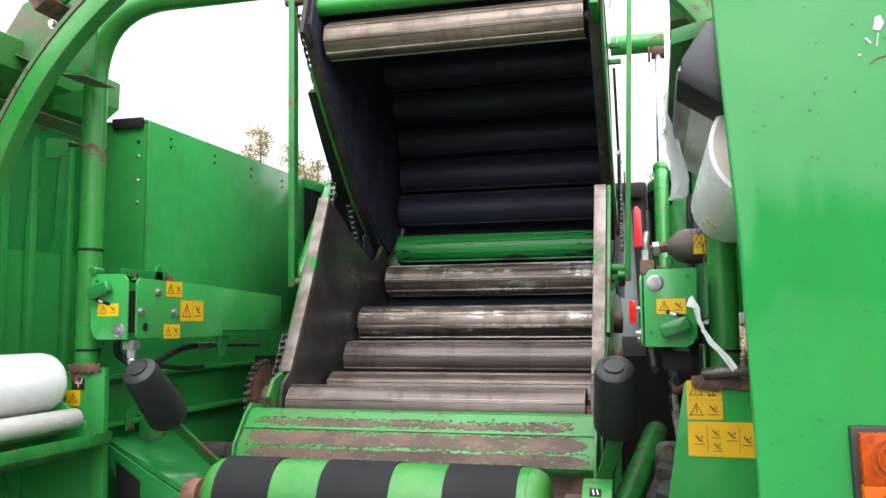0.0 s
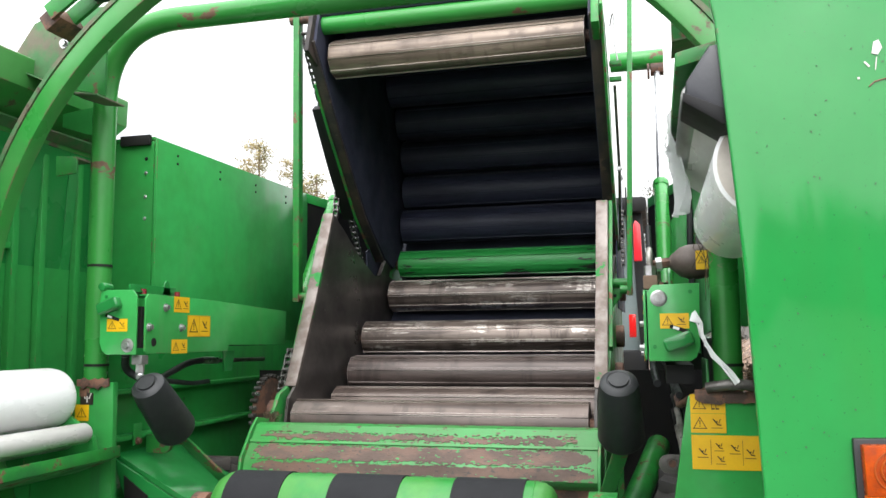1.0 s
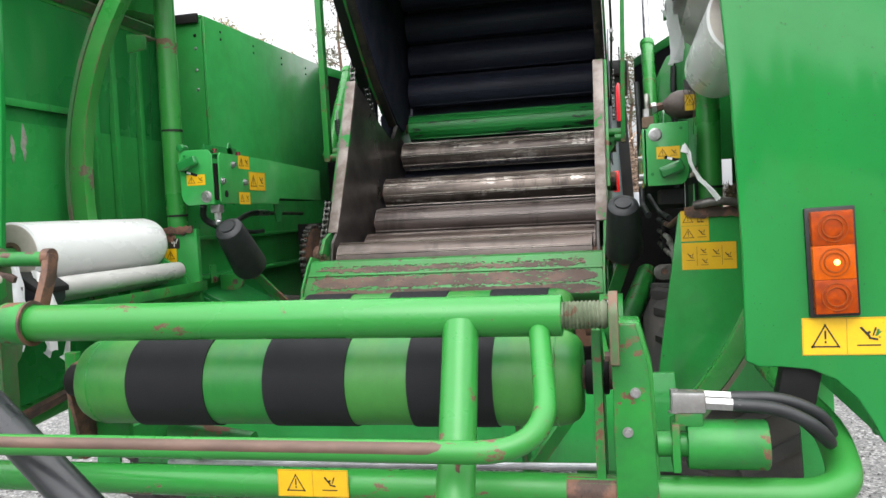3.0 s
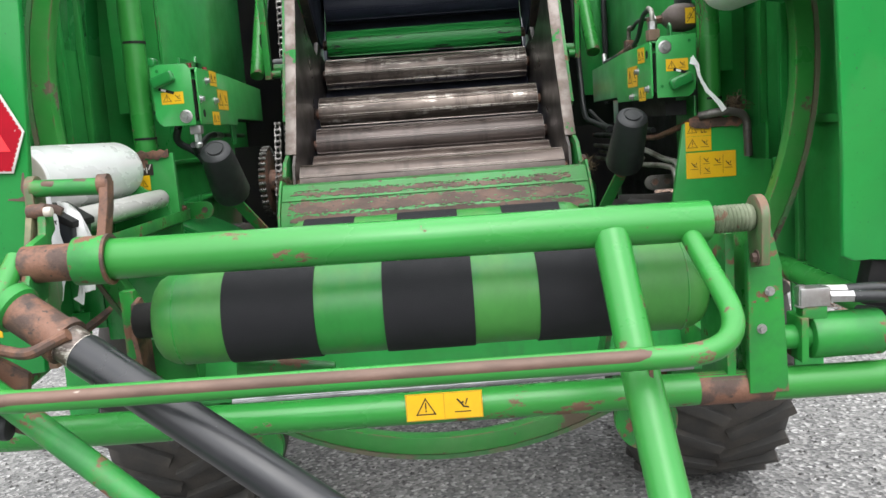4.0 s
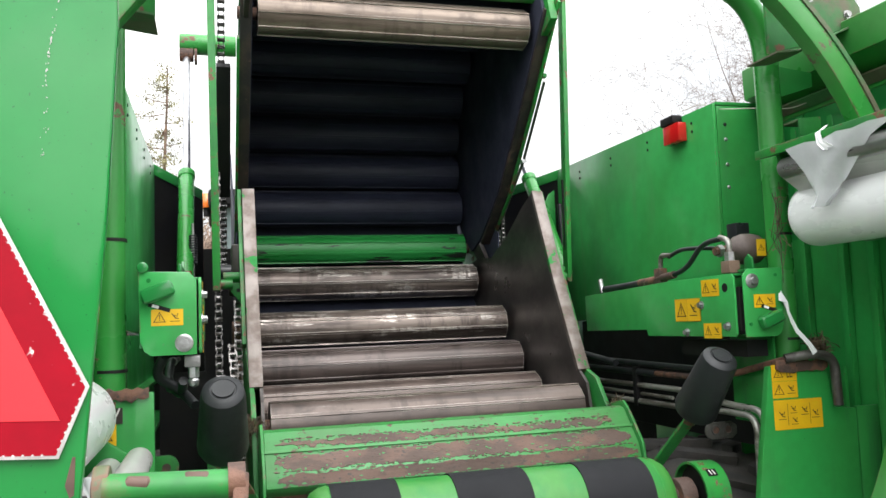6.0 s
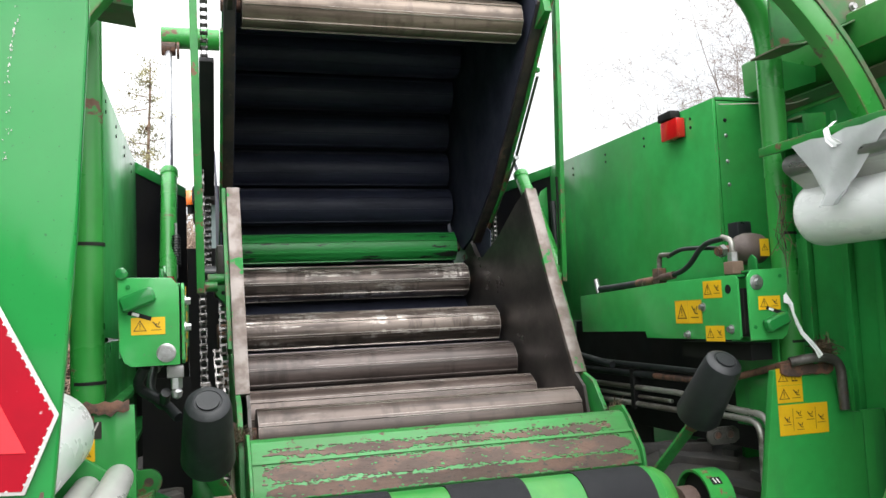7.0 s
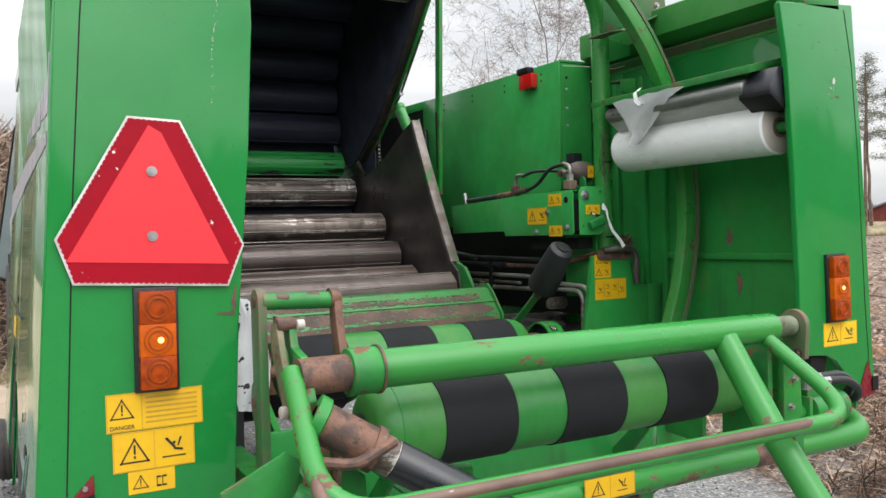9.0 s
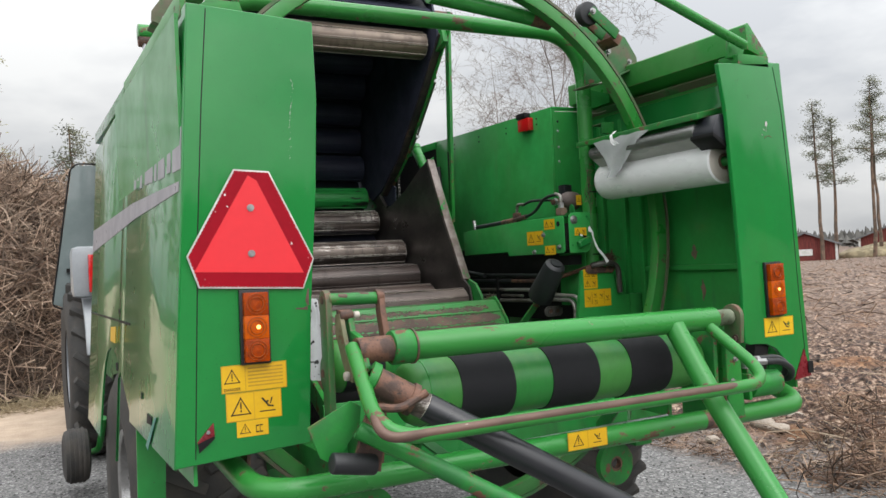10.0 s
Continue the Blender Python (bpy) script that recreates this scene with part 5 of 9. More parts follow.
# gate rams and posts on both sides
for s in (-1, 1):
    ram = root("tailgate_ram", (s * 0.94, 2.62, 2.0), "green hydraulic ram with a bright chromed rod, fully extended", "hydraulic cylinder", "tailgate rams")
    foot, neck, tip = Vector((s * 0.935, 2.60, 1.98)), Vector((s * 0.935, 3.05, 2.565)), Vector((s * 0.945, 3.70, 3.40))
    part("barrel", cyl(B(), foot, neck, 0.038, seg=28, soft=0.006), M_green_tube, ram)
    part("gland", cyl(B(), neck - (neck - foot).normalized() * 0.03, neck + (neck - foot).normalized() * 0.012, 0.042, seg=28, soft=0.004), M_green_tube, ram)
    part("rod", cyl(B(), neck, tip, 0.020, seg=20), M_chrome, ram, "chromed rod")
    part("rod_eye", cyl(B(), (s * 0.985, 3.70, 3.41), (s * 0.905, 3.70, 3.41), 0.045, seg=20, soft=0.005), M_rust, ram, "rusty rod eye")
    part("eye_clip", cyl(B(), (s * 0.900, 3.70, 3.40), (s * 0.885, 3.70, 3.40), 0.052, seg=16), M_rust, ram)
    part("gate_arm", cyl(B(), (s * 0.985, 3.71, 3.475), (s * 0.66, 3.71, 3.475), 0.062, seg=24, soft=0.004), M_green_tube, ram, "green arm reaching from the tailgate")
    hw = 0.011 if s > 0 else 0.016
    post = root("ring_post", (s * 0.785, 2.23, 1.95), "slim green upright post", "post", "upright posts")
    bm = sweep(B(), [(s * (0.776 if s > 0 else 0.798), 2.23, 1.93), (s * (0.820 if s > 0 else 0.811), 2.23, 3.37)], 0, shape=[(-hw, -0.026), (hw, -0.026), (hw, 0.026), (-hw, 0.026)], up=(1, 0, 0))
    part("upright", bm, M_green_worn, post, bevel=0.003)
    part("top_pivot", cyl(B(), (s * 0.66, 2.23, 3.35), (s * 0.85, 2.23, 3.35), 0.024, seg=16), M_rust, post, "rusty pivot")
    part("foot_pin", cyl(B(), (s * 0.735, 2.23, 1.955), (s * 0.790, 2.23, 1.955), 0.020, seg=16), M_green_worn, post)
    part("slot", box(B(), (s * (0.7725 if s > 0 else 0.790), 2.23, 2.20), (0.006, 0.012, 0.42)), M_black, post)
    # black sheet for the shade in the hollow behind the ram, with a sloping top lip
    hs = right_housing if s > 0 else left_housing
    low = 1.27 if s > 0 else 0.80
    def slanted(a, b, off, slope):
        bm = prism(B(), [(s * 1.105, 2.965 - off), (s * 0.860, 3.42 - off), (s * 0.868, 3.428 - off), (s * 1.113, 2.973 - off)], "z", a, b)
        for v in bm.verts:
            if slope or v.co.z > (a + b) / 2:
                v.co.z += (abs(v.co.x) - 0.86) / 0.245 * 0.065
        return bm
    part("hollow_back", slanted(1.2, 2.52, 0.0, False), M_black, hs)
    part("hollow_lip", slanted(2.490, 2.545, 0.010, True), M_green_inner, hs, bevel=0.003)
    # more black sheets, added to darken the open gaps beside the hollow
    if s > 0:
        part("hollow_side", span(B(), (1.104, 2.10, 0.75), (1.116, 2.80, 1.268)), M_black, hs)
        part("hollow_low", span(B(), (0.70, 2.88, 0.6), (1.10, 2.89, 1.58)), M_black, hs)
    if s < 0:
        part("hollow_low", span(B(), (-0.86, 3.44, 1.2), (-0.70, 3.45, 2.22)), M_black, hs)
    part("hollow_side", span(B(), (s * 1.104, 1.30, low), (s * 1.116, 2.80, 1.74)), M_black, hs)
    if s > 0:
        part("inner_sheet", prism(B(), [(0.93, 1.76), (0.95, 2.30), (1.04, 2.47), (1.086, 2.50), (1.086, 1.76)], "y", 3.02, 3.032), M_green_inner, hs, bevel=0.002)
        part("loom", sweep(B(), [(1.075, 2.95, 2.40), (1.07, 2.93, 2.30), (1.068, 2.92, 1.70)], 0.017, seg=10, bend=0.05), M_rubber, hs, "black cable loom")
    # dark plate added to close the see-through gap under the tailgate's hinge
    part("hinge_plate", prism(B(), [(2.98, 1.9), (2.93, 2.24), (3.10, 2.32), (3.50, 2.54), (3.90, 2.85), (3.90, 1.9)], "x", s * 0.693, s * 0.699), M_dark_inner, gate, "dark plate added to close the gap by the hinge")

# lock rod, tabs, bent wire and small pulley along the gate's clean side
lk = root("lock_rod", (0.745, 2.35, 2.10), "thin dirty lock rod with a bent wire beside the tailgate", "lock rod")
part("rod", sweep(B(), [(0.737, 2.30, 2.90), (0.735, 2.62, 2.57), (0.712, 3.05, 2.22)], 0.0075, seg=10), M_pipe, lk, "dull steel rod")
for z in (2.945, 3.02):
    part("tab", span(B(), (0.712, 2.335, z - 0.010), (0.768, 2.365, z + 0.010)), M_green_worn, lk, bevel=0.002)
part("bent_wire", sweep(B(), [(0.722, 2.34, 3.20), (0.732, 2.33, 3.25), (0.740, 2.33, 3.26), (0.742, 2.34, 3.10), (0.752, 2.34, 3.03)], 0.0035, seg=6, bend=0.01), M_steel, lk, "bent bright wire")
for z in (2.53, 2.50):
    part("rod_nut", cyl(B(), (0.735, 2.60 + 3.2 * (2.53 - z), z + 0.045), (0.735, 2.63 + 3.2 * (2.53 - z), z + 0.045), 0.014, seg=6), M_steel, lk)
part("pulley", cyl(B(), (0.716, 2.98, 2.30), (0.738, 2.98, 2.30), 0.038, seg=24, soft=0.005), M_black, lk, "black greasy pulley")
part("chain", chain_of(B(), [(0.727, 2.945, 2.36), (0.727, 2.945, 2.10)], (1, 0, 0), 0.024, 0.020), M_chain, lk, "short oily chain")
part("chain", chain_of(B(), [(0.727, 3.018, 2.42), (0.727, 3.018, 2.10)], (1, 0, 0), 0.024, 0.020), M_chain, lk, "short oily chain")
for s in (-1, 1):
    gz = root("post_gusset", (s * 0.70, 2.25, 1.86), "green gusset and cross tube at the foot of the post", "bracket", "post gussets")
    part("cross_tube", cyl(B(), (s * 0.676, 2.25, 1.985), (s * 0.772, 2.25, 1.985), 0.022, seg=20), M_green_worn, gz)
    part("gusset_plate", prism(B(), [(s * 0.676, 1.962), (s * 0.752, 1.962), (s * 0.742, 1.925), (s * 0.684, 1.857)], "y", 2.243, 2.255), M_green_worn, gz, bevel=0.002)
    part("gusset_hole", cyl(B(), (s * 0.712, 2.2425, 1.930), (s * 0.712, 2.2415, 1.930), 0.008, seg=14), M_black, gz)

# coil spring, bearing plate and grimy block beside the left chain
sp_ = root("return_spring", (-0.90, 2.70, 2.02), "dark coil spring on a threaded rod beside the chain", "spring")
turns = [Vector((-0.90 + 0.017 * math.cos(k * 0.7), 2.70 + 0.017 * math.sin(k * 0.7), 2.075 + 0.0013 * k)) for k in range(108)]
part("coil", sweep(B(), turns, 0.004, seg=6), M_cyl_black, sp_)
part("threaded_rod", cyl(B(), (-0.90, 2.70, 2.02), (-0.90, 2.70, 2.27), 0.007, seg=10), M_steel, sp_)

# ---------------------------------------------------------------- arch and wrapping ring
arch = root("arch_frame", (0, 1.13, 1.55), "green round-tube arch over the wrapping bay", "tube arch")
part("arch_tube", sweep(B(), [(-1.09, 1.13, 1.57), (-1.09, 1.13, 2.935), (1.085, 1.13, 2.935), (1.085, 1.13, 1.57)], 0.0425, seg=24, bend=0.30, n=12), M_green_tube, arch)
for s in (-1, 1):
    for z in (2.02, 1.66):
        part("tie_band", cyl(B(), (s * 1.088, 1.13, z), (s * 1.088, 1.13, z + 0.009), 0.0440, seg=24), M_black, arch)
    bm = cyl(B(), (s * 1.09, 1.13, 1.555), (s * 1.09, 1.13, 1.585), 0.062, seg=24)
    part("tube_flange", bm, M_rust, arch)
    bm = prism(B(), [(s * 1.09, 2.62), (s * 1.25, 2.60), (s * 1.25, 2.55), (s * 1.09, 2.50)], "y", 1.10, 1.112)
    part("gusset", bm, M_green_inner, arch, bevel=0.002)

for s in (-1, 1):
    part("arch_bracket", prism(B(), [(s * 1.118, 2.352), (s * 1.118, 2.412), (s * 1.205, 2.420), (s * 1.205, 2.345)], "y", 1.020, 1.030), M_green_worn, arch, "green folded bracket", bevel=0.002)
    part("arch_bracket", span(B(), (s * 1.118, 1.032, 2.404), (s * 1.205, 1.110, 2.412)), M_dusty, arch, bevel=0.002)
single("lamp_cable", sweep(B(), [(1.070, 1.66, 2.600), (1.098, 1.56, 2.606), (1.112, 1.47, 2.560), (1.245, 1.40, 2.551), (1.317, 1.30, 2.525), (1.370, 1.20, 2.545)], 0.0018, seg=6, bend=0.03), M_roll_end, "thin pale cable to the marker lamp", "cable")
RZ, RR = 1.787, 1.290
ring = root("wrapping_ring", (0, 0.8, RZ - RR), "green steel wrapping ring with a rusty running rim", "wrapping ring")
N = 120
bm = B()
rings = []
for k in range(N):
    a = 2 * math.pi * k / N
    c, si = math.cos(a), math.sin(a)
    rings.append([bm.verts.new(((RR + dr_) * c, 0.80 + dy, RZ + (RR + dr_) * si)) for dr_, dy in ((-0.024, -0.030), (0.040, -0.030), (0.040, 0.030), (-0.024, 0.030))])
for k in range(N):
    a, b = rings[k], rings[(k + 1) % N]
    for j in range(4):
        bm.faces.new((a[j], a[(j + 1) % 4], b[(j + 1) % 4], b[j]))
part("ring_band", bm, M_ring, ring, bevel=0.005)
bm = B()
rings = []
for k in range(N):
    a = 2 * math.pi * k / N
    c, si = math.cos(a), math.sin(a)
    rings.append([bm.verts.new(((RR + dr_) * c, 0.80 + dy, RZ + (RR + dr_) * si)) for dr_, dy in ((0.041, -0.034), (0.056, -0.034), (0.056, 0.05), (0.041, 0.05))])
for k in range(N):
    a, b = rings[k], rings[(k + 1) % N]
    for j in range(4):
        bm.faces.new((a[j], a[(j + 1) % 4], b[(j + 1) % 4], b[j]))
part("running_rim", bm, M_dusty, ring, "dirty brown rim")
# guide rollers and bracket at the top of the ring, and the tube that carries it
carrier = root("ring_carrier", (0.8, 0.95, 2.85), "green tube and roller brackets that guide the ring", "ring carrier")
part("carrier_tube", sweep(B(), [(-0.02, 0.90, 2.985), (0.58, 0.90, 2.930)], 0.042, seg=20), M_green_tube, carrier)
part("carrier_tube", sweep(B(), [(0.58, 0.90, 2.930), (0.70, 0.90, 2.915)], 0.0425, seg=20), M_rust, carrier, "rusty tube end")
for s in (-1, 1):
    part("guide_wheel", cyl(B(), (s * 0.890, 0.790, 2.953), (s * 0.890, 0.845, 2.953), 0.064, seg=32, soft=0.008), M_rubber, carrier, "black guide wheel")
    part("wheel_link", sweep(B(), [(s * 0.885, 0.775, 2.960), (s * 1.055, 0.775, 2.845)], 0, shape=[(-0.008, -0.030), (0.008, -0.030), (0.008, 0.030), (-0.008, 0.030)], up=(0, 1, 0)), M_green_worn, carrier, bevel=0.004)
    part("wheel_link", sweep(B(), [(s * 0.900, 0.862, 2.950), (s * 1.055, 0.862, 2.845)], 0, shape=[(-0.008, -0.030), (0.008, -0.030), (0.008, 0.030), (-0.008, 0.030)], up=(0, 1, 0)), M_green_worn, carrier, bevel=0.004)
    part("wheel_pin", bolt(B(), (s * 0.890, 0.767, 2.956), (0, -1, 0), 0.012, 0.012), M_steel, carrier)
    part("link_block", box(B(), (s * 1.060, 0.85, 2.835), (0.07, 0.13, 0.06), (0, s * 35, 0)), M_rust, carrier, "rusty pivot block", bevel=0.006)
    part("bracket_bolt", bolt(B(), (s * 1.115, 0.928, 2.80), (0, -1, 0)), M_steel, carrier)
st = root("roof_stay", (1.1, -0.02, 2.55), "green tube stay on the roof corner", "tube stay")
part("stay_tube", sweep(B(), [(1.12, -0.02, 2.59), (0.40, -0.02, 2.83)], 0.022, seg=16), M_green_tube, st)
part("stay_lug", prism(B(), [(1.07, 2.54), (1.16, 2.54), (1.18, 2.60), (1.13, 2.64), (1.08, 2.62)], "y", 0.03, 0.05), M_green_worn, st, bevel=0.003)
part("stay_lug", span(B(), (1.10, 0.0, 2.50), (1.30, 0.12, 2.555)), M_green_worn, st, bevel=0.004)


# ---------------------------------------------------------------- film dispensers
def dispenser(m, who):
    """Pre-stretcher with two rollers, built for the high side; the low one is the same turned half round the ring's axis."""
    d = root("film_dispenser", (0, 0, 0), "green film dispenser arm with two dull metal rollers", "film dispenser", "film dispensers")

    def add(name, bm, material, parent, label="", bevel=0.0):
        ob = part(name, bm, material, parent, label, bevel)
        return ob
    pale = M_alu if who == "high" else M_web
    lip = [(0.895, 2.262), (0.895, 2.292)] if who == "high" else [(0.895, 2.232), (0.895, 2.272)]
    add("top_plate", prism(B(), lip + [(1.06, 2.33), (1.20, 2.33), (1.20, 2.30), (1.06, 2.30)], "y", 0.10, 1.02), M_green_worn, d, "green top plate", 0.004)
    add("back_plate", prism(B(), [(0.94, 2.28), (0.96, 2.20), (1.10, 2.10), (1.14, 2.02), (1.25, 2.0), (1.25, 2.32)], "y", 0.955, 0.975), M_green_inner, d, "", 0.003)
    pair_ = ((0.938, 2.218, 0.034), (1.004, 2.196, 0.034)) if who == "high" else ((0.971, 2.183, 0.034), (1.043, 2.205, 0.034))
    for rx, rz, rr in pair_:
        add("stretch_roller", cyl(B(), (rx, 0.15, rz), (rx, 0.93, rz), rr, seg=28, soft=0.008), pale, d, "stretch roller")
    cover = add("gear_cover", prism(B(), [(0.908, 2.180), (0.910, 2.212), (0.952, 2.276), (1.062, 2.286), (1.085, 2.240), (1.085, 2.130), (0.972, 2.134)], "y", 0.022, 0.155), M_cover, d, "black plastic gear cover with bevelled top", 0.010)
    add("cover_rim", prism(B(), [(0.902, 2.172), (0.903, 2.190), (0.985, 2.150), (1.088, 2.148), (1.088, 2.126), (0.970, 2.126)], "y", 0.018, 0.162), M_black, cover, "black rim", 0.004)
    sx = 1.06 if who == "high" else 1.13
    add("spindle", cyl(B(), (sx, 0.04, 2.07), (sx, 1.00, 2.07), 0.022, seg=18), M_green_worn, d)
    add("mount_arm", prism(B(), [(1.16, 2.0), (1.26, 1.98), (1.30, 2.3), (1.16, 2.31)], "y", 0.87, 0.954), M_green_inner, d, "", 0.004)
    if who == "high":
        add("film_web", prism(B(), [(0.930, 2.187), (0.933, 2.188), (0.992, 2.148), (0.989, 2.145)], "y", 0.165, 0.93), M_web if who == "high" else M_film, d, "stretched film between roll and roller")
    d.matrix_basis = m
    roll = root("film_roll", (0, 0, 0), "roll of white stretch film on a brown core", "film roll", "film rolls")
    q = 0.870 if who == "high" else 0.785
    prof = [(0.0, 0.036), (0.0, 0.096), (0.006, 0.104), (q - 0.045, 0.104), (q - 0.022, 0.100), (q - 0.008, 0.089), (q, 0.068), (q, 0.036)]
    part("film", lathe(B(), (1.06, 0.11, 2.07), (0, 1, 0), prof, 48, caps=False), M_film, roll, "smooth white film")
    part("roll_end", lathe(B(), (1.06, 0.107, 2.07), (0, 1, 0), [(0.002, 0.038), (0.0, 0.040), (0.0, 0.094), (0.002, 0.097)], 48, caps=False), M_roll_end, roll, "beige wound film edge")
    part("core", lathe(B(), (1.06, 0.105, 2.07), (0, 1, 0), [(0.0, 0.026), (0.0, 0.038), (q + 0.005, 0.038), (q + 0.005, 0.026), (0.0, 0.026)], 32, caps=False), M_core, roll, "brown cardboard core")
    roll.matrix_basis = m if who == "high" else Matrix.Translation((-0.070, 0.083, 0)) @ m
    return d, roll


turned = Matrix.Translation((-0.032, 0.04, 2 * 1.785 + 0.055)) @ Matrix.Rotation(math.pi, 4, "Y")
dispenser(Matrix.Translation((0.040, 0.008, 0.0)), "high")
dispenser(turned, "low")
ring.name = "wrapping_ring"


def rag(name, rows, parent_label, mtl=None, crumple=0.10, fold=0.0):
    """A torn flap of film: rows of points across it, left edge and right edge, with crumpled middle and ragged sides."""
    bm = B()
    rng = random.Random(len(rows) * 7 + 1)
    grid = []
    for i, (a, b) in enumerate(rows):
        a, b = Vector(a), Vector(b)
        line = []
        for k in range(7):
            t = k / 6
            p = a.lerp(b, t)
            j = crumple * (b - a).length
            p += Vector((rng.uniform(-j, j), rng.uniform(-j, j), rng.uniform(-j, j) * 0.5))
            p.x += fold * math.sin(t * 7.5 + i * 0.6) * (0.3 + 0.2 * i)
            line.append(bm.verts.new(p))
        grid.append(line)
    for a, b in zip(grid, grid[1:]):
        for k in range(6):
            bm.faces.new((a[k], a[k + 1], b[k + 1], b[k]))
    bmesh.ops.subdivide_edges(bm, edges=bm.edges, cuts=1, use_grid_fill=True, smooth=0.6)
    ext = bmesh.ops.solidify(bm, geom=bm.faces[:], thickness=0.0008)
    return single(name, bm, mtl or M_film_thin, parent_label, "plastic film", smooth=60)


FX = 0.042
rag("torn_film", [((FX + 0.889, 0.850, 2.268), (FX + 0.889, 0.44, 2.268)), ((FX + 0.893, 0.835, 2.225), (FX + 0.891, 0.52, 2.232)), ((FX + 0.895, 0.815, 2.18), (FX + 0.905, 0.60, 2.19)), ((FX + 0.900, 0.795, 2.135), (FX + 0.925, 0.665, 2.14)), ((FX + 0.908, 0.775, 2.100), (FX + 0.932, 0.705, 2.108)), ((FX + 0.905, 0.785, 2.065), (FX + 0.925, 0.735, 2.075))], "torn milky film flap hanging from the dispenser", crumple=0.03, fold=0.016)
rag("torn_film", [((FX + 0.93, 0.735, 2.312), (FX + 0.93, 0.72, 2.312)), ((FX + 0.886, 0.73, 2.285), (FX + 0.886, 0.71, 2.285)), ((FX + 0.880, 0.715, 2.25), (FX + 0.880, 0.685, 2.255)), ((FX + 0.880, 0.695, 2.225), (FX + 0.880, 0.65, 2.235))], "small white scrap of film on the tray edge", M_film, 0.12)
rag("torn_film", [((-1.014, 0.03, 1.555), (-0.974, 0.03, 1.553)), ((-0.996, 0.03, 1.51), (-0.968, 0.03, 1.51)), ((-1.004, 0.03, 1.47), (-0.962, 0.03, 1.465)), ((-1.015, 0.03, 1.43), (-0.955, 0.03, 1.425)), ((-1.018, 0.03, 1.38), (-0.950, 0.03, 1.37)), ((-1.018, 0.03, 1.32), (-0.955, 0.03, 1.31)), ((-1.01, 0.03, 1.275), (-0.975, 0.03, 1.27))], "white film rag speckled with dirt beside the hinge", M_speckled)
rag("torn_film", [((-0.985, 0.10, 1.508), (-0.950, 0.10, 1.498)), ((-0.980, 0.10, 1.480), (-0.930, 0.11, 1.470)), ((-0.970, 0.09, 1.440), (-0.914, 0.10, 1.430)), ((-0.965, 0.10, 1.375), (-0.904, 0.11, 1.372)), ((-0.958, 0.09, 1.310), (-0.905, 0.10, 1.312)), ((-0.945, 0.10, 1.258), (-0.922, 0.11, 1.262))], "crumpled white film hanging under the low roll", M_film)
rag("film_ribbon", [((0.987, 1.02, 1.812), (0.993, 1.02, 1.826)), ((0.997, 1.012, 1.780), (1.010, 1.018, 1.790)), ((1.002, 1.010, 1.752), (1.016, 1.012, 1.758)), ((1.016, 1.016, 1.722), (1.026, 1.010, 1.730)), ((1.032, 1.010, 1.690), (1.046, 1.014, 1.698)), ((1.056, 1.014, 1.664), (1.066, 1.010, 1.674)), ((1.076, 1.010, 1.640), (1.092, 1.014, 1.648)), ((1.096, 1.012, 1.612), (1.110, 1.010, 1.622))], "white film ribbon caught beside the valve box", M_film, 0.18)
rag("torn_film", [((-1.08, 0.06, 1.46), (-0.99, 0.06, 1.44)), ((-1.10, 0.05, 1.40), (-0.97, 0.05, 1.39)), ((-1.10, 0.05, 1.33), (-1.0, 0.06, 1.32))], "white film tail on the low dispenser rollers", M_film)


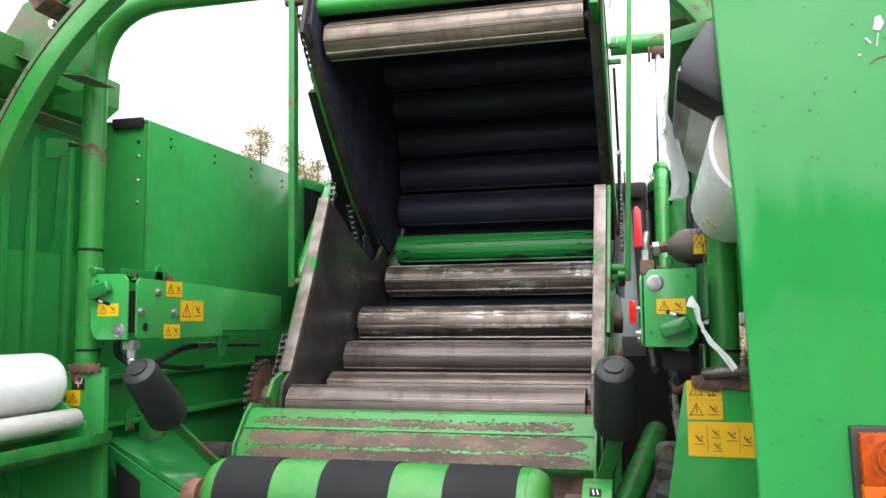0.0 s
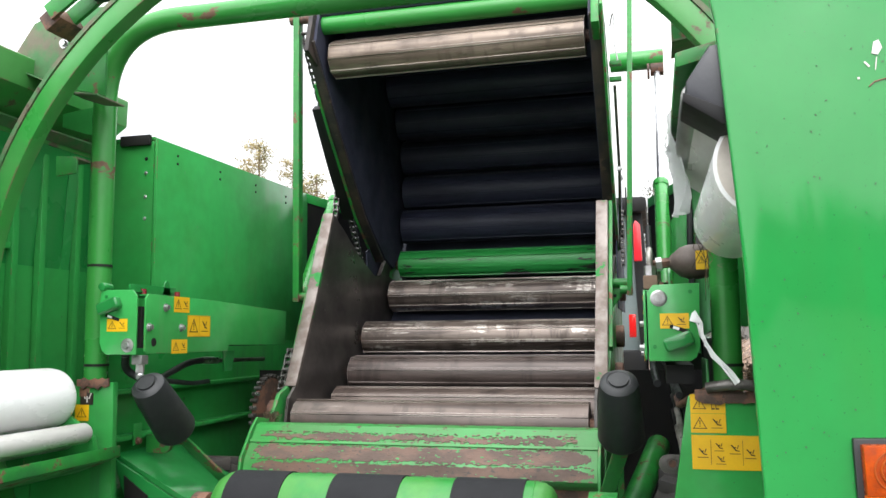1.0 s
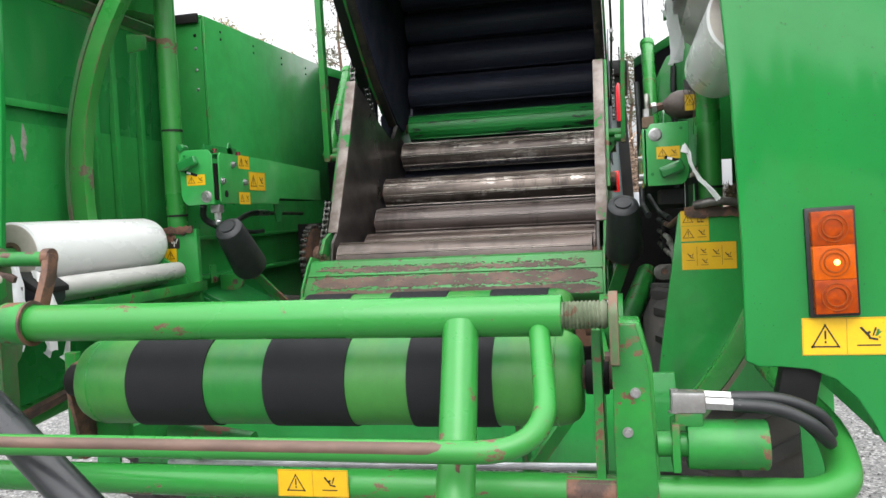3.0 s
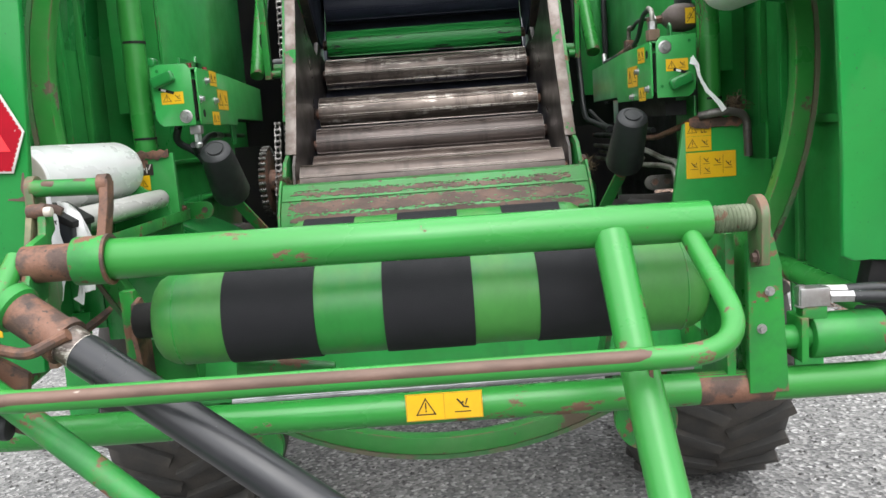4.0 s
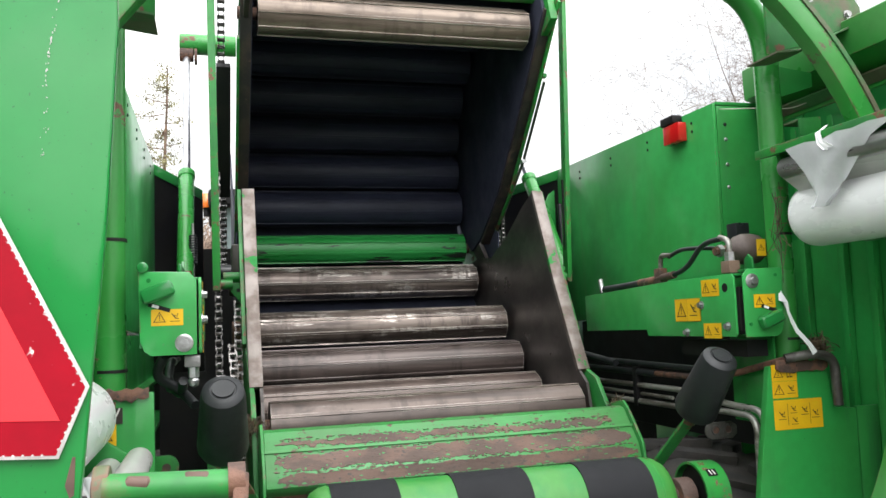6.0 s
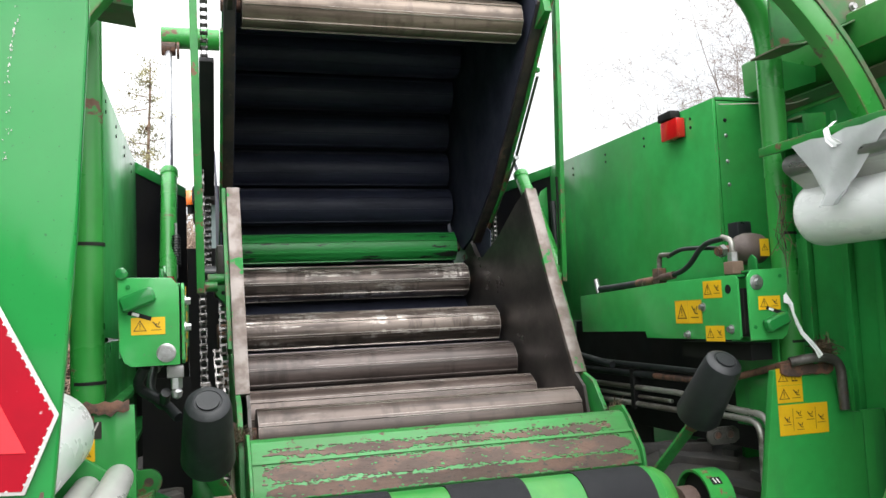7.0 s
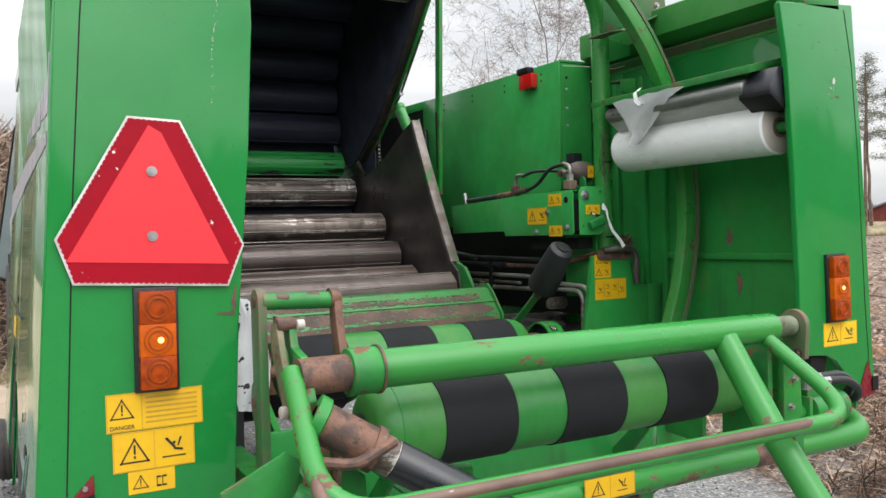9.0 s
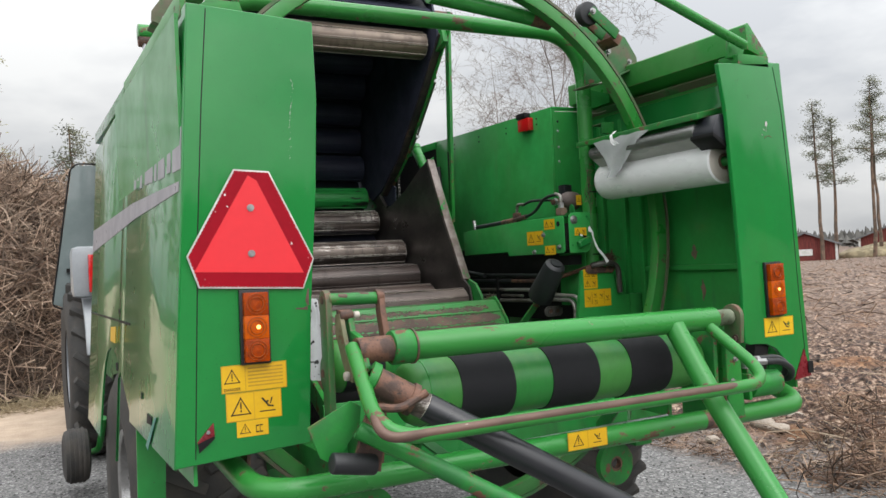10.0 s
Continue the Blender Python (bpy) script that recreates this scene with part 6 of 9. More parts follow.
# ---------------------------------------------------------------- cut-and-hold units (valve boxes) on both sides
def valve_unit(s):
    v = root("cut_and_hold_arm", (s * 0.9, 1.5, 1.67), "green folded-plate arm with warning stickers and bolts", "hydraulic arm", "cut and hold arms")
    x = s * 0.847
    up = 0.0 if s > 0 else 0.025

    def lifted(bm):
        bmesh.ops.translate(bm, verts=bm.verts, vec=(0, 0, up))
        return bm
    bm = prism(B(), [(1.066, 1.690), (1.076, 1.68), (1.645, 1.68), (1.655, 1.705), (2.20, 1.70), (2.205, 1.86), (1.50, 1.885), (1.080, 1.89), (1.066, 1.875)], "x", x, x + s * 0.008)
    part("arm_plate", lifted(bm), M_box, v, bevel=0.002)
    bm = prism(B(), [(1.075, 1.89), (1.50, 1.885), (2.205, 1.86), (2.205, 1.852), (1.50, 1.877), (1.075, 1.882)], "x", x + s * 0.009, x + s * 0.11)
    part("arm_top", lifted(bm), M_green, v, bevel=0.002)
    # black block added inside, it stands in for the shade between the plates
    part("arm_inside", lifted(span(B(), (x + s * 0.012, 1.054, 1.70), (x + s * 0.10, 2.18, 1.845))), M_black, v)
    # folded end plate, set off from the arm by a dark slit
    o = s * 0.012
    bm = prism(B(), [(x + o, 1.678), (x + o, 1.880), (x + o + s * 0.018, 1.902), (x + o + s * 0.150, 1.905), (x + o + s * 0.146, 1.72), (x + o + s * 0.135, 1.690), (x + o + s * 0.118, 1.678)], "y", 1.030, 1.038)
    part("end_plate", lifted(bm), M_box, v, bevel=0.003)
    part("end_fold", lifted(span(B(), (x + o + s * 0.02, 1.040, 1.895), (x + o + s * 0.15, 1.115, 1.903))), M_green, v, bevel=0.002)
    part("end_fold", lifted(span(B(), (x + o + s * 0.140, 1.040, 1.70), (x + o + s * 0.148, 1.115, 1.892))), M_green, v, bevel=0.002)
    decal(v, "warning_sticker", (x + s * 0.088, 1.030, 1.795 if s > 0 else 1.805), 0.082, 0.044, "y", "hand")
    if s > 0:
        spots = ((1.20, 1.848, 0.105, 0.058), (1.350, 1.775, 0.165, 0.082), (1.20, 1.700, 0.105, 0.052))
    else:
        spots = ((1.290, 1.884, 0.105, 0.058), (1.415, 1.805, 0.165, 0.082), (1.280, 1.728, 0.105, 0.052))
    for y, z, w, h_ in spots:
        decal(v, "warning_sticker", (x - s * 0.0005, y, z), w, h_, "x", "hand")
    for y, z in (((1.26, 1.79), (1.11, 1.715), (1.36, 1.695)) if s > 0 else ((1.185, 1.870), (1.085, 1.798), (1.290, 1.798))):
        part("plate_bolt", bolt(B(), (x, y, z), (-s, 0, 0), 0.010, 0.012), M_steel, v, "zinc bolt")
    part("plate_hole", cyl(B(), (x - s * 0.0005, 1.115, 1.845 - 4 * up), (x - s * 0.002, 1.115, 1.845 - 4 * up), 0.015, seg=18), M_black, v)
    # big washer and bolt, rounded cover and slot on the end plate
    bz = 1.862 if s > 0 else 1.735
    part("end_washer", lathe(B(), (x + s * 0.045, 1.030, bz), (0, -1, 0), [(0, 0.024), (0.003, 0.024), (0.004, 0.022), (0.004, 0.0)], 24, caps=False), M_steel, v, "zinc washer")
    part("end_bolt", bolt(B(), (x + s * 0.045, 1.026, bz), (0, -1, 0), 0.012, 0.010), M_steel, v)
    pz = 1.735 if s > 0 else 1.872
    px_ = x + s * (0.098 if s > 0 else 0.112)
    bm = B()
    bmesh.ops.create_cube(bm, size=1, matrix=Matrix.Translation((px_, 1.012, pz)) @ Matrix.Rotation(radians(-20), 4, "Y") @ Matrix.Diagonal((0.088, 0.036, 0.042, 1)))
    part("spring_pot", bm, M_green, v, "green rounded cover", bevel=0.014, segments=3)
    sz = pz + (0.036 if s > 0 else -0.040)
    part("slot", box(B(), (px_ + 0.004, 1.0288, sz), (0.058, 0.002, 0.011), (0, 18, 0)), M_black, v)
    part("slot_tape", box(B(), (px_ - 0.006, 1.0272, sz + 0.003), (0.018, 0.001, 0.008), (0, 18, 0)), M_film, v, "white tape in the slot")
    for dx, dz in ((0.135, 0.19), (0.03, 0.03)):
        part("rivet", cyl(B(), (x + s * dx, 1.030, 1.69 + dz + up), (x + s * dx, 1.027, 1.69 + dz + up), 0.006, seg=10), M_green, v)
    if s > 0:
        part("accumulator", lathe(B(), (x + 0.085, 1.205, 1.982), (1, 0, 0), [(0, 0.0), (0.0, 0.020), (0.012, 0.030), (0.030, 0.046), (0.055, 0.054), (0.085, 0.055), (0.115, 0.050), (0.138, 0.034), (0.146, 0.014), (0.146, 0.0)], 32, caps=False), M_accu, v, "dull brown accumulator ball")
        part("accumulator_neck", cyl(B(), (x + 0.030, 1.205, 1.975), (x + 0.086, 1.205, 1.982), 0.016, seg=6), M_rust, v, "rusty hexagon neck")
        part("neck_nut", cyl(B(), (x + 0.042, 1.205, 1.976), (x + 0.060, 1.205, 1.978), 0.022, seg=6), M_steel, v)
        decal(v, "warning_sticker", (x + 0.178, 1.149, 1.982), 0.036, 0.058, "y", "tri")
        part("grey_box", span(B(), (x + 0.170, 1.27, 1.98), (x + 0.225, 1.33, 2.085)), M_cyl_black, v, "dark grey box", bevel=0.004)
        part("clamp_block", span(B(), (x + 0.002, 1.085, 1.893), (x + 0.045, 1.135, 1.935)), M_core, v, "brass-brown block", bevel=0.005)
        part("fitting", cyl(B(), (x + 0.023, 1.11, 1.935), (x + 0.023, 1.11, 1.965), 0.018, seg=6), M_steel, v)
        part("fitting", sweep(B(), [(x + 0.023, 1.11, 1.96), (x + 0.023, 1.11, 2.005), (x + 0.023, 1.16, 2.020)], 0.0095, seg=12, bend=0.02), M_pipe_bright, v)
        part("lift_lug", prism(B(), [(1.06, 1.90), (1.11, 1.90), (1.105, 1.94), (1.085, 1.955), (1.065, 1.94)], "x", x + 0.075, x + 0.083), M_green, v, bevel=0.002)
        part("hose", sweep(B(), [(x + 0.023, 1.15, 2.015), (x + 0.03, 1.28, 2.010), (x + 0.04, 1.40, 1.93), (x + 0.045, 1.52, 1.91)], 0.0095, bend=0.06), M_rubber, v, "black hose")
        part("hose_end", sweep(B(), [(x + 0.045, 1.50, 1.913), (x + 0.045, 1.64, 1.903)], 0.015, seg=12), M_rust, v, "rusty hose end")
        part("hose", sweep(B(), [(x + 0.06, 1.20, 1.985), (x + 0.05, 1.34, 2.000), (x + 0.05, 1.46, 2.005), (x + 0.05, 1.54, 1.985)], 0.008, bend=0.05), M_rubber, v, "black hose")
        part("fitting", sweep(B(), [(x + 0.05, 1.52, 1.99), (x + 0.05, 1.60, 1.995), (x + 0.05, 1.61, 1.93)], 0.0095, seg=10, bend=0.02), M_pipe_bright, v)
        part("valve_body", box(B(), (x + 0.05, 1.61, 1.915), (0.036, 0.045, 0.06)), M_rust, v, "rusty valve body", bevel=0.005)
        part("hose", sweep(B(), [(x + 0.05, 1.75, 1.895), (x + 0.05, 1.95, 1.888), (x + 0.05, 2.10, 1.885)], 0.015, seg=12), M_rubber, v, "black hose")
        part("hose_end", sweep(B(), [(x + 0.05, 1.64, 1.90), (x + 0.05, 1.77, 1.895)], 0.017, seg=12), M_rust, v, "rusty hose end")
        part("tap", cyl(B(), (x + 0.05, 2.12, 1.87), (x + 0.05, 2.14, 1.93), 0.012, seg=12), M_steel, v)
        part("under_bracket", span(B(), (x + 0.06, 1.10, 1.61), (x + 0.14, 1.5, 1.665)), M_black, v)
    else:
        part("lift_lug", prism(B(), [(1.235, 1.905), (1.30, 1.905), (1.285, 1.965), (1.27, 1.975), (1.255, 1.965)], "x", x + s * 0.05, x + s * 0.058), M_green, v, bevel=0.002)
        part("top_bracket", lifted(span(B(), (x + s * 0.05, 1.045, 1.892), (x + s * 0.060, 1.33, 1.925))), M_green, v, bevel=0.002)
        part("top_boss", cyl(B(), (x + s * 0.150, 1.02, 1.940), (x + s * 0.150, 1.07, 1.940), 0.015, seg=18, soft=0.004), M_green, v)
        for y in (1.10, 1.315):
            part("cap", cyl(B(), (x + s * 0.035, y, 1.915), (x + s * 0.035, y, 1.934), 0.010, seg=12), M_red_dull, v, "small red cap")
        part("clamp_block", span(B(), (x + s * 0.004, 1.055, 1.668), (x + s * 0.046, 1.095, 1.700)), M_alu, v, "dull zinc block", bevel=0.004)
        part("lower_fitting", cyl(B(), (x + s * 0.022, 1.073, 1.668), (x + s * 0.022, 1.073, 1.640), 0.015, seg=6), M_steel, v)
        part("lower_fitting", lathe(B(), (x + s * 0.022, 1.073, 1.640), (0, 0, -1), [(0, 0.010), (0.008, 0.015), (0.022, 0.012), (0.028, 0.0)], 14, caps=False), M_steel, v)
        part("hose", sweep(B(), [(x + s * 0.05, 1.10, 1.63), (x + s * 0.06, 1.20, 1.58), (-0.95, 1.35, 1.617), (-0.95, 1.52, 1.663), (-0.95, 1.63, 1.667)], 0.013, bend=0.06), M_rubber, v, "black hose")
        part("hose_end", cyl(B(), (-0.95, 1.62, 1.667), (-0.95, 1.74, 1.664), 0.015, seg=10), M_steel, v, "crimped hose end")
        part("pipe", sweep(B(), [(-0.95, 1.73, 1.664), (-0.95, 2.18, 1.658)], 0.009, seg=10), M_pipe, v, "steel pipe")
        part("hose", sweep(B(), [(x + s * 0.05, 1.12, 1.62), (-0.95, 1.375, 1.595), (-0.95, 1.56, 1.575), (-0.96, 1.69, 1.578)], 0.010, bend=0.06), M_rubber, v, "black hose")
        part("pipe_clip", prism(B(), [(1.695, 1.62), (1.76, 1.62), (1.78, 1.705), (1.68, 1.705)], "x", x + s * 0.04, x + s * 0.046), M_green, v, bevel=0.002)
        part("hose", sweep(B(), [(x + s * 0.10, 1.10, 1.70), (x + s * 0.13, 1.14, 1.645), (x + s * 0.06, 1.18, 1.60), (x + s * 0.02, 1.12, 1.56)], 0.014, bend=0.06), M_rubber, v, "black hose")
    return v


valve_unit(1)
valve_unit(-1)

# red work lamp on the right-hand box
wl_ = root("marker_lamp", (1.085, 1.71, 2.50), "small red marker lamp with a black cap", "marker lamp")
part("lamp_body", span(B(), (1.045, 1.655, 2.475), (1.086, 1.775, 2.555)), M_red_lens, wl_, bevel=0.006)
part("lamp_cap", span(B(), (1.040, 1.685, 2.557), (1.086, 1.785, 2.592)), M_black, wl_, bevel=0.006)


# ---------------------------------------------------------------- rubber buffers
def buffer_(s, top_at, low_at):
    b = root("rubber_buffer", low_at, "tapered black rubber buffer on a green bracket", "buffer", "rubber buffers")
    a, c = Vector(low_at), Vector(top_at)
    n = (c - a).length
    prof = [(0, 0.058), (0.006, 0.068), (0.02, 0.073), (n - 0.03, 0.060), (n - 0.012, 0.056), (n - 0.003, 0.046), (n, 0.036), (n - 0.002, 0.034), (n - 0.002, 0.030), (n + 0.004, 0.029), (n + 0.005, 0.0)]
    part("rubber", lathe(B(), a, c - a, prof, 40, caps=False), M_rubber, b)
    d = (c - a).normalized()
    foot = Vector((s * 0.70, 1.40, 1.215))
    part("stem", cyl(B(), a, a - d * 0.05, 0.022, seg=16), M_green_worn, b)
    part("bracket", sweep(B(), [a - d * 0.04, foot], 0, shape=[(-0.024, -0.005), (0.024, -0.005), (0.024, 0.005), (-0.024, 0.005)], up=(1, 0, 0)), M_green_worn, b, "green flat bracket", bevel=0.002)
    return b


buffer_(1, (0.769, 1.045, 1.622), (0.765, 1.220, 1.428))
buffer_(-1, (-0.793, 0.999, 1.608), (-0.793, 1.195, 1.427))


# ---------------------------------------------------------------- striped drums
def drum(name, label, y, z, r, x0, x1, bands, tilt=0.0):
    d = root(name, ((x0 + x1) / 2, y, z - r), label, "roller drum", "striped drums")
    prof = [(0, 0.0), (0, r * 0.72), (0.012, r * 0.86), (0.035, r * 0.965), (0.06, r), (x1 - x0 - 0.06, r), (x1 - x0 - 0.035, r * 0.965), (x1 - x0 - 0.012, r * 0.86), (x1 - x0, r * 0.72), (x1 - x0, 0.0)]
    part("shell", lathe(B(), (x0, y, z), (1, 0, 0), prof, 64, caps=False), M_drum, d, "glossy green drum shell, scuffed yellowish", smooth=50)
    for a, b in bands:
        part("grip_band", lathe(B(), (a, y, z), (1, 0, 0), [(0, r - 0.002), (0, r + 0.004), (b - a, r + 0.004), (b - a, r - 0.002)], 64, caps=False), M_mat, d, "matt black grip band")
    part("axle", cyl(B(), (x0 - 0.07, y, z), (x0 + 0.01, y, z), 0.030, seg=20), M_rust, d, "rusty axle end")
    part("axle", cyl(B(), (x1 - 0.01, y, z), (x1 + 0.07, y, z), 0.030, seg=20), M_rust, d, "rusty axle end")
    for xx in (x0 + 0.06, x1 - 0.06):
        part("weld_seam", lathe(B(), (xx, y, z), (1, 0, 0), [(-0.002, r), (-0.001, r + 0.0015), (0.001, r + 0.0015), (0.002, r)], 64, caps=False), M_green_tube, d)
    return d


drum("transfer_drum", "green drum with black grip bands below the chamber", 1.115, 1.180, 0.128, -0.566, 0.566, [(-0.505, -0.310), (-0.145, 0.085), (0.255, 0.478)])
drum("tipping_drum", "long green drum with black grip bands behind the rear bar", -0.035, 1.198, 0.118, -0.700, 0.662, [(-0.520, -0.298), (-0.132, 0.086), (0.244, 0.455)])
sup = root("drum_cradle", (0, 0.6, 0.9), "green cradle arms that carry the drums", "cradle")
for s in (-1, 1):
    part("cradle_arm", sweep(B(), [(s * 0.66 + 0.0, 1.115, 1.13), (s * 0.72, 0.60, 0.98), (s * 0.76, 0.20, 0.95)], 0, shape=[(-0.012, -0.05), (0.012, -0.05), (0.012, 0.05), (-0.012, 0.05)], up=(1, 0, 0)), M_green_worn, sup, bevel=0.003)
    part("drum_bearing", cyl(B(), (s * 0.61, 1.115, 1.18), (s * 0.665, 1.115, 1.18), 0.055, seg=24, soft=0.005), M_rust, sup, "rusty bearing")
part("bearing_guard", lathe(B(), (0.668, 1.115, 1.18), (1, 0, 0), [(0, 0.094), (0.0, 0.102), (0.085, 0.102), (0.085, 0.0)], 40, caps=False), M_green_worn, sup, "green round guard")
gs_ = part("guard_label", box(B(), (0.706, 1.115 - 0.1035 * math.cos(radians(48)), 1.18 + 0.1035 * math.sin(radians(48))), (0.034, 0.026, 0.0015), (42, 0, 0)), M_black, sup, "small black label with white marks")
for dx in (-0.006, 0.006):
    part("label_mark", box(B(), (0.706 + dx, 1.115 - 0.1046 * math.cos(radians(48)), 1.18 + 0.1046 * math.sin(radians(48))), (0.004, 0.018, 0.001), (42, 0, 18)), M_white_rim, gs_)
# black disc added to make the inside of the guard dark
part("guard_hub", cyl(B(), (0.690, 1.115, 1.18), (0.750, 1.115, 1.18), 0.092, seg=36), M_black, sup, "black disc that darkens the inside of the guard")
for dx in (0.0, 0.03):
    part("arm_brace", sweep(B(), [(-0.55 + 1.15 * (dx > 0), 0.28, 1.02), (-0.38 + 0.85 * (dx > 0), 0.16, 0.86)], 0, shape=[(-0.02, -0.006), (0.02, -0.006), (0.02, 0.006), (-0.02, 0.006)]), M_green_worn, sup)
part("drum_arm", span(B(), (-0.815, 0.0, 0.96), (-0.780, 0.028, 1.27)), M_green_worn, sup, bevel=0.003)
part("drum_arm", prism(B(), [(-0.775, 0.97), (-0.775, 1.13), (-0.72, 1.10), (-0.66, 1.05), (-0.655, 0.97)], "y", 0.06, 0.08), M_green_worn, sup, bevel=0.003)
part("drum_arm", prism(B(), [(-0.05, 1.16), (-0.03, 1.24), (0.02, 1.25), (0.05, 1.20), (0.06, 0.96), (0.0, 0.96)], "x", -0.778, -0.765), M_rust, sup, bevel=0.003)
part("end_bearing", cyl(B(), (-0.765, -0.035, 1.198), (-0.705, -0.035, 1.198), 0.045, seg=24, soft=0.006), M_black, sup, "black bearing")
part("slant_plate", prism(B(), [(0.10, 1.08), (0.16, 1.08), (0.40, 0.86), (0.30, 0.86)], "x", -0.52, -0.505), M_green_worn, sup, bevel=0.003)
part("slant_plate", prism(B(), [(0.10, 1.08), (0.16, 1.08), (0.40, 0.86), (0.30, 0.86)], "x", 0.46, 0.475), M_green_worn, sup, bevel=0.003)
part("pivot_tube", cyl(B(), (-0.56, 0.12, 1.02), (-0.30, 0.12, 0.985), 0.028, seg=18), M_green_worn, sup)
part("wash_rod", cyl(B(), (-0.6, 0.16, 0.905), (0.70, 0.16, 0.915), 0.010, seg=12), M_chrome, sup, "bright thin rod")

# ---------------------------------------------------------------- rear tipping frame
fr = root("bale_tipper", (0, -0.2, 0.9), "green bent-tube bale tipper with paint chipped to rust", "bale tipper")
TY, TZ = -0.212, 1.378
part("main_tube", cyl(B(), (-0.735, TY, TZ + 0.006), (0.632, TY, TZ - 0.004), 0.047, seg=32, soft=0.003), M_green_tube, fr, "green main tube with scratches")
part("collar", cyl(B(), (-0.815, TY, TZ + 0.006), (-0.737, TY, TZ + 0.006), 0.056, seg=32, soft=0.003), M_green_worn, fr, "green collar")
part("collar_rim", lathe(B(), (-0.742, TY, TZ + 0.006), (1, 0, 0), [(0, 0.05), (0, 0.059), (0.007, 0.059), (0.007, 0.05)], 32, caps=False), M_rust, fr)
part("bare_tube", cyl(B(), (-0.935, TY, TZ + 0.006), (-0.815, TY, TZ + 0.006), 0.043, seg=28), M_rust, fr, "rusty bare tube end")
bm = B()
lathe(bm, (0.632, TY, TZ - 0.004), (1, 0, 0), [(0, 0.030)] + [(0.004 + 0.0045 * k, 0.033 if k % 2 else 0.0285) for k in range(20)] + [(0.10, 0.028)], 28, caps=False)
part("threaded_end", bm, M_thread, fr, "greasy threaded end")
part("end_plate", prism(B(), [(TY + 0.052 * math.cos(a), TZ - 0.004 + 0.052 * math.sin(a)) for a in [math.pi * k / 14 for k in range(15)]] + [(TY - 0.045, TZ - 0.11), (TY + 0.02, TZ - 0.125)], "x", 0.735, 0.755), M_link, fr, "green lug plate", bevel=0.003)
part("end_bolt", bolt(B(), (0.735, TY - 0.02, TZ - 0.095), (-1, 0, 0), 0.012, 0.010), M_rust, fr)
part("loop_bar", sweep(B(), [(0.580, TY - 0.015, TZ - 0.025), (0.622, -0.512, 1.148), (-0.985, -0.500, 1.150), (-0.950, -0.215, 1.400)], 0.0235, seg=18, bend=0.15, n=10), M_green_tube, fr, "green bent round bar")
bm = sweep(B(), [(0.47, -0.505, 1.152), (0.40, -0.5195, 1.1545), (-0.985, -0.509, 1.1555), (-0.972, -0.40, 1.238)], 0.0155, seg=14, bend=0.15, n=10)
part("worn_strip", bm, M_bar_rust, fr, "bare brown strip worn along the bar")
part("leg_tube", sweep(B(), [(0.403, TY - 0.02, TZ - 0.02), (0.415, -0.39, 1.115), (0.448, -0.86, 0.50)], 0.041, seg=22), M_green_tube, fr, "green slanting leg tube")
part("leg_gusset", prism(B(), [(-0.455, 1.115), (-0.40, 1.09), (-0.47, 0.965)], "x", 0.424, 0.432), M_rust, fr)
part("left_leg", sweep(B(), [(-1.00, -0.36, 1.165), (-0.56, -0.55, 0.90), (-0.30, -0.66, 0.72)], 0.028, seg=18), M_green_worn, fr, "green slanting strut")
# link plates at the left end
part("link_plate", prism(B(), [(-0.150, 1.445), (-0.138, 1.490), (-0.118, 1.505), (-0.098, 1.496), (-0.094, 1.450), (-0.118, 1.435), (-0.150, 1.375), (-0.170, 1.300), (-0.250, 1.285), (-0.265, 1.335), (-0.215, 1.430)], "x", -0.928, -0.908), M_green_worn, fr, "green link plate, paint chipped", bevel=0.004)
part("link_plate", prism(B(), [(-0.130, 1.505), (-0.092, 1.500), (-0.084, 1.440), (-0.140, 1.340), (-0.175, 1.292), (-0.218, 1.285), (-0.230, 1.318), (-0.165, 1.420)], "x", -0.957, -0.941), M_tan, fr, "dusty tan link plate", bevel=0.004)
part("link_lug", cyl(B(), (-0.955, -0.125, 1.498), (-0.909, -0.125, 1.498), 0.018, seg=24, soft=0.005), M_rust, fr, "rusty round lug")
part("link_bolt", cyl(B(), (-0.909, -0.140, 1.497), (-0.890, -0.140, 1.497), 0.012, seg=14, soft=0.004), M_roll_end, fr)
part("link_bolt", cyl(B(), (-0.957, -0.200, 1.306), (-0.975, -0.200, 1.306), 0.015, seg=18, soft=0.005), M_roll_end, fr, "pale round pin head")

br = root("hinge_bracket", (-0.98, -0.02, 1.1), "green upright bar with a cross tube and rusty link", "bracket")
part("upright_bar", prism(B(), [(-0.075, 1.10), (-0.078, 1.545)] + [(-0.045 - 0.033 * math.cos(radians(a)), 1.548 + 0.033 * math.sin(radians(a))) for a in range(20, 161, 20)] + [(-0.012, 1.545), (-0.015, 1.10)], "x", -0.982, -0.960), M_link, br, "grimy green flat bar with rounded end", bevel=0.003)
part("bar_eye", prism(B(), [(-0.02 + 0.035 * math.cos(radians(a)), 1.30 + 0.055 * math.sin(radians(a))) for a in range(-90, 91, 20)] + [(-0.05, 1.35), (-0.05, 1.25)], "x", -0.981, -0.961), M_link, br, bevel=0.003)
for z in (1.548, 1.30):
    part("bar_hole", cyl(B(), (-0.9825, -0.045 if z > 1.4 else -0.02, z), (-0.985, -0.045 if z > 1.4 else -0.02, z), 0.014, seg=18), M_rust, br, "rusty hole")
part("cross_tube", cyl(B(), (-0.967, -0.06, 1.550), (-0.79, -0.07, 1.545), 0.021, seg=20), M_green_worn, br)
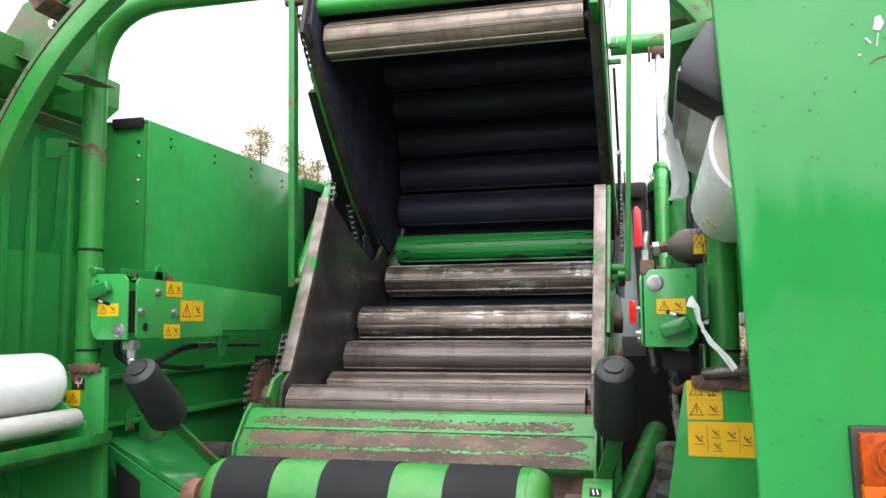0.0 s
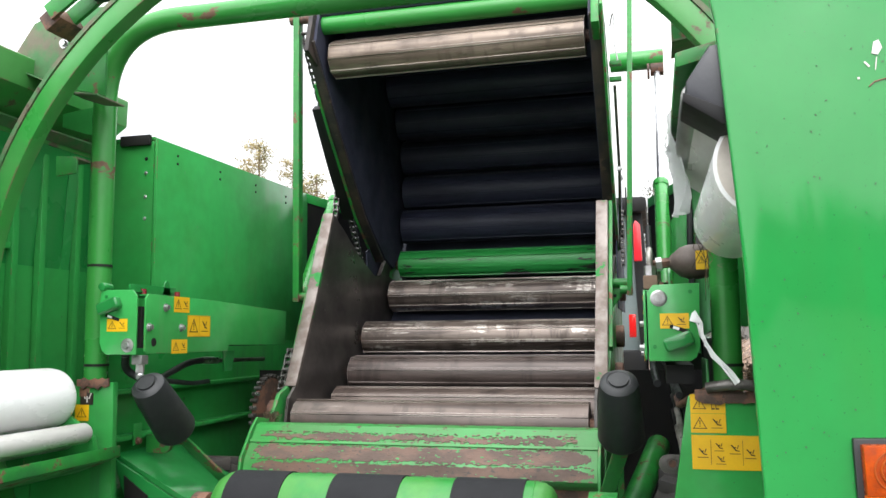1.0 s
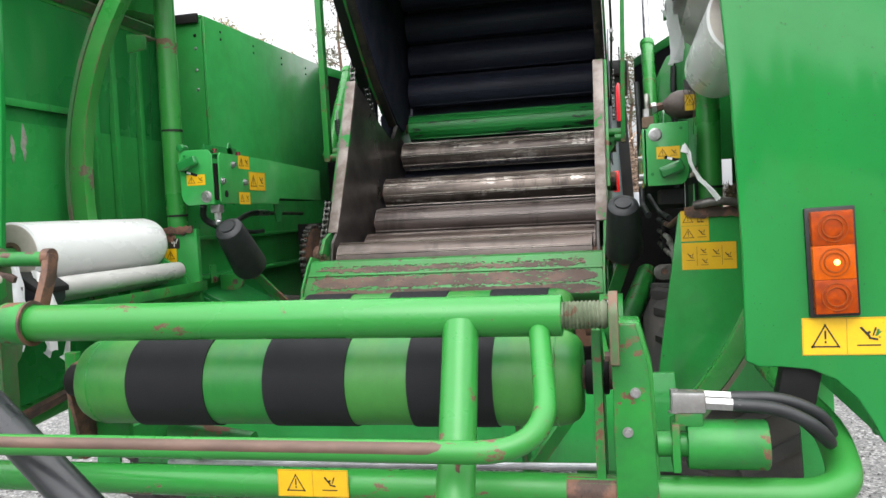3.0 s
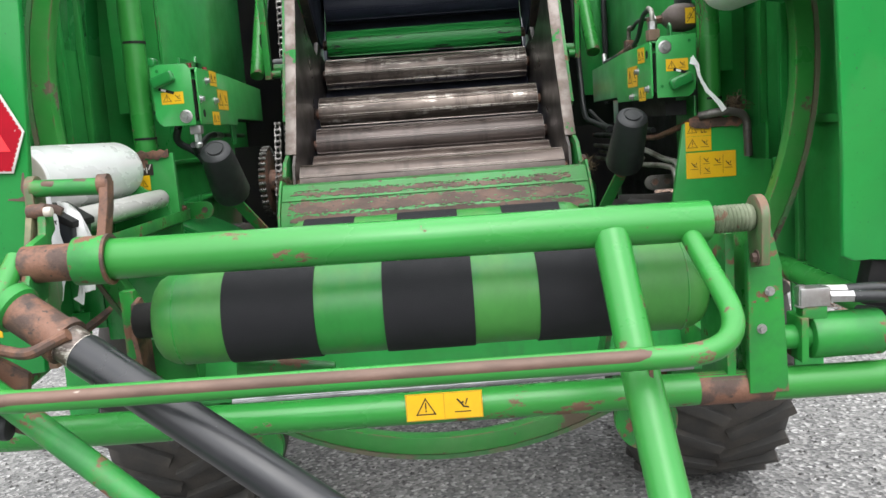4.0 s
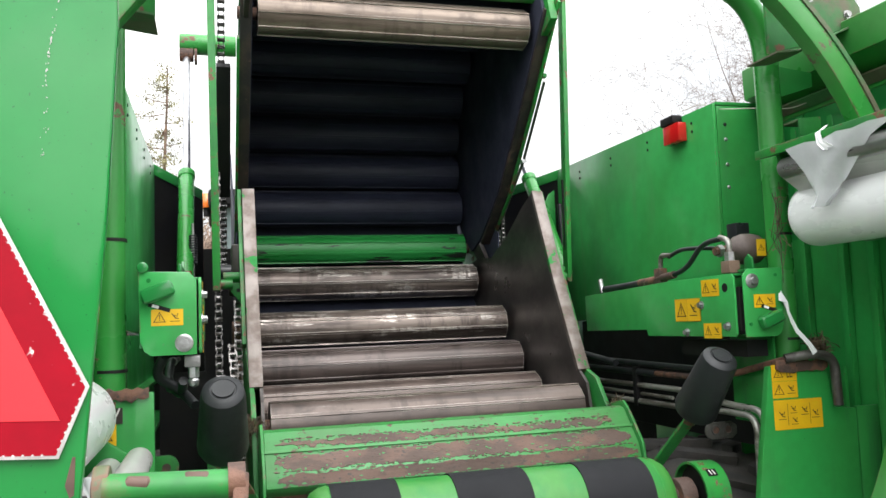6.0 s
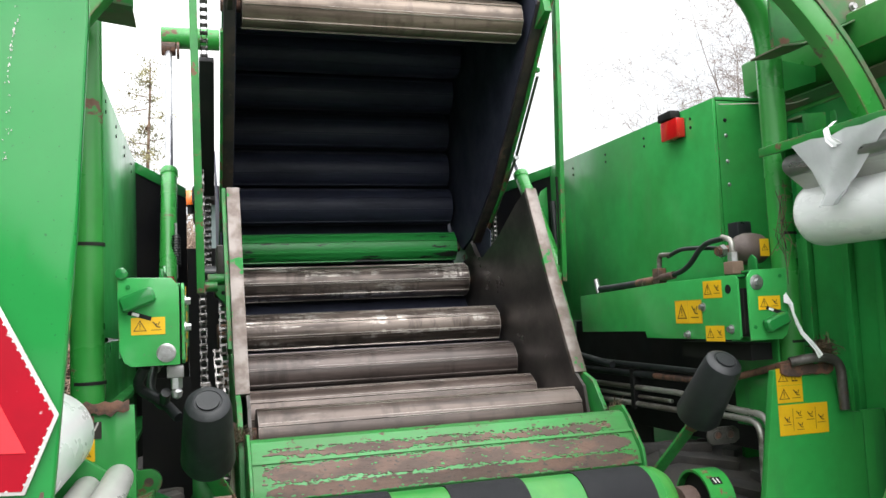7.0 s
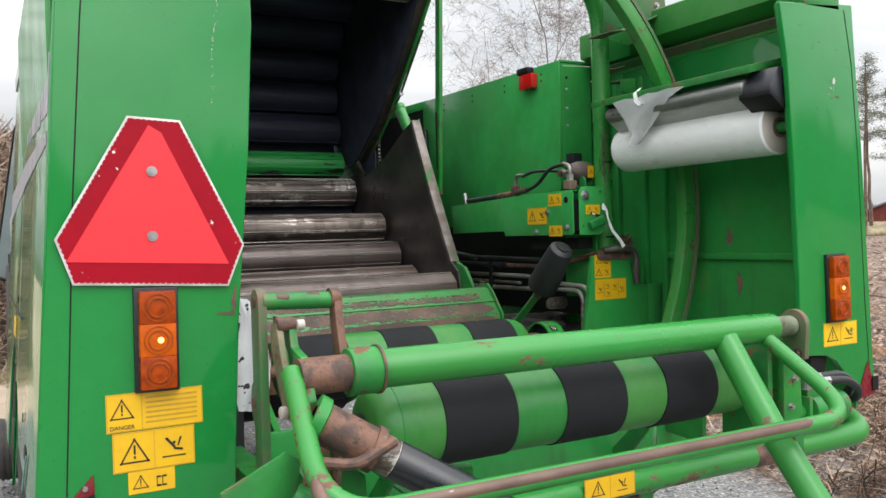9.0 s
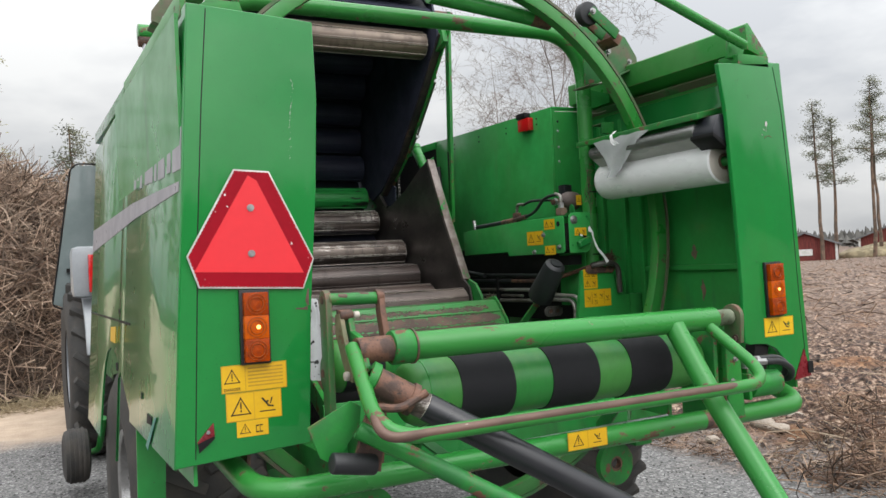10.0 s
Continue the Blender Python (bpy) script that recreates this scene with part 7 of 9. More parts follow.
part("rusty_link", sweep(B(), [(-0.782, -0.07, 1.560), (-0.785, -0.08, 1.50), (-0.790, -0.12, 1.40)], 0, shape=[(-0.011, -0.021), (0.011, -0.021), (0.011, 0.021), (-0.011, 0.021)], up=(1, 0, 0)), M_rust, br, bevel=0.004)
for xa, xb in ((-0.945, -0.895), (-0.868, -0.815)):
    part("bare_patch", sweep(B(), [(xa, -0.068, 1.5555), (xa + 0.012, -0.0715, 1.5575), (xb - 0.014, -0.074, 1.5560), (xb, -0.071, 1.5535)], [0.005, 0.0105, 0.0105, 0.004], seg=14), M_bar_rust, br, "bare brown patch worn in the paint")
part("link_eye", cyl(B(), (-0.776, -0.07, 1.550), (-0.800, -0.07, 1.550), 0.025, seg=20), M_rust, br)
part("hook", prism(B(), [(-0.945, 1.517), (-0.934, 1.513), (-0.905, 1.508), (-0.890, 1.499), (-0.898, 1.481), (-0.916, 1.489), (-0.945, 1.495)], "y", -0.085, -0.070), M_rust, br, "rusty hook plate", bevel=0.004)

# black ram with rusty head
rm = root("tipping_ram", (-0.5, -0.5, 0.9), "black hydraulic ram with a rusty collar", "hydraulic cylinder")
ra, rb = Vector((-0.92, -0.305, 1.300)), Vector((0.10, -0.640, 0.665))
rd = (rb - ra).normalized()
part("ram_head", cyl(B(), ra, ra + rd * 0.13, 0.046, seg=28), M_rust, rm, "rusty ram head")
part("ram_collar", cyl(B(), ra + rd * 0.125, ra + rd * 0.145, 0.053, seg=28), M_rust, rm)
part("ram_gland", cyl(B(), ra + rd * 0.145, ra + rd * 0.185, 0.043, seg=28), M_roller_bright, rm)
part("ram_barrel", cyl(B(), ra + rd * 0.185, rb, 0.045, seg=32, soft=0.004), M_cyl_black, rm, "black barrel with scuffs")
part("ram_yoke", lathe(B(), ra - rd * 0.02, rd, [(0, 0.03), (0.0, 0.055), (0.025, 0.055), (0.03, 0.046)], 28, caps=False), M_green_worn, rm)
part("ram_latch", sweep(B(), [ra + rd * 0.15 + Vector((0.02, -0.04, 0.03)), ra + rd * 0.10 + Vector((-0.03, -0.055, -0.035)), ra + rd * 0.04 + Vector((-0.08, -0.04, -0.05))], 0.013, seg=10, bend=0.03), M_rust, rm)
sh = root("splash_shield", (-1.04, -0.30, 1.05), "bent green sheet shield with a grey rubber roller", "shield")
part("sheet", prism(B(), [(-1.140, 1.180), (-1.000, 1.245), (-0.965, 1.225), (-0.975, 1.165), (-1.060, 1.055), (-1.105, 1.085)], "y", -0.31, -0.30), M_green_worn, sh, bevel=0.003)
part("roller", cyl(B(), (-1.085, -0.35, 1.075), (-0.945, -0.35, 1.050), 0.032, seg=20, soft=0.006), M_rubber, sh, "grey rubber roller")
part("rusty_bracket", prism(B(), [(-1.01, 1.05), (-0.96, 1.20), (-0.90, 1.16), (-0.92, 1.02)], "y", -0.335, -0.318), M_rust, sh, bevel=0.003)

# lower rear beam, right-hand bracket and oil motor
lb = root("lower_beam", (0, -0.1, 0.9), "green round bottom beam bent forward at both ends", "beam")
part("beam_tube", sweep(B(), [(-1.25, 0.65, 1.02), (-1.24, -0.13, 0.955), (1.24, -0.13, 0.945), (1.26, 0.10, 1.02), (1.22, 0.9, 1.06)], 0.040, seg=22, bend=0.17, n=8), M_green_tube, lb)
part("rust_patch", cyl(B(), (0.62, -0.13, 0.9467), (0.80, -0.13, 0.9459), 0.0406, seg=28), M_rust, lb, "rust patch")
decal(lb, "warning_sticker", (-0.003, -0.172, 0.965), 0.185, 0.068, "y", "hand")
part("side_brace", sweep(B(), [(-1.24, 0.10, 0.97), (-1.10, 0.60, 1.10)], 0, shape=[(-0.03, -0.008), (0.03, -0.008), (0.03, 0.008), (-0.03, 0.008)]), M_rust, lb)
ub = root("upright_bracket", (0.79, -0.14, 0.92), "green box bracket at the beam", "bracket")
part("bracket_plate", prism(B(), [(0.735, 0.94), (0.735, 1.30), (0.755, 1.345), (0.79, 1.345), (0.815, 1.25), (0.83, 0.94)], "y", -0.175, -0.150), M_green_worn, ub, bevel=0.003)
part("bracket_plate", prism(B(), [(-0.15, 0.92), (-0.15, 1.33), (-0.06, 1.33), (0.05, 1.20), (0.05, 0.92)], "x", 0.690, 0.712), M_green_worn, ub, bevel=0.003)
part("bracket_box", prism(B(), [(0.745, 0.925), (0.745, 1.345), (0.80, 1.345), (0.825, 1.24), (0.835, 0.925)], "y", -0.148, -0.03), M_green_tube, ub, bevel=0.004)
part("bracket_bolt", bolt(B(), (0.765, -0.175, 1.10), (0, -1, 0), 0.008), M_steel, ub)
part("bracket_bolt", bolt(B(), (0.785, -0.175, 1.19), (0, -1, 0), 0.008), M_steel, ub)
part("drum_bearing", cyl(B(), (0.668, -0.035, 1.198), (0.725, -0.035, 1.198), 0.042, seg=24, soft=0.004), M_black, ub)
mo = root("oil_motor", (1.0, -0.15, 1.0), "green oil motor with silver fittings and black hoses", "hydraulic motor")
part("motor_body", cyl(B(), (0.930, -0.13, 1.062), (1.105, -0.13, 1.062), 0.056, seg=32, soft=0.005), M_green_worn, mo)
part("motor_flange", cyl(B(), (0.865, -0.13, 1.062), (0.930, -0.13, 1.062), 0.030, seg=20), M_green_worn, mo)
part("flange_plate", box(B(), (0.905, -0.13, 1.062), (0.018, 0.09, 0.11)), M_green_worn, mo, bevel=0.004)
part("port_seat", box(B(), (0.935, -0.14, 1.125), (0.060, 0.040, 0.030)), M_green_worn, mo, bevel=0.003)
part("port_block", box(B(), (0.936, -0.14, 1.163), (0.072, 0.045, 0.046)), M_steel, mo, "silver port block", bevel=0.004)
part("port_fitting", cyl(B(), (0.972, -0.15, 1.160), (1.046, -0.15, 1.156), 0.015, seg=6), M_steel, mo)
part("port_fitting", cyl(B(), (0.972, -0.115, 1.168), (1.046, -0.115, 1.164), 0.015, seg=6), M_steel, mo)
part("hose", sweep(B(), [(1.03, -0.15, 1.157), (1.13, -0.15, 1.150), (1.21, -0.14, 1.105), (1.245, -0.10, 1.055), (1.25, 0.25, 1.02)], 0.015, bend=0.08, n=8), M_rubber, mo, "black hose")
part("hose", sweep(B(), [(1.03, -0.115, 1.165), (1.14, -0.115, 1.165), (1.225, -0.10, 1.125), (1.255, -0.06, 1.065), (1.27, 0.3, 1.03)], 0.015, bend=0.08, n=8), M_rubber, mo, "black hose")
part("grease_bolt", bolt(B(), (0.905, -0.15, 1.14), (0, 0, 1), 0.010, 0.05), M_steel, mo)
part("lamp_box", box(B(), (1.20, 0.05, 1.15), (0.09, 0.06, 0.14), (0, 12, 0)), M_black, mo, bevel=0.008)
mo.location.x -= 0.035


# scuffs on the bay walls
rng = random.Random(77)


def scuff(hs, sgn, y, z0, z1, w):
    n = 9
    left = [(y - w * rng.uniform(0.2, 0.6) * math.sin(math.pi * (k + 0.4) / n), z0 + (z1 - z0) * k / (n - 1)) for k in range(n)]
    right = [(y + w * rng.uniform(0.2, 0.6) * math.sin(math.pi * (k + 0.4) / n), z0 + (z1 - z0) * k / (n - 1)) for k in range(n)]
    part("paint_scuff", prism(B(), left + right[::-1], "x", sgn * 1.3988, sgn * 1.3998), M_scuff if sgn > 0 else M_scuff_pale, hs, "scuff through the paint" if sgn > 0 else "pale scuff down to primer")


scuff(left_housing, -1, 0.622, 2.105, 2.265, 0.035)
scuff(left_housing, -1, 0.615, 1.89, 2.03, 0.035)
scuff(left_housing, -1, 0.555, 1.88, 1.985, 0.025)
scuff(right_housing, 1, 0.64, 1.61, 1.69, 0.045)
scuff(right_housing, 1, 0.59, 1.385, 1.50, 0.035)

# ---------------------------------------------------------------- lamps and sign
def tail_lamp(x, z0, z1, lean, w):
    t = root("tail_lamp", (x, 0, z0), "amber three-part tail lamp in a black bezel, lit in the middle", "tail lamp", "tail lamps")
    h_ = z1 - z0
    part("bezel", box(B(), (x, -0.006, (z0 + z1) / 2), (w + 0.020, 0.014, h_ + 0.018), (0, lean, 0)), M_bezel, t, bevel=0.004)
    for k in range(3):
        z = z0 + h_ * (k + 0.5) / 3
        cx = x + math.sin(radians(lean)) * (z - (z0 + z1) / 2)
        le = part("lens", box(B(), (cx, -0.022, z), (w, 0.026, h_ / 3 - 0.0004), (0, lean, 0)), M_lens_lit if k == 1 else M_lens, t, "amber lens", bevel=0.0025)
        rm_ = lathe(B(), (cx, -0.0365, z), (0, 1, 0), [(0, 0.020), (-0.002, 0.021), (-0.002, 0.023), (0, 0.024)], 28, caps=False)
        part("lens_ring", rm_, M_lens_dark, le)
        part("lens_ring", lathe(B(), (cx, -0.0362, z), (0, 1, 0), [(0, 0.030), (-0.001, 0.0305), (-0.001, 0.0325), (0, 0.033)], 28, caps=False), M_lens_dark, le)
        if k == 1:
            part("bulb", lathe(B(), (cx + 0.005, -0.0385, z), (0, 1, 0), [(0, 0.0), (0.0005, 0.005), (0.003, 0.007)], 16, caps=False), M_bulb, le, "glowing bulb")
    return t


tail_lamp(-1.204, 1.362, 1.588, 0.6, 0.080)
tail_lamp(1.241, 1.340, 1.577, -1.5, 0.090)

sg = root("slow_vehicle_sign", (-1.205, 0, 1.60), "red triangular slow-vehicle sign with dark red border", "warning sign")
hexa = [(-1.372, 1.610), (-1.026, 1.590), (-0.985, 1.690), (-1.128, 1.986), (-1.246, 1.992), (-1.406, 1.712)]


def shrink(poly, d):
    out = []
    n = len(poly)
    for i in range(n):
        p0, p1, p2 = (Vector(poly[(i + k) % n]) for k in (-1, 0, 1))
        d1, d2 = (p1 - p0).normalized(), (p2 - p1).normalized()
        n1, n2 = Vector((-d1.y, d1.x)), Vector((-d2.y, d2.x))
        b = (n1 + n2).normalized()
        out.append(tuple(p1 + b * d / max(0.3, b.dot(n1))))
    return out


part("white_rim", prism(B(), hexa, "y", -0.0110, -0.006), M_white_rim, sg, bevel=0.001)
part("border", prism(B(), shrink(hexa, 0.005), "y", -0.0120, -0.0112), M_sign_edge, sg, "dark red retroreflective border")
bm = B()
for (xa, za), (xb, zb) in zip(hexa, hexa[1:] + hexa[:1]):
    run = math.hypot(xb - xa, zb - za)
    for k in range(1, int(run / 0.0125)):
        f = k * 0.0125 / run
        inx, inz = -(zb - za) / run * 0.0052, (xb - xa) / run * 0.0052
        cyl(bm, (xa + (xb - xa) * f + inx, -0.0126, za + (zb - za) * f + inz), (xa + (xb - xa) * f + inx, -0.0118, za + (zb - za) * f + inz), 0.0019, seg=8)
part("white_scallop", bm, M_white_rim, sg)["kind"] = "stuff"
part("red_field", prism(B(), [(-1.384, 1.662), (-1.024, 1.644), (-1.172, 1.955), (-1.200, 1.972)], "y", -0.0132, -0.0122), M_sign, sg, "bright red field")
for z in (1.715, 1.865):
    part("sign_bolt", bolt(B(), (-1.199 + (z - 1.715) * 0.02, -0.0132, z), (0, -1, 0), 0.008, 0.004), M_steel, sg)
sg.location.x -= 0.007
part("mount", span(B(), (-1.26, -0.006, 1.64), (-1.14, 0.0, 1.94)), M_steel, sg)

# hydraulic pipes low on the right and the left sheet-metal ledge
pp = root("hydraulic_pipes", (1.0, 1.6, 1.4), "row of grey steel hydraulic pipes", "pipes")
part("pipe", sweep(B(), [(0.95, 2.75, 1.522), (0.95, 1.42, 1.520), (0.965, 1.26, 1.545), (1.03, 1.062, 1.598)], 0.012, bend=0.05), M_rust, pp, "rusty pipe")
part("inner_sheet", span(B(), (1.022, 1.115, 1.372), (1.030, 1.36, 1.68)), M_green_inner, pp, "green sheet behind the pipes", bevel=0.002)
part("pipe_sleeve", sweep(B(), [(0.95, 2.70, 1.522), (0.95, 1.78, 1.521)], 0.015, seg=14), M_rubber, pp, "black rubber sleeve")
part("pipe", sweep(B(), [(0.95, 2.75, 1.462), (0.95, 1.60, 1.466), (0.95, 1.30, 1.436), (0.95, 1.09, 1.430), (0.95, 1.10, 1.08)], 0.0115, bend=0.06), M_pipe_bright, pp, "grey pipe")
part("pipe", sweep(B(), [(0.96, 2.70, 1.427), (0.96, 1.68, 1.427)], 0.008, bend=0.05), M_pipe_bright, pp, "thin grey pipe")
part("pipe", sweep(B(), [(0.95, 2.75, 1.392), (0.95, 1.64, 1.398), (0.95, 1.32, 1.409), (0.95, 1.135, 1.407), (0.95, 1.14, 1.08)], 0.0115, bend=0.06), M_pipe_bright, pp, "grey pipe")
part("hose", sweep(B(), [(0.90, 2.60, 1.66), (0.94, 2.42, 1.575), (0.95, 2.2, 1.562), (0.95, 1.45, 1.552)], 0.012, bend=0.08), M_rubber, pp, "black hose")
part("pipe_clamp", span(B(), (0.935, 1.93, 1.376), (0.972, 1.96, 1.542)), M_black, pp, bevel=0.003)
part("pipe", sweep(B(), [(1.02, 1.06, 1.60), (1.10, 1.03, 1.615), (1.19, 1.03, 1.60), (1.195, 1.03, 1.44)], 0.016, bend=0.05), M_pipe, pp, "grey bent pipe")
part("hose", sweep(B(), [(0.86, 2.75, 2.30), (0.87, 2.70, 1.90), (0.86, 2.55, 1.62), (0.88, 2.0, 1.56)], 0.015, bend=0.1), M_rubber, pp, "black hose")
lg = root("left_inner_cover", (-1.0, 1.7, 1.2), "green sheet cover and sloping guard beside the chain", "sheet cover")
lg.name = "chain_side_cover"
part("cover_sheet", span(B(), (-1.105, 1.12, 1.00), (-1.090, 2.9, 1.76)), M_green_inner, lg, bevel=0.003)
part("cover_ledge", span(B(), (-1.089, 1.12, 1.552), (-1.050, 2.9, 1.570)), M_green_inner, lg, bevel=0.003)
part("cover_ledge", span(B(), (-1.089, 1.12, 1.382), (-1.035, 2.9, 1.400)), M_green_inner, lg, bevel=0.003)
part("cover_tab", span(B(), (-1.034, 1.28, 1.36), (-1.028, 1.33, 1.44)), M_green_inner, lg, bevel=0.003)
part("cover_tab", span(B(), (-1.034, 1.55, 1.34), (-1.028, 1.60, 1.41)), M_green_inner, lg, bevel=0.003)
for y, z in ((1.305, 1.375), (1.575, 1.355)):
    part("tab_bolt", bolt(B(), (-1.028, y, z), (1, 0, 0), 0.010, 0.010), M_rust, lg, "rusty bolt")
# two black sheets, added to make the gaps round the tyre read as shade
part("dark_sheet", span(B(), (-1.030, 2.30, 0.9), (-0.845, 2.31, 1.60)), M_black, lg, "black sheet added for the shade in the gap")
part("mud_flap", span(B(), (-0.96, 1.18, 0.78), (-0.69, 1.19, 1.13)), M_rubber, lg, "black sheet added to darken the gap before the tyre")
part("sloping_guard", prism(B(), [(-1.06, 1.34), (-1.06, 1.32), (-0.72, 1.14), (-0.70, 1.155)], "y", 1.22, 1.62), M_green, lg, bevel=0.003)
part("guard_slot", prism(B(), [(-1.010, 1.264), (-0.911, 1.196), (-0.911, 1.100), (-1.000, 1.098)], "y", 1.2000, 1.2045), M_black, lg, "dark cut-out")
part("guard_front", prism(B(), [(-1.06, 1.325), (-0.72, 1.14), (-0.74, 1.04), (-0.95, 1.02)], "y", 1.205, 1.217), M_green, lg, bevel=0.003)

# rusty ragged plate and straw caught at the arch feet, plate with two holes, film drips under the low tray
rng = random.Random(5)
for s, xa, xb in ((1, 0.985, 1.19), (-1, 0.985, 1.115)):
    up_ = 0.0 if s > 0 else 0.026
    base = [(s * (xa + (xb - xa) * k / 9), up_ + 1.592 + rng.uniform(-0.004, 0.006)) for k in range(10)]
    low_ = [(s * (xa + (xb - xa) * k / 9), up_ + 1.562 + rng.uniform(-0.012, 0.006)) for k in range(9, -1, -1)]
    single("rusty_rag_plate", prism(B(), base + low_, "y", 1.060, 1.068), M_rust, "ragged rusty plate edge at the arch foot", "rusty plate", "rusty plates", bevel=0.001)


def straw_tuft(c, size, count, label, seed, stretch=(1, 1, 1)):
    rng = random.Random(seed)
    vs, fs = [], []
    for _ in range(count):
        p = Vector(c) + Vector((rng.gauss(0, 1) * stretch[0], rng.gauss(0, 1) * stretch[1], rng.gauss(0, 1) * stretch[2])) * size * 0.5
        d = Vector((rng.gauss(0, 1) * stretch[0], rng.gauss(0, 1) * stretch[1], rng.gauss(0, 1) * stretch[2])).normalized()
        _, u, w = frame_of(d)
        ln = rng.uniform(0.4, 1.0) * size
        bend = Vector((rng.gauss(0, 1), rng.gauss(0, 1), rng.gauss(0, 1))) * ln * 0.2
        i0 = len(vs)
        for q in (p - d * ln, p + bend, p + d * ln):
            for k in range(3):
                a = 2.094 * k
                vs.append(q + (u * math.cos(a) + w * math.sin(a)) * 0.0013)
        for r_ in (0, 3):
            for k in range(3):
                fs.append((i0 + r_ + k, i0 + r_ + (k + 1) % 3, i0 + r_ + 3 + (k + 1) % 3, i0 + r_ + 3 + k))
    me = bpy.data.meshes.new("straw")
    me.from_pydata([tuple(v) for v in vs], [], fs)
    me.materials.append(M_moss)
    tagged(new("straw_tuft", me), label, "straw", kind="stuff")


straw_tuft((1.160, 1.065, 1.635), 0.026, 320, "tuft of brown straw caught at the arch foot", 3)
straw_tuft((1.035, 1.06, 2.02), 0.09, 16, "few strands of hay hanging from the arch tube", 4, (0.15, 0.15, 1.4))
straw_tuft((0.70, 1.66, 1.41), 0.030, 120, "chaff packed into the corner of the apron", 6)
straw_tuft((-0.68, 1.70, 1.42), 0.030, 120, "chaff packed into the corner of the apron", 7)
hp = root("hole_plate", (0.943, 1.33, 1.30), "dull steel plate with two round holes", "plate")
bm = prism(B(), [(0.875 + 0.03 * (1 - math.cos(radians(a))), 1.340 + 0.030 * math.sin(radians(a))) for a in range(-90, 91, 30)][::-1] + [(0.985, 1.31), (1.005, 1.325), (1.005, 1.355), (0.985, 1.37)], "y", 1.330, 1.338)
part("plate", bm, M_pipe, hp, bevel=0.001)
for x in (0.918, 0.968):
    part("hole_rim", lathe(B(), (x, 1.3295, 1.342), (0, -1, 0), [(0, 0.012), (0.003, 0.013), (0.003, 0.018), (0, 0.019)], 24, caps=False), M_pipe, hp)
    part("hole", cyl(B(), (x, 1.3294, 1.342), (x, 1.3285, 1.342), 0.012, seg=20), M_rust, hp, "rusty bush in the hole")
for x, y, z, ln in ((-1.105, 0.30, 1.345, 0.14), (-1.055, 0.32, 1.345, 0.16), (-1.0, 0.5, 1.345, 0.08)):
    rag("film_strip", [((x, y, z), (x + 0.012, y, z)), ((x + 0.004, y + 0.01, z - ln * 0.4), (x + 0.020, y, z - ln * 0.4)), ((x - 0.006, y, z - ln * 0.8), (x + 0.010, y + 0.01, z - ln * 0.8)), ((x, y, z - ln), (x + 0.006, y, z - ln))], "thin white film strip hanging under the tray", M_film, 0.15)

# rust broken through at the edge of the left panel
for poly in ([(-1.062, 1.523), (-1.059, 1.527), (-1.035, 1.526), (-1.019, 1.532), (-1.019, 1.518), (-1.040, 1.520)], [(-1.026, 1.550), (-1.016, 1.590), (-1.012, 1.590), (-1.014, 1.535), (-1.020, 1.532)]):
    part("rust_chip", prism(B(), poly, "y", -0.0012, -0.0002), M_bar_rust, left_housing, "rust chip at the panel edge")

# ---------------------------------------------------------------- tractor in front
tr = root("tractor", (0, 6.6, GROUND), "red tractor with grey fenders and a glazed cab, parked in front", "tractor")
part("bonnet", prism(B(), [(7.6, 0.9), (7.6, 1.75), (9.3, 1.55), (9.5, 1.3), (9.5, 0.9)], "x", -0.38, 0.38), M_red_paint, tr, "red bonnet", bevel=0.04)
part("rear_body", span(B(), (-0.42, 5.9, 0.55), (0.42, 7.6, 1.35)), M_black, tr, bevel=0.03)
part("cab_frame", span(B(), (-0.80, 5.96, 1.35), (0.80, 7.55, 1.62)), M_black, tr, "dark lower cab", bevel=0.03)
part("red_panel", prism(B(), [(0.72, 2.40), (0.72, 2.72), (0.74, 2.76), (0.78, 2.72), (0.79, 2.40)], "y", 5.86, 5.92), M_red_paint, tr, "red cab corner panel", bevel=0.01)
for x in (-0.80, 0.80):
    for y in (6.02, 7.48):
        part("cab_pillar", sweep(B(), [(x, y, 1.60), (x * 0.93, y + (0.05 if y < 7 else -0.05), 2.86)], 0, shape=[(-0.05, -0.05), (0.05, -0.05), (0.05, 0.05), (-0.05, 0.05)], up=(1, 0, 0)), M_black, tr, bevel=0.01)
part("roof", span(B(), (-0.84, 5.92, 2.84), (0.84, 7.6, 2.98)), M_black, tr, "dark cab roof", bevel=0.04)
part("rear_window", prism(B(), [(-0.75, 1.63), (0.75, 1.63), (0.70, 2.83), (-0.70, 2.83)], "y", 6.05, 6.06), M_glass, tr, "tinted rear window")
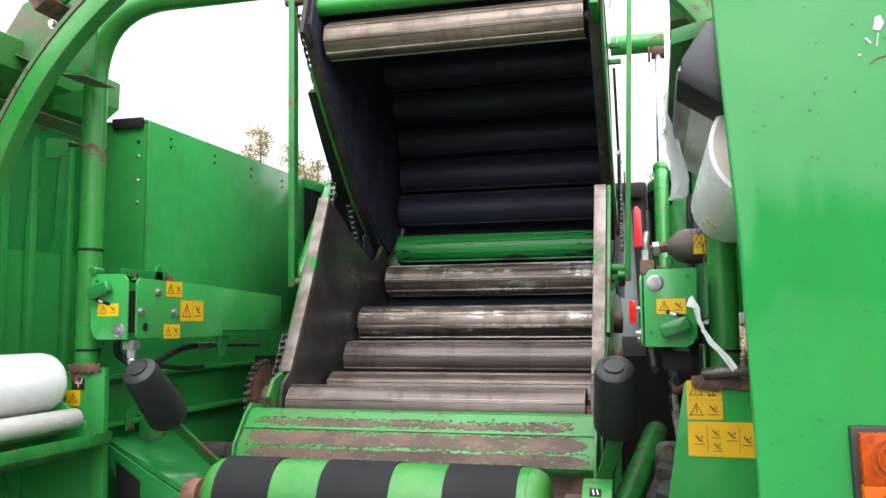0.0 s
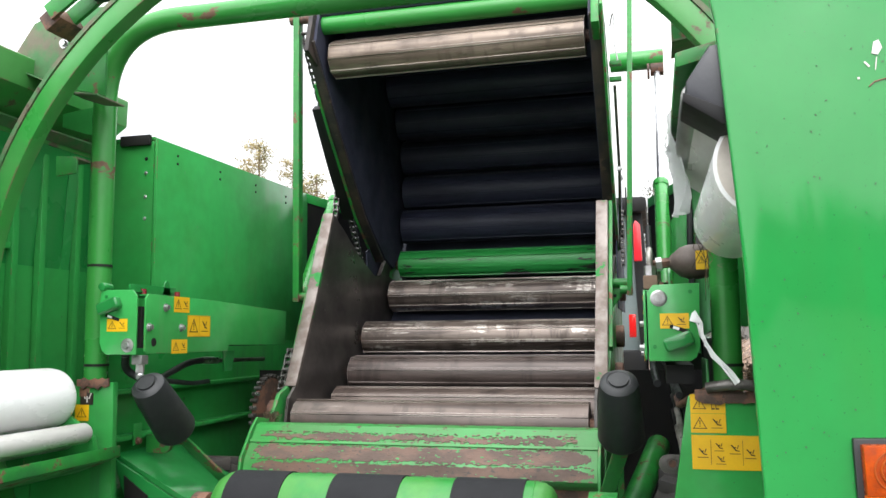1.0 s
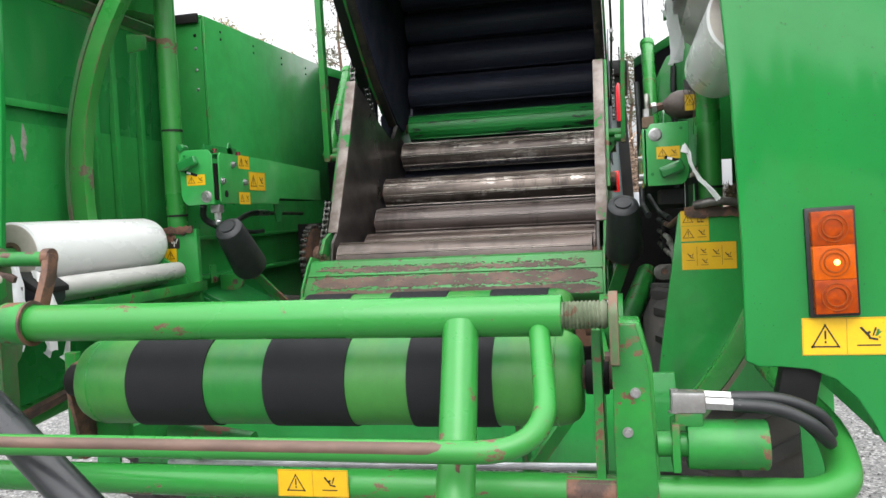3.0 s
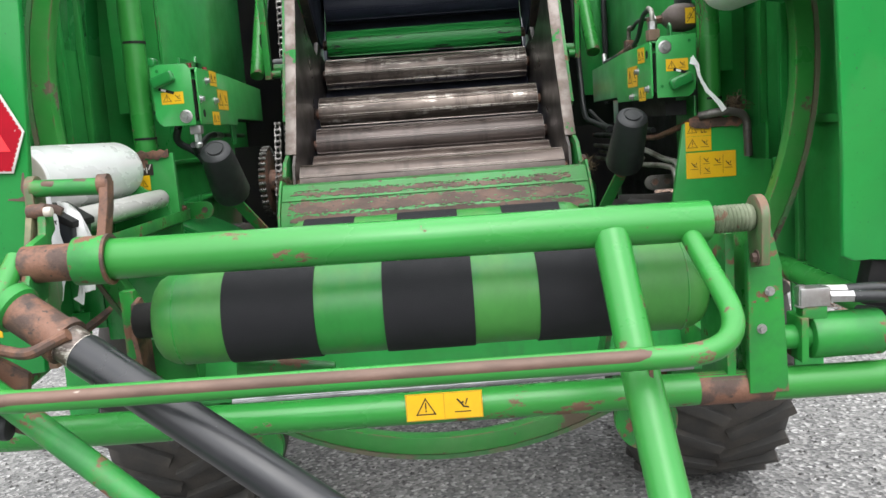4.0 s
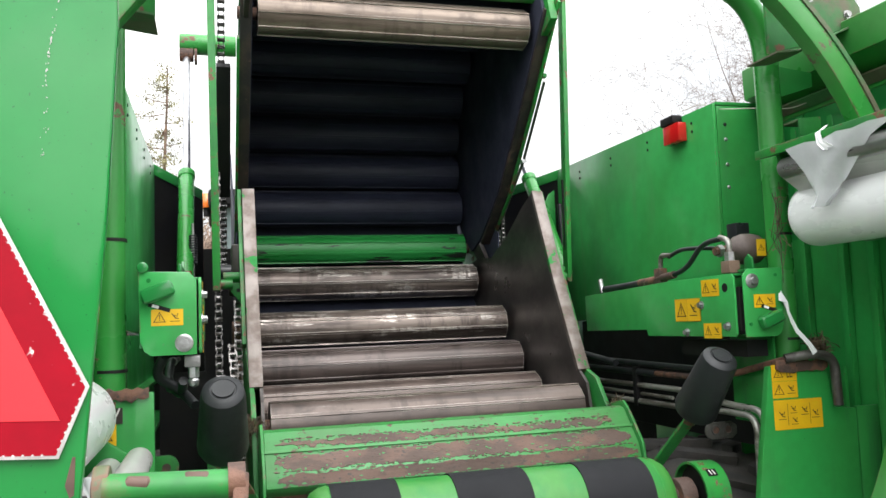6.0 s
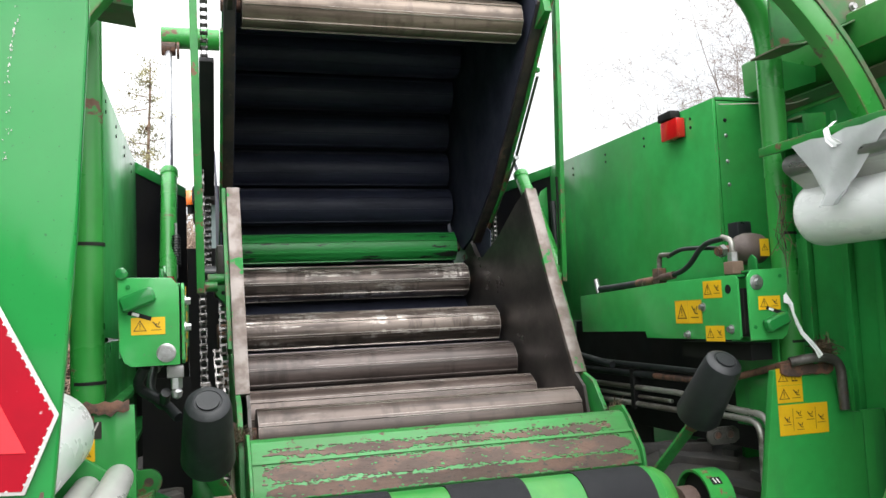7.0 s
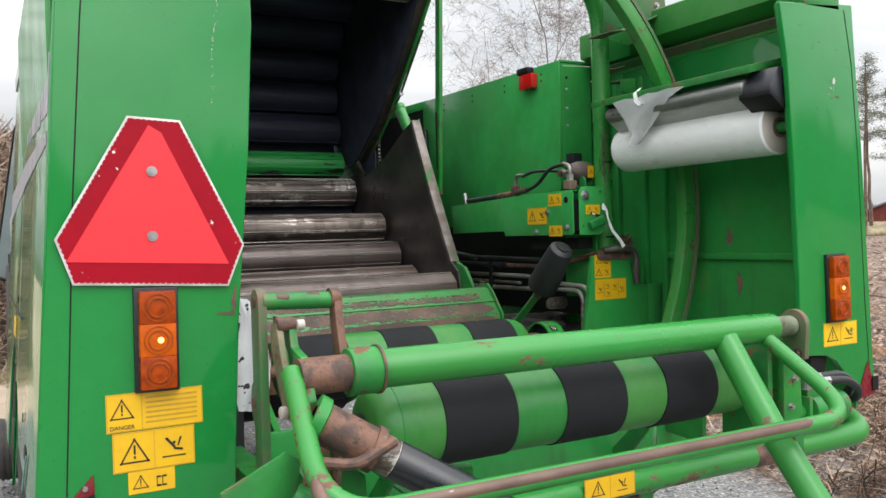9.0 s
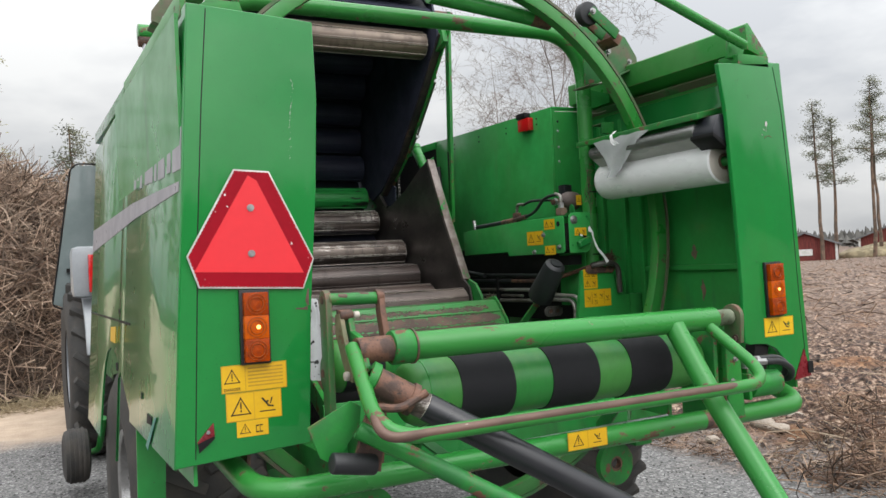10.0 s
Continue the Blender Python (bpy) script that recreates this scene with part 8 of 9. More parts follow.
for s in (-1, 1):
    part("side_window", prism(B(), [(6.08, 1.63), (7.45, 1.63), (7.42, 2.83), (6.10, 2.83)], "x", s * 0.765, s * 0.775), M_glass, tr, "tinted side window")
    poly = arc(6.45, 0.72, 1.02, 20, 165, 14) + arc(6.45, 0.72, 0.97, 165, 20, 14)
    part("fender", prism(B(), poly, "x", s * 0.82, s * 1.28), M_fender, tr, "grey plastic fender", bevel=0.02)
    part("fender_skirt", span(B(), (s * 1.10, 5.62, 1.50), (s * 1.375, 5.80, 1.98)), M_fender, tr, "grey plastic fender end", bevel=0.07)
    part("tail_light", span(B(), (s * 1.17, 5.585, 1.55), (s * 1.23, 5.625, 1.90)), M_red_lens, tr, "red tail light", bevel=0.01)
    cx, cy, cz, r = s * 1.14, 6.45, GROUND + 0.86, 0.86
    wh = part("rear_wheel", lathe(B(), (cx, cy, cz), (1, 0, 0), [(-0.24, 0.42), (-0.27, 0.56), (-0.26, 0.74), (-0.20, 0.81), (0.20, 0.81), (0.26, 0.74), (0.27, 0.56), (0.24, 0.42)], 56, caps=False), M_tyre, tr, "large black rear tyre", smooth=50)
    lugs(wh, Vector((cx, cy, cz)), 22, 0.115, 0.82, 38, (0.30, 0.055, 0.09))
    part("rim", lathe(B(), (cx + s * 0.15, cy, cz), (s, 0, 0), [(0.08, 0.43), (0.0, 0.40), (-0.06, 0.2), (0.0, 0.15), (0.0, 0.0)], 36, caps=False), M_fender, wh)
    part("front_wheel", lathe(B(), (s * 0.95, 9.0, GROUND + 0.6), (1, 0, 0), [(-0.18, 0.0), (-0.18, 0.3), (-0.2, 0.45), (-0.15, 0.58), (0.15, 0.58), (0.2, 0.45), (0.18, 0.3), (0.18, 0.0)], 40, caps=False), M_tyre, tr, "black front tyre")
bm = cyl(B(), (-0.85, 6.25, 2.78), (-0.85, 6.25, 2.86), 0.03, seg=16)
part("beacon_foot", bm, M_black, tr)
part("beacon", lathe(B(), (-0.85, 6.25, 2.85), (0, 0, 1), [(0, 0.075), (0.02, 0.085), (0.10, 0.075), (0.13, 0.05), (0.135, 0.0)], 24, caps=False), M_orange, tr, "orange beacon")

part("work_light", span(B(), (0.66, 5.86, 1.74), (0.72, 5.90, 1.94)), M_red_lens, tr, "red lamp cluster", bevel=0.01)
part("work_light", span(B(), (-0.832, 5.86, 1.72), (-0.80, 5.90, 2.06)), M_red_lens, tr, "red lamp cluster", bevel=0.01)

# the cab door swung open, and the mudguard's dark edge
door = part("cab_door", prism(B(), [(-1.49, 1.44), (-1.40, 1.40), (-0.95, 1.45), (-0.95, 2.84), (-1.22, 2.84), (-1.275, 2.80)], "y", 6.50, 6.52), M_glass, tr, "open glazed cab door")
part("door_frame", sweep(B(), [(-0.95, 6.51, 2.86), (-1.23, 6.51, 2.86), (-1.29, 6.51, 2.79), (-1.50, 6.51, 1.42), (-1.40, 6.51, 1.38), (-0.95, 6.51, 1.42)], 0.009, seg=8, bend=0.05), M_black, door, "black door frame")
part("door_handle", span(B(), (-1.36, 6.47, 1.75), (-1.10, 6.495, 1.79)), M_black, door)

# small gauge wheel at the pick-up
gw = root("gauge_wheel", (-1.45, 4.72, 0.03), "small black pick-up gauge wheel", "wheel")
part("tyre", lathe(B(), (-1.45, 4.72, 0.24), (1, 0, 0), [(-0.08, 0.10), (-0.10, 0.15), (-0.085, 0.20), (-0.05, 0.215), (0.05, 0.215), (0.085, 0.20), (0.10, 0.15), (0.08, 0.10)], 40, caps=False), M_tyre, gw, smooth=50)
bm = B()
for dx in (-0.05, -0.017, 0.017, 0.05):
    lathe(bm, (-1.45 + dx, 4.72, 0.24), (1, 0, 0), [(-0.010, 0.214), (-0.008, 0.221), (0.008, 0.221), (0.010, 0.214)], 40, caps=False)
part("tread_rib", bm, M_tyre, gw)
part("rim", lathe(B(), (-1.45, 4.72, 0.24), (1, 0, 0), [(-0.07, 0.11), (-0.03, 0.09), (-0.03, 0.0)], 28, caps=False), M_fender, gw)
part("arm", sweep(B(), [(-1.42, 4.72, 0.24), (-1.28, 4.72, 0.26), (-1.25, 4.5, 0.55)], 0.025, bend=0.05), M_green_worn, gw)
pk = root("pick_up", (0, 4.8, 0.2), "dark pick-up drum with green side plates", "pick-up")
part("drum", cyl(B(), (-1.1, 4.75, 0.42), (1.1, 4.75, 0.42), 0.22, seg=24), M_black, pk)
for s in (-1, 1):
    part("side_plate", prism(B(), [(4.4, 0.35), (4.4, 0.85), (4.9, 0.75), (5.05, 0.4), (4.8, 0.2)], "x", s * 1.12, s * 1.14), M_green_worn, pk, bevel=0.004)

# ---------------------------------------------------------------- brush heap, bark debris
M_stick = mat("dry_brushwood", (0.43, 0.315, 0.23), 0.85, second=(0.24, 0.165, 0.12), scale=3, amount=0.9)
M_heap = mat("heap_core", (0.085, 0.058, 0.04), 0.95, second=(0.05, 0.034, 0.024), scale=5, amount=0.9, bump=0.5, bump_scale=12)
M_chip = mat("wood_debris", (0.40, 0.265, 0.180), 0.85, second=(0.20, 0.120, 0.080), scale=2, amount=0.95)


def vary_islands(m, lo, hi):
    """Each stick has a tone of its own."""
    n, l = m.node_tree.nodes, m.node_tree.links
    b = n["Principled BSDF"]
    src = b.inputs["Base Color"].links[0].from_socket
    geo = n.new("ShaderNodeNewGeometry")
    mr = n.new("ShaderNodeMapRange")
    mr.inputs["To Min"].default_value = lo
    mr.inputs["To Max"].default_value = hi
    hs = n.new("ShaderNodeHueSaturation")
    l.new(geo.outputs["Random Per Island"], mr.inputs["Value"])
    l.new(mr.outputs["Result"], hs.inputs["Value"])
    l.new(src, hs.inputs["Color"])
    l.new(hs.outputs["Color"], b.inputs["Base Color"])


vary_islands(M_stick, 0.22, 1.35)
vary_islands(M_chip, 0.10, 1.35)
M_stone = mat("pale_stones", (0.42, 0.36, 0.30), 0.85, second=(0.30, 0.25, 0.20), scale=5, amount=0.7, bump=0.2, bump_scale=30)


def heap_h(x, y):
    u = (x + 6.2) / 8.8
    v = (y - 15.5) / 5.2
    d = u * u + v * v + (max(0.0, -2.0 - x) / 1.9) ** 2
    return max(0.0, 1 - d) ** 0.5 * (4.3 + 0.6 * fnoise(x, y, 0.4, 9)) if d < 1 else 0.0


bm = B()
nx, ny = 40, 30
rows = [[bm.verts.new((-4.4 + 7.0 * i / nx, 10.3 + 10.4 * j / ny, GROUND + heap_h(-4.4 + 7.0 * i / nx, 10.3 + 10.4 * j / ny) * 0.93)) for i in range(nx + 1)] for j in range(ny + 1)]
for a, b in zip(rows, rows[1:]):
    for k in range(nx):
        bm.faces.new((a[k], a[k + 1], b[k + 1], b[k]))
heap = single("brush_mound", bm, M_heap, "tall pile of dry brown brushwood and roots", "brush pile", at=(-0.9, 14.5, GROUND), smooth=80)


def sticks(name, count, place, lens, rad, material, parent=None, label="", cat="", seed=1, spread=0.6):
    rng = random.Random(seed)
    verts, faces = [], []
    for _ in range(count):
        p = place(rng)
        if p is None:
            continue
        ln = rng.uniform(*lens)
        r = rng.uniform(*rad)
        d = Vector((rng.gauss(0, 1), rng.gauss(0, 1), rng.gauss(0, spread))).normalized()
        bend = Vector((rng.gauss(0, 1), rng.gauss(0, 1), rng.gauss(0, 1))) * ln * 0.10
        line = [p - d * ln / 2, p - d * ln * 0.15 + bend * 0.8, p + d * ln * 0.2 + bend, p + d * ln / 2]
        _, u, v = frame_of(d)
        i0 = len(verts)
        for j, q in enumerate(line):
            rr = r * (1 - 0.22 * j)
            for k in range(3):
                a = 2.094 * k
                verts.append(q + (u * math.cos(a) + v * math.sin(a)) * rr)
        for j in range(3):
            for k in range(3):
                a, b = i0 + 3 * j + k, i0 + 3 * j + (k + 1) % 3
                faces.append((a, b, b + 3, a + 3))
    off = base_of(parent) if parent else Vector((0, 0, 0))
    me = bpy.data.meshes.new(name)
    me.from_pydata([tuple(v - off) for v in verts], [], faces)
    me.materials.append(material)
    ob = new(name, me)
    if parent:
        ob.parent = parent
        ob["kind"] = "stuff"
        if label:
            ob["label"] = label
    else:
        tagged(ob, label, cat, kind="stuff")
    return ob


def on_heap(rng):
    x, y = rng.uniform(-4.2, 2.6), rng.uniform(10.3, 18)
    h = heap_h(x, y)
    if h < 0.05:
        return None
    return Vector((x, y, GROUND + h * rng.uniform(0.90, 1.03) + rng.uniform(0, 0.12)))


sticks("brushwood", 15000, on_heap, (0.3, 1.6), (0.004, 0.015), M_stick, heap, "tangled dry sticks", seed=2, spread=0.7)


def on_front(rng):
    x = rng.uniform(-3.3, 2.2)
    u = (x + 6.2) / 8.8
    y = 15.5 - 5.2 * math.sqrt(max(0.02, 1 - u * u)) + rng.uniform(-0.15, 1.0)
    return Vector((x, y, GROUND + heap_h(x, y) * rng.uniform(0.8, 1.02) + rng.uniform(0.02, 0.2)))


sticks("long_branch", 26, on_heap, (1.6, 3.2), (0.014, 0.026), M_stick, heap, "long bare poles on the pile", seed=14, spread=0.15)
sticks("low_brushwood", 4600, on_front, (0.25, 1.3), (0.004, 0.014), M_stick, heap, "tangled dry sticks at the foot", seed=3, spread=0.8)


def on_verge(rng):
    x = rng.uniform(-3.6, 2.5)
    u = (x + 6.2) / 8.8
    return Vector((x, 15.5 - 5.2 * math.sqrt(max(0.02, 1 - u * u)) - rng.uniform(0.0, 1.0) ** 1.5 * 1.3, GROUND + rng.uniform(0.0, 0.08)))


M_hay = mat("dry_verge_grass", (0.42, 0.34, 0.21), 0.85, second=(0.26, 0.20, 0.12), scale=2, amount=0.9)
sticks("verge_grass", 2800, on_verge, (0.15, 0.45), (0.003, 0.008), M_hay, None, "flattened dry grass along the brush pile", "dry grass", seed=9, spread=0.5)


def on_field(rng):
    x = 3.2 + 24 * rng.random() ** 2.1
    y = rng.uniform(-2, 28)
    return Vector((x, y, ground_height(x, y) + rng.uniform(0.0, 0.06)))


sticks("bark_debris", 46000, on_field, (0.015, 0.16), (0.0012, 0.0055), M_chip, None, "splintered branches and bark chips over the clearing", "wood debris", seed=5, spread=0.22)
M_root = mat("pale_roots", (0.52, 0.41, 0.30), 0.8, second=(0.36, 0.26, 0.18), scale=4, amount=0.8)
vary_islands(M_root, 0.45, 1.1)


def near_field(rng):
    x, y = 3.5 + 6.5 * rng.random() ** 1.5, rng.uniform(-1.0, 9.0)
    return Vector((x, y, ground_height(x, y) + rng.uniform(0.0, 0.05)))


clump_at = [(3.4 + 12.0 * random.Random(k).random() ** 1.5, random.Random(k + 90).uniform(0.0, 14.0)) for k in range(34)]


def on_clump(rng):
    cx, cy = rng.choice(clump_at)
    x, y = cx + rng.gauss(0, 0.26), cy + rng.gauss(0, 0.26)
    rise = 0.20 * math.exp(-((x - cx) ** 2 + (y - cy) ** 2) / 0.09)
    return Vector((x, y, ground_height(x, y) + rng.uniform(0.0, 1.0) * rise + 0.01))


sticks("brush_clump", 5200, on_clump, (0.08, 0.55), (0.0025, 0.009), M_chip, None, "heaped torn roots and twigs over the clearing", "wood debris", seed=18, spread=0.6)
sticks("root_debris", 260, near_field, (0.12, 0.85), (0.003, 0.009), M_root, None, "pale torn roots lying over the clearing", "wood debris", seed=15, spread=0.25)
sticks("chip_debris", 2600, near_field, (0.02, 0.07), (0.003, 0.010), M_root, None, "pale wood chips over the clearing", "wood debris", seed=16, spread=0.3)
sticks("branch_debris", 300, on_field, (0.25, 1.1), (0.004, 0.013), M_stick, None, "loose dry branches over the clearing", "wood debris", seed=6, spread=0.35)


def far_field(rng):
    x, y = rng.uniform(12, 60), rng.uniform(0, 70)
    return Vector((x, y, ground_height(x, y) + rng.uniform(0, 0.15)))


sticks("far_debris", 9000, far_field, (0.15, 0.8), (0.008, 0.020), M_chip, None, "dry brush over the far clearing", "wood debris", seed=7, spread=0.3)

# clods of soil and lumps of bark
rng = random.Random(17)
verts, faces = [], []
for _ in range(7000):
    x, y = 3.3 + 9.0 * rng.random() ** 1.8, rng.uniform(-1.2, 11.0)
    z = ground_height(x, y)
    r = 0.010 + 0.045 * rng.random() ** 3
    i0 = len(verts)
    for dx, dy, dz in ((1, 0, 0), (0.3, 0.95, 0.1), (-0.8, 0.6, 0), (-0.8, -0.6, 0.1), (0.3, -0.95, 0), (0, 0, 0.75)):
        verts.append((x + dx * r * rng.uniform(.6, 1.3), y + dy * r * rng.uniform(.6, 1.3), z - 0.2 * r + dz * r * rng.uniform(.6, 1.2)))
    for k in range(5):
        faces.append((i0 + k, i0 + (k + 1) % 5, i0 + 5))
me = bpy.data.meshes.new("soil_clods")
me.from_pydata(verts, [], faces)
M_clod = mat("soil_clods", (0.095, 0.058, 0.040), 0.95, second=(0.045, 0.027, 0.019), scale=9, amount=0.9, bump=0.4, bump_scale=60)
vary_islands(M_clod, 0.25, 1.7)
me.materials.append(M_clod)
tagged(new("soil_clods", me), "dark crumbs of soil and bark over the clearing", "soil clods", kind="stuff")

# stones in the bark
rng = random.Random(11)
bm = B()
bmesh.ops.create_icosphere(bm, subdivisions=2, radius=1.0)
for v in bm.verts:
    v.co *= 1 + 0.22 * noise.noise(v.co * 1.3) + 0.08 * noise.noise(v.co * 3.1)
    v.co.z *= 0.62
stone = single("field_stone", bm, M_stone, "pale rounded stone lying in the bark", "stone", "field stones", smooth=60)
stone.scale = (0.10, 0.08, 0.08)
stone.location = (5.0, 3.0, ground_height(5, 3) + 0.02)
for k in range(46):
    x = 3.6 + 8 * rng.random() ** 1.6
    y = rng.uniform(-1.0, 13)
    sz = rng.uniform(0.035, 0.13)
    c = copy_thing(stone, Matrix.Translation((x, y, ground_height(x, y) + sz * 0.25)) @ Matrix.Rotation(rng.uniform(0, 6.28), 4, "Z"))
    c.scale = (sz, sz * rng.uniform(0.7, 1.1), sz * rng.uniform(0.6, 1.0))

# gravel stones on the yard, near the machine
verts, faces = [], []
rng = random.Random(21)
for _ in range(9000):
    x, y = rng.uniform(-3.4, 4.0), rng.uniform(-0.9, 7.0)
    z = ground_height(x, y)
    r = rng.uniform(0.006, 0.017)
    i0 = len(verts)
    for dx, dy, dz in ((1, 0, 0), (0, 1, 0), (-1, 0, 0), (0, -1, 0), (0, 0, 0.8), (0, 0, -0.4)):
        verts.append((x + dx * r * rng.uniform(.6, 1.2), y + dy * r * rng.uniform(.6, 1.2), z + dz * r * rng.uniform(.7, 1.1)))
    for k in range(4):
        faces.append((i0 + k, i0 + (k + 1) % 4, i0 + 4))
        faces.append((i0 + (k + 1) % 4, i0 + k, i0 + 5))
me = bpy.data.meshes.new("gravel")
me.from_pydata(verts, [], faces)
M_gravel = mat("loose_gravel", (0.155, 0.150, 0.147), 0.85, second=(0.065, 0.063, 0.062), scale=25, amount=1.0, speck=(0.34, 0.33, 0.32), speck_at=0.62, speck_scale=14)
me.materials.append(M_gravel)
tagged(new("loose_gravel", me), "loose grey gravel stones over the yard", "gravel", kind="stuff")

# ---------------------------------------------------------------- trees and houses far off
M_bark = mat("pine_bark", (0.20, 0.13, 0.09), 0.9, second=(0.11, 0.08, 0.06), scale=2, amount=0.9)
# foliage tones are lifted, the haze of distance is in the colour
M_needle = mat("pine_needles", (0.125, 0.130, 0.070), 0.8, second=(0.075, 0.085, 0.050), scale=0.8, amount=0.9)
M_larch = mat("autumn_leaves", (0.34, 0.28, 0.13), 0.8, second=(0.20, 0.19, 0.09), scale=0.8, amount=0.9)
# lighter copy of the needles for one pine, bleached by the bright sky
M_sunny = mat("pine_needles_sky_bleached", (0.24, 0.22, 0.10), 0.8, second=(0.15, 0.15, 0.075), scale=0.8, amount=0.9)
M_birch = mat("bare_twigs", (0.26, 0.215, 0.19), 0.85, second=(0.17, 0.14, 0.12), scale=2, amount=0.8)


def leaves(bm_v, bm_f, c, size, count, rng):
    for _ in range(count):
        p = c + Vector((rng.gauss(0, 1), rng.gauss(0, 1), rng.gauss(0, 0.6))) * size
        d = Vector((rng.gauss(0, 1), rng.gauss(0, 1), rng.gauss(0, 0.7))).normalized()
        _, u, v = frame_of(d)
        ln, w = rng.uniform(0.10, 0.26), rng.uniform(0.018, 0.045)
        i0 = len(bm_v)
        bm_v += [p, p + d * ln * 0.5 + u * w, p + d * ln, p + d * ln * 0.5 - u * w]
        bm_f.append((i0, i0 + 1, i0 + 2, i0 + 3))


def pine(x, y, h, crown=0.45, width=1.5, seed=0, needle=None, dens=1.0):
    rng = random.Random(seed)
    z0 = ground_height(x, y)
    t = root("pine_tree", (x, y, z0), "tall slender pine with a high ragged crown", "tree", "far trees")
    lean = Vector((rng.uniform(-.02, .02), rng.uniform(-.02, .02), 1))
    line = [Vector((x, y, z0)) + lean * h * k / 8 + Vector((rng.gauss(0, .05), rng.gauss(0, .05), 0)) for k in range(9)]
    bm = sweep(B(), line, [0.17 * (1 - 0.1 * k) for k in range(9)], seg=7)
    lv, lf = [], []
    n = 30
    for k in range(n):
        f = 1 - crown + crown * (k + rng.random()) / n
        p = Vector((x, y, z0)) + lean * h * f
        reach = width * (1.0 - 0.75 * ((f - (1 - crown)) / crown) ** 1.3) * rng.uniform(0.5, 1.15)
        if rng.random() < 0.12:
            continue
        a = rng.uniform(0, 6.28)
        d = Vector((math.cos(a), math.sin(a), rng.uniform(-0.15, 0.45)))
        q = p + d * reach
        sweep(bm, [p, p.lerp(q, 0.5) + Vector((0, 0, -0.08)), q], [0.035, 0.025, 0.008], seg=4)
        for j in range(4):
            leaves(lv, lf, p.lerp(q, 0.40 + 0.19 * j), 0.24, int(30 * dens), rng)
    leaves(lv, lf, Vector((x, y, z0)) + lean * h, 0.25, int(60 * dens), rng)
    part("trunk", bm, M_bark, t)
    off = base_of(t)
    me = bpy.data.meshes.new("crown")
    me.from_pydata([tuple(v - off) for v in lv], [], lf)
    me.materials.append(needle or M_needle)
    ob = new("crown", me)
    ob.parent = t
    return t


def bare_tree(x, y, h, seed=0):
    rng = random.Random(seed)
    z0 = ground_height(x, y)
    t = root("bare_birch", (x, y, z0), "bare birch with fine drooping twigs", "tree", "far trees")
    bm = B()

    def limb(p, d, ln, r, depth):
        pts_, rr = [p], [r]
        q, dd = p, d.copy()
        for k in range(4):
            dd = (dd + Vector((rng.gauss(0, .13), rng.gauss(0, .13), rng.gauss(0, .07) + (0.05 if depth < 2 else -0.06)))).normalized()
            q = q + dd * ln / 4
            pts_.append(q)
            rr.append(r * (1 - 0.2 * (k + 1)))
        sweep(bm, pts_, rr, seg=5 if depth < 2 else 3, caps=False)
        if depth < 4:
            for k in range(3 if depth == 0 else 4):
                i = rng.randint(1, 4)
                a = rng.uniform(0, 6.28)
                side = Vector((math.cos(a), math.sin(a), rng.uniform(0.1, 0.7))).normalized()
                limb(pts_[i], (dd * 0.8 + side).normalized(), ln * rng.uniform(0.5, 0.72), rr[i] * 0.6, depth + 1)
            if depth < 2:
                limb(pts_[-1], dd, ln * 0.7, rr[-1] * 0.9, depth + 1)
        else:
            for k in range(6):
                p0 = pts_[rng.randint(0, 4)]
                d0 = (dd + Vector((rng.gauss(0, .7), rng.gauss(0, .7), rng.gauss(-0.1, .5)))).normalized()
                tw = rng.uniform(0.35, 0.9)
                sweep(bm, [p0, p0 + d0 * tw * 0.5 + Vector((0, 0, 0.03)), p0 + d0 * tw - Vector((0, 0, 0.08))], [0.008, 0.006, 0.003], seg=3, caps=False)
    limb(Vector((x, y, z0)), Vector((0, 0, 1)), h * 0.45, 0.19, 0)
    part("branchwork", bm, M_birch, t)
    return t


for k, (x, y, h, cr, w) in enumerate(((53.9, 40, 12.4, .52, 1.8), (56.3, 40.5, 11.2, .5, 1.7), (60.3, 40, 14.4, .45, 2.0), (62.6, 41, 13.3, .42, 1.9), (65.5, 40, 14.0, .5, 1.9),
                                      (70, 44, 13, .5, 1.8), (-3.1, 40, 14.6, .72, 2.5), (1.15, 40, 8.9, .38, 1.2), (2.9, 47, 8.6, .4, 1.2))):
    pine(x, y, h, cr, w, seed=40 + k, needle=M_sunny if k == 6 else None, dens=0.5 if k > 6 else 1.0)
for k, (x, y, h) in enumerate(((-20.2, 40, 12.6), (-18.6, 41, 11.6), (-16.6, 40, 10.6), (-22.5, 43, 11.8), (-24.5, 42, 11.0))):
    pine(x, y, h, .6, 2.2, seed=80 + k, needle=M_larch, dens=1.3)
for k, (x, y, h) in enumerate(((-7.2, 38, 15.5), (-10.4, 41, 13.0), (-13.5, 39, 14.5))):
    pine(x, y, h, .62, 2.4, seed=60 + k)
bare_tree(21.6, 30.5, 21.0, 3)
bare_tree(24.0, 30.0, 21.0, 5)
bare_tree(19.6, 31.0, 17.0, 8)

M_barn = mat("red_barn_boards", (0.19, 0.035, 0.028), 0.8, second=(0.13, 0.025, 0.022), scale=3, amount=0.7, stretch=(4, 4, 0.5))
M_roof = mat("grey_roof_sheets", (0.20, 0.20, 0.21), 0.6, second=(0.14, 0.14, 0.145), scale=2, amount=0.5)
M_trim = mat("white_trim", (0.75, 0.74, 0.72), 0.6, scale=4, amount=0.3)


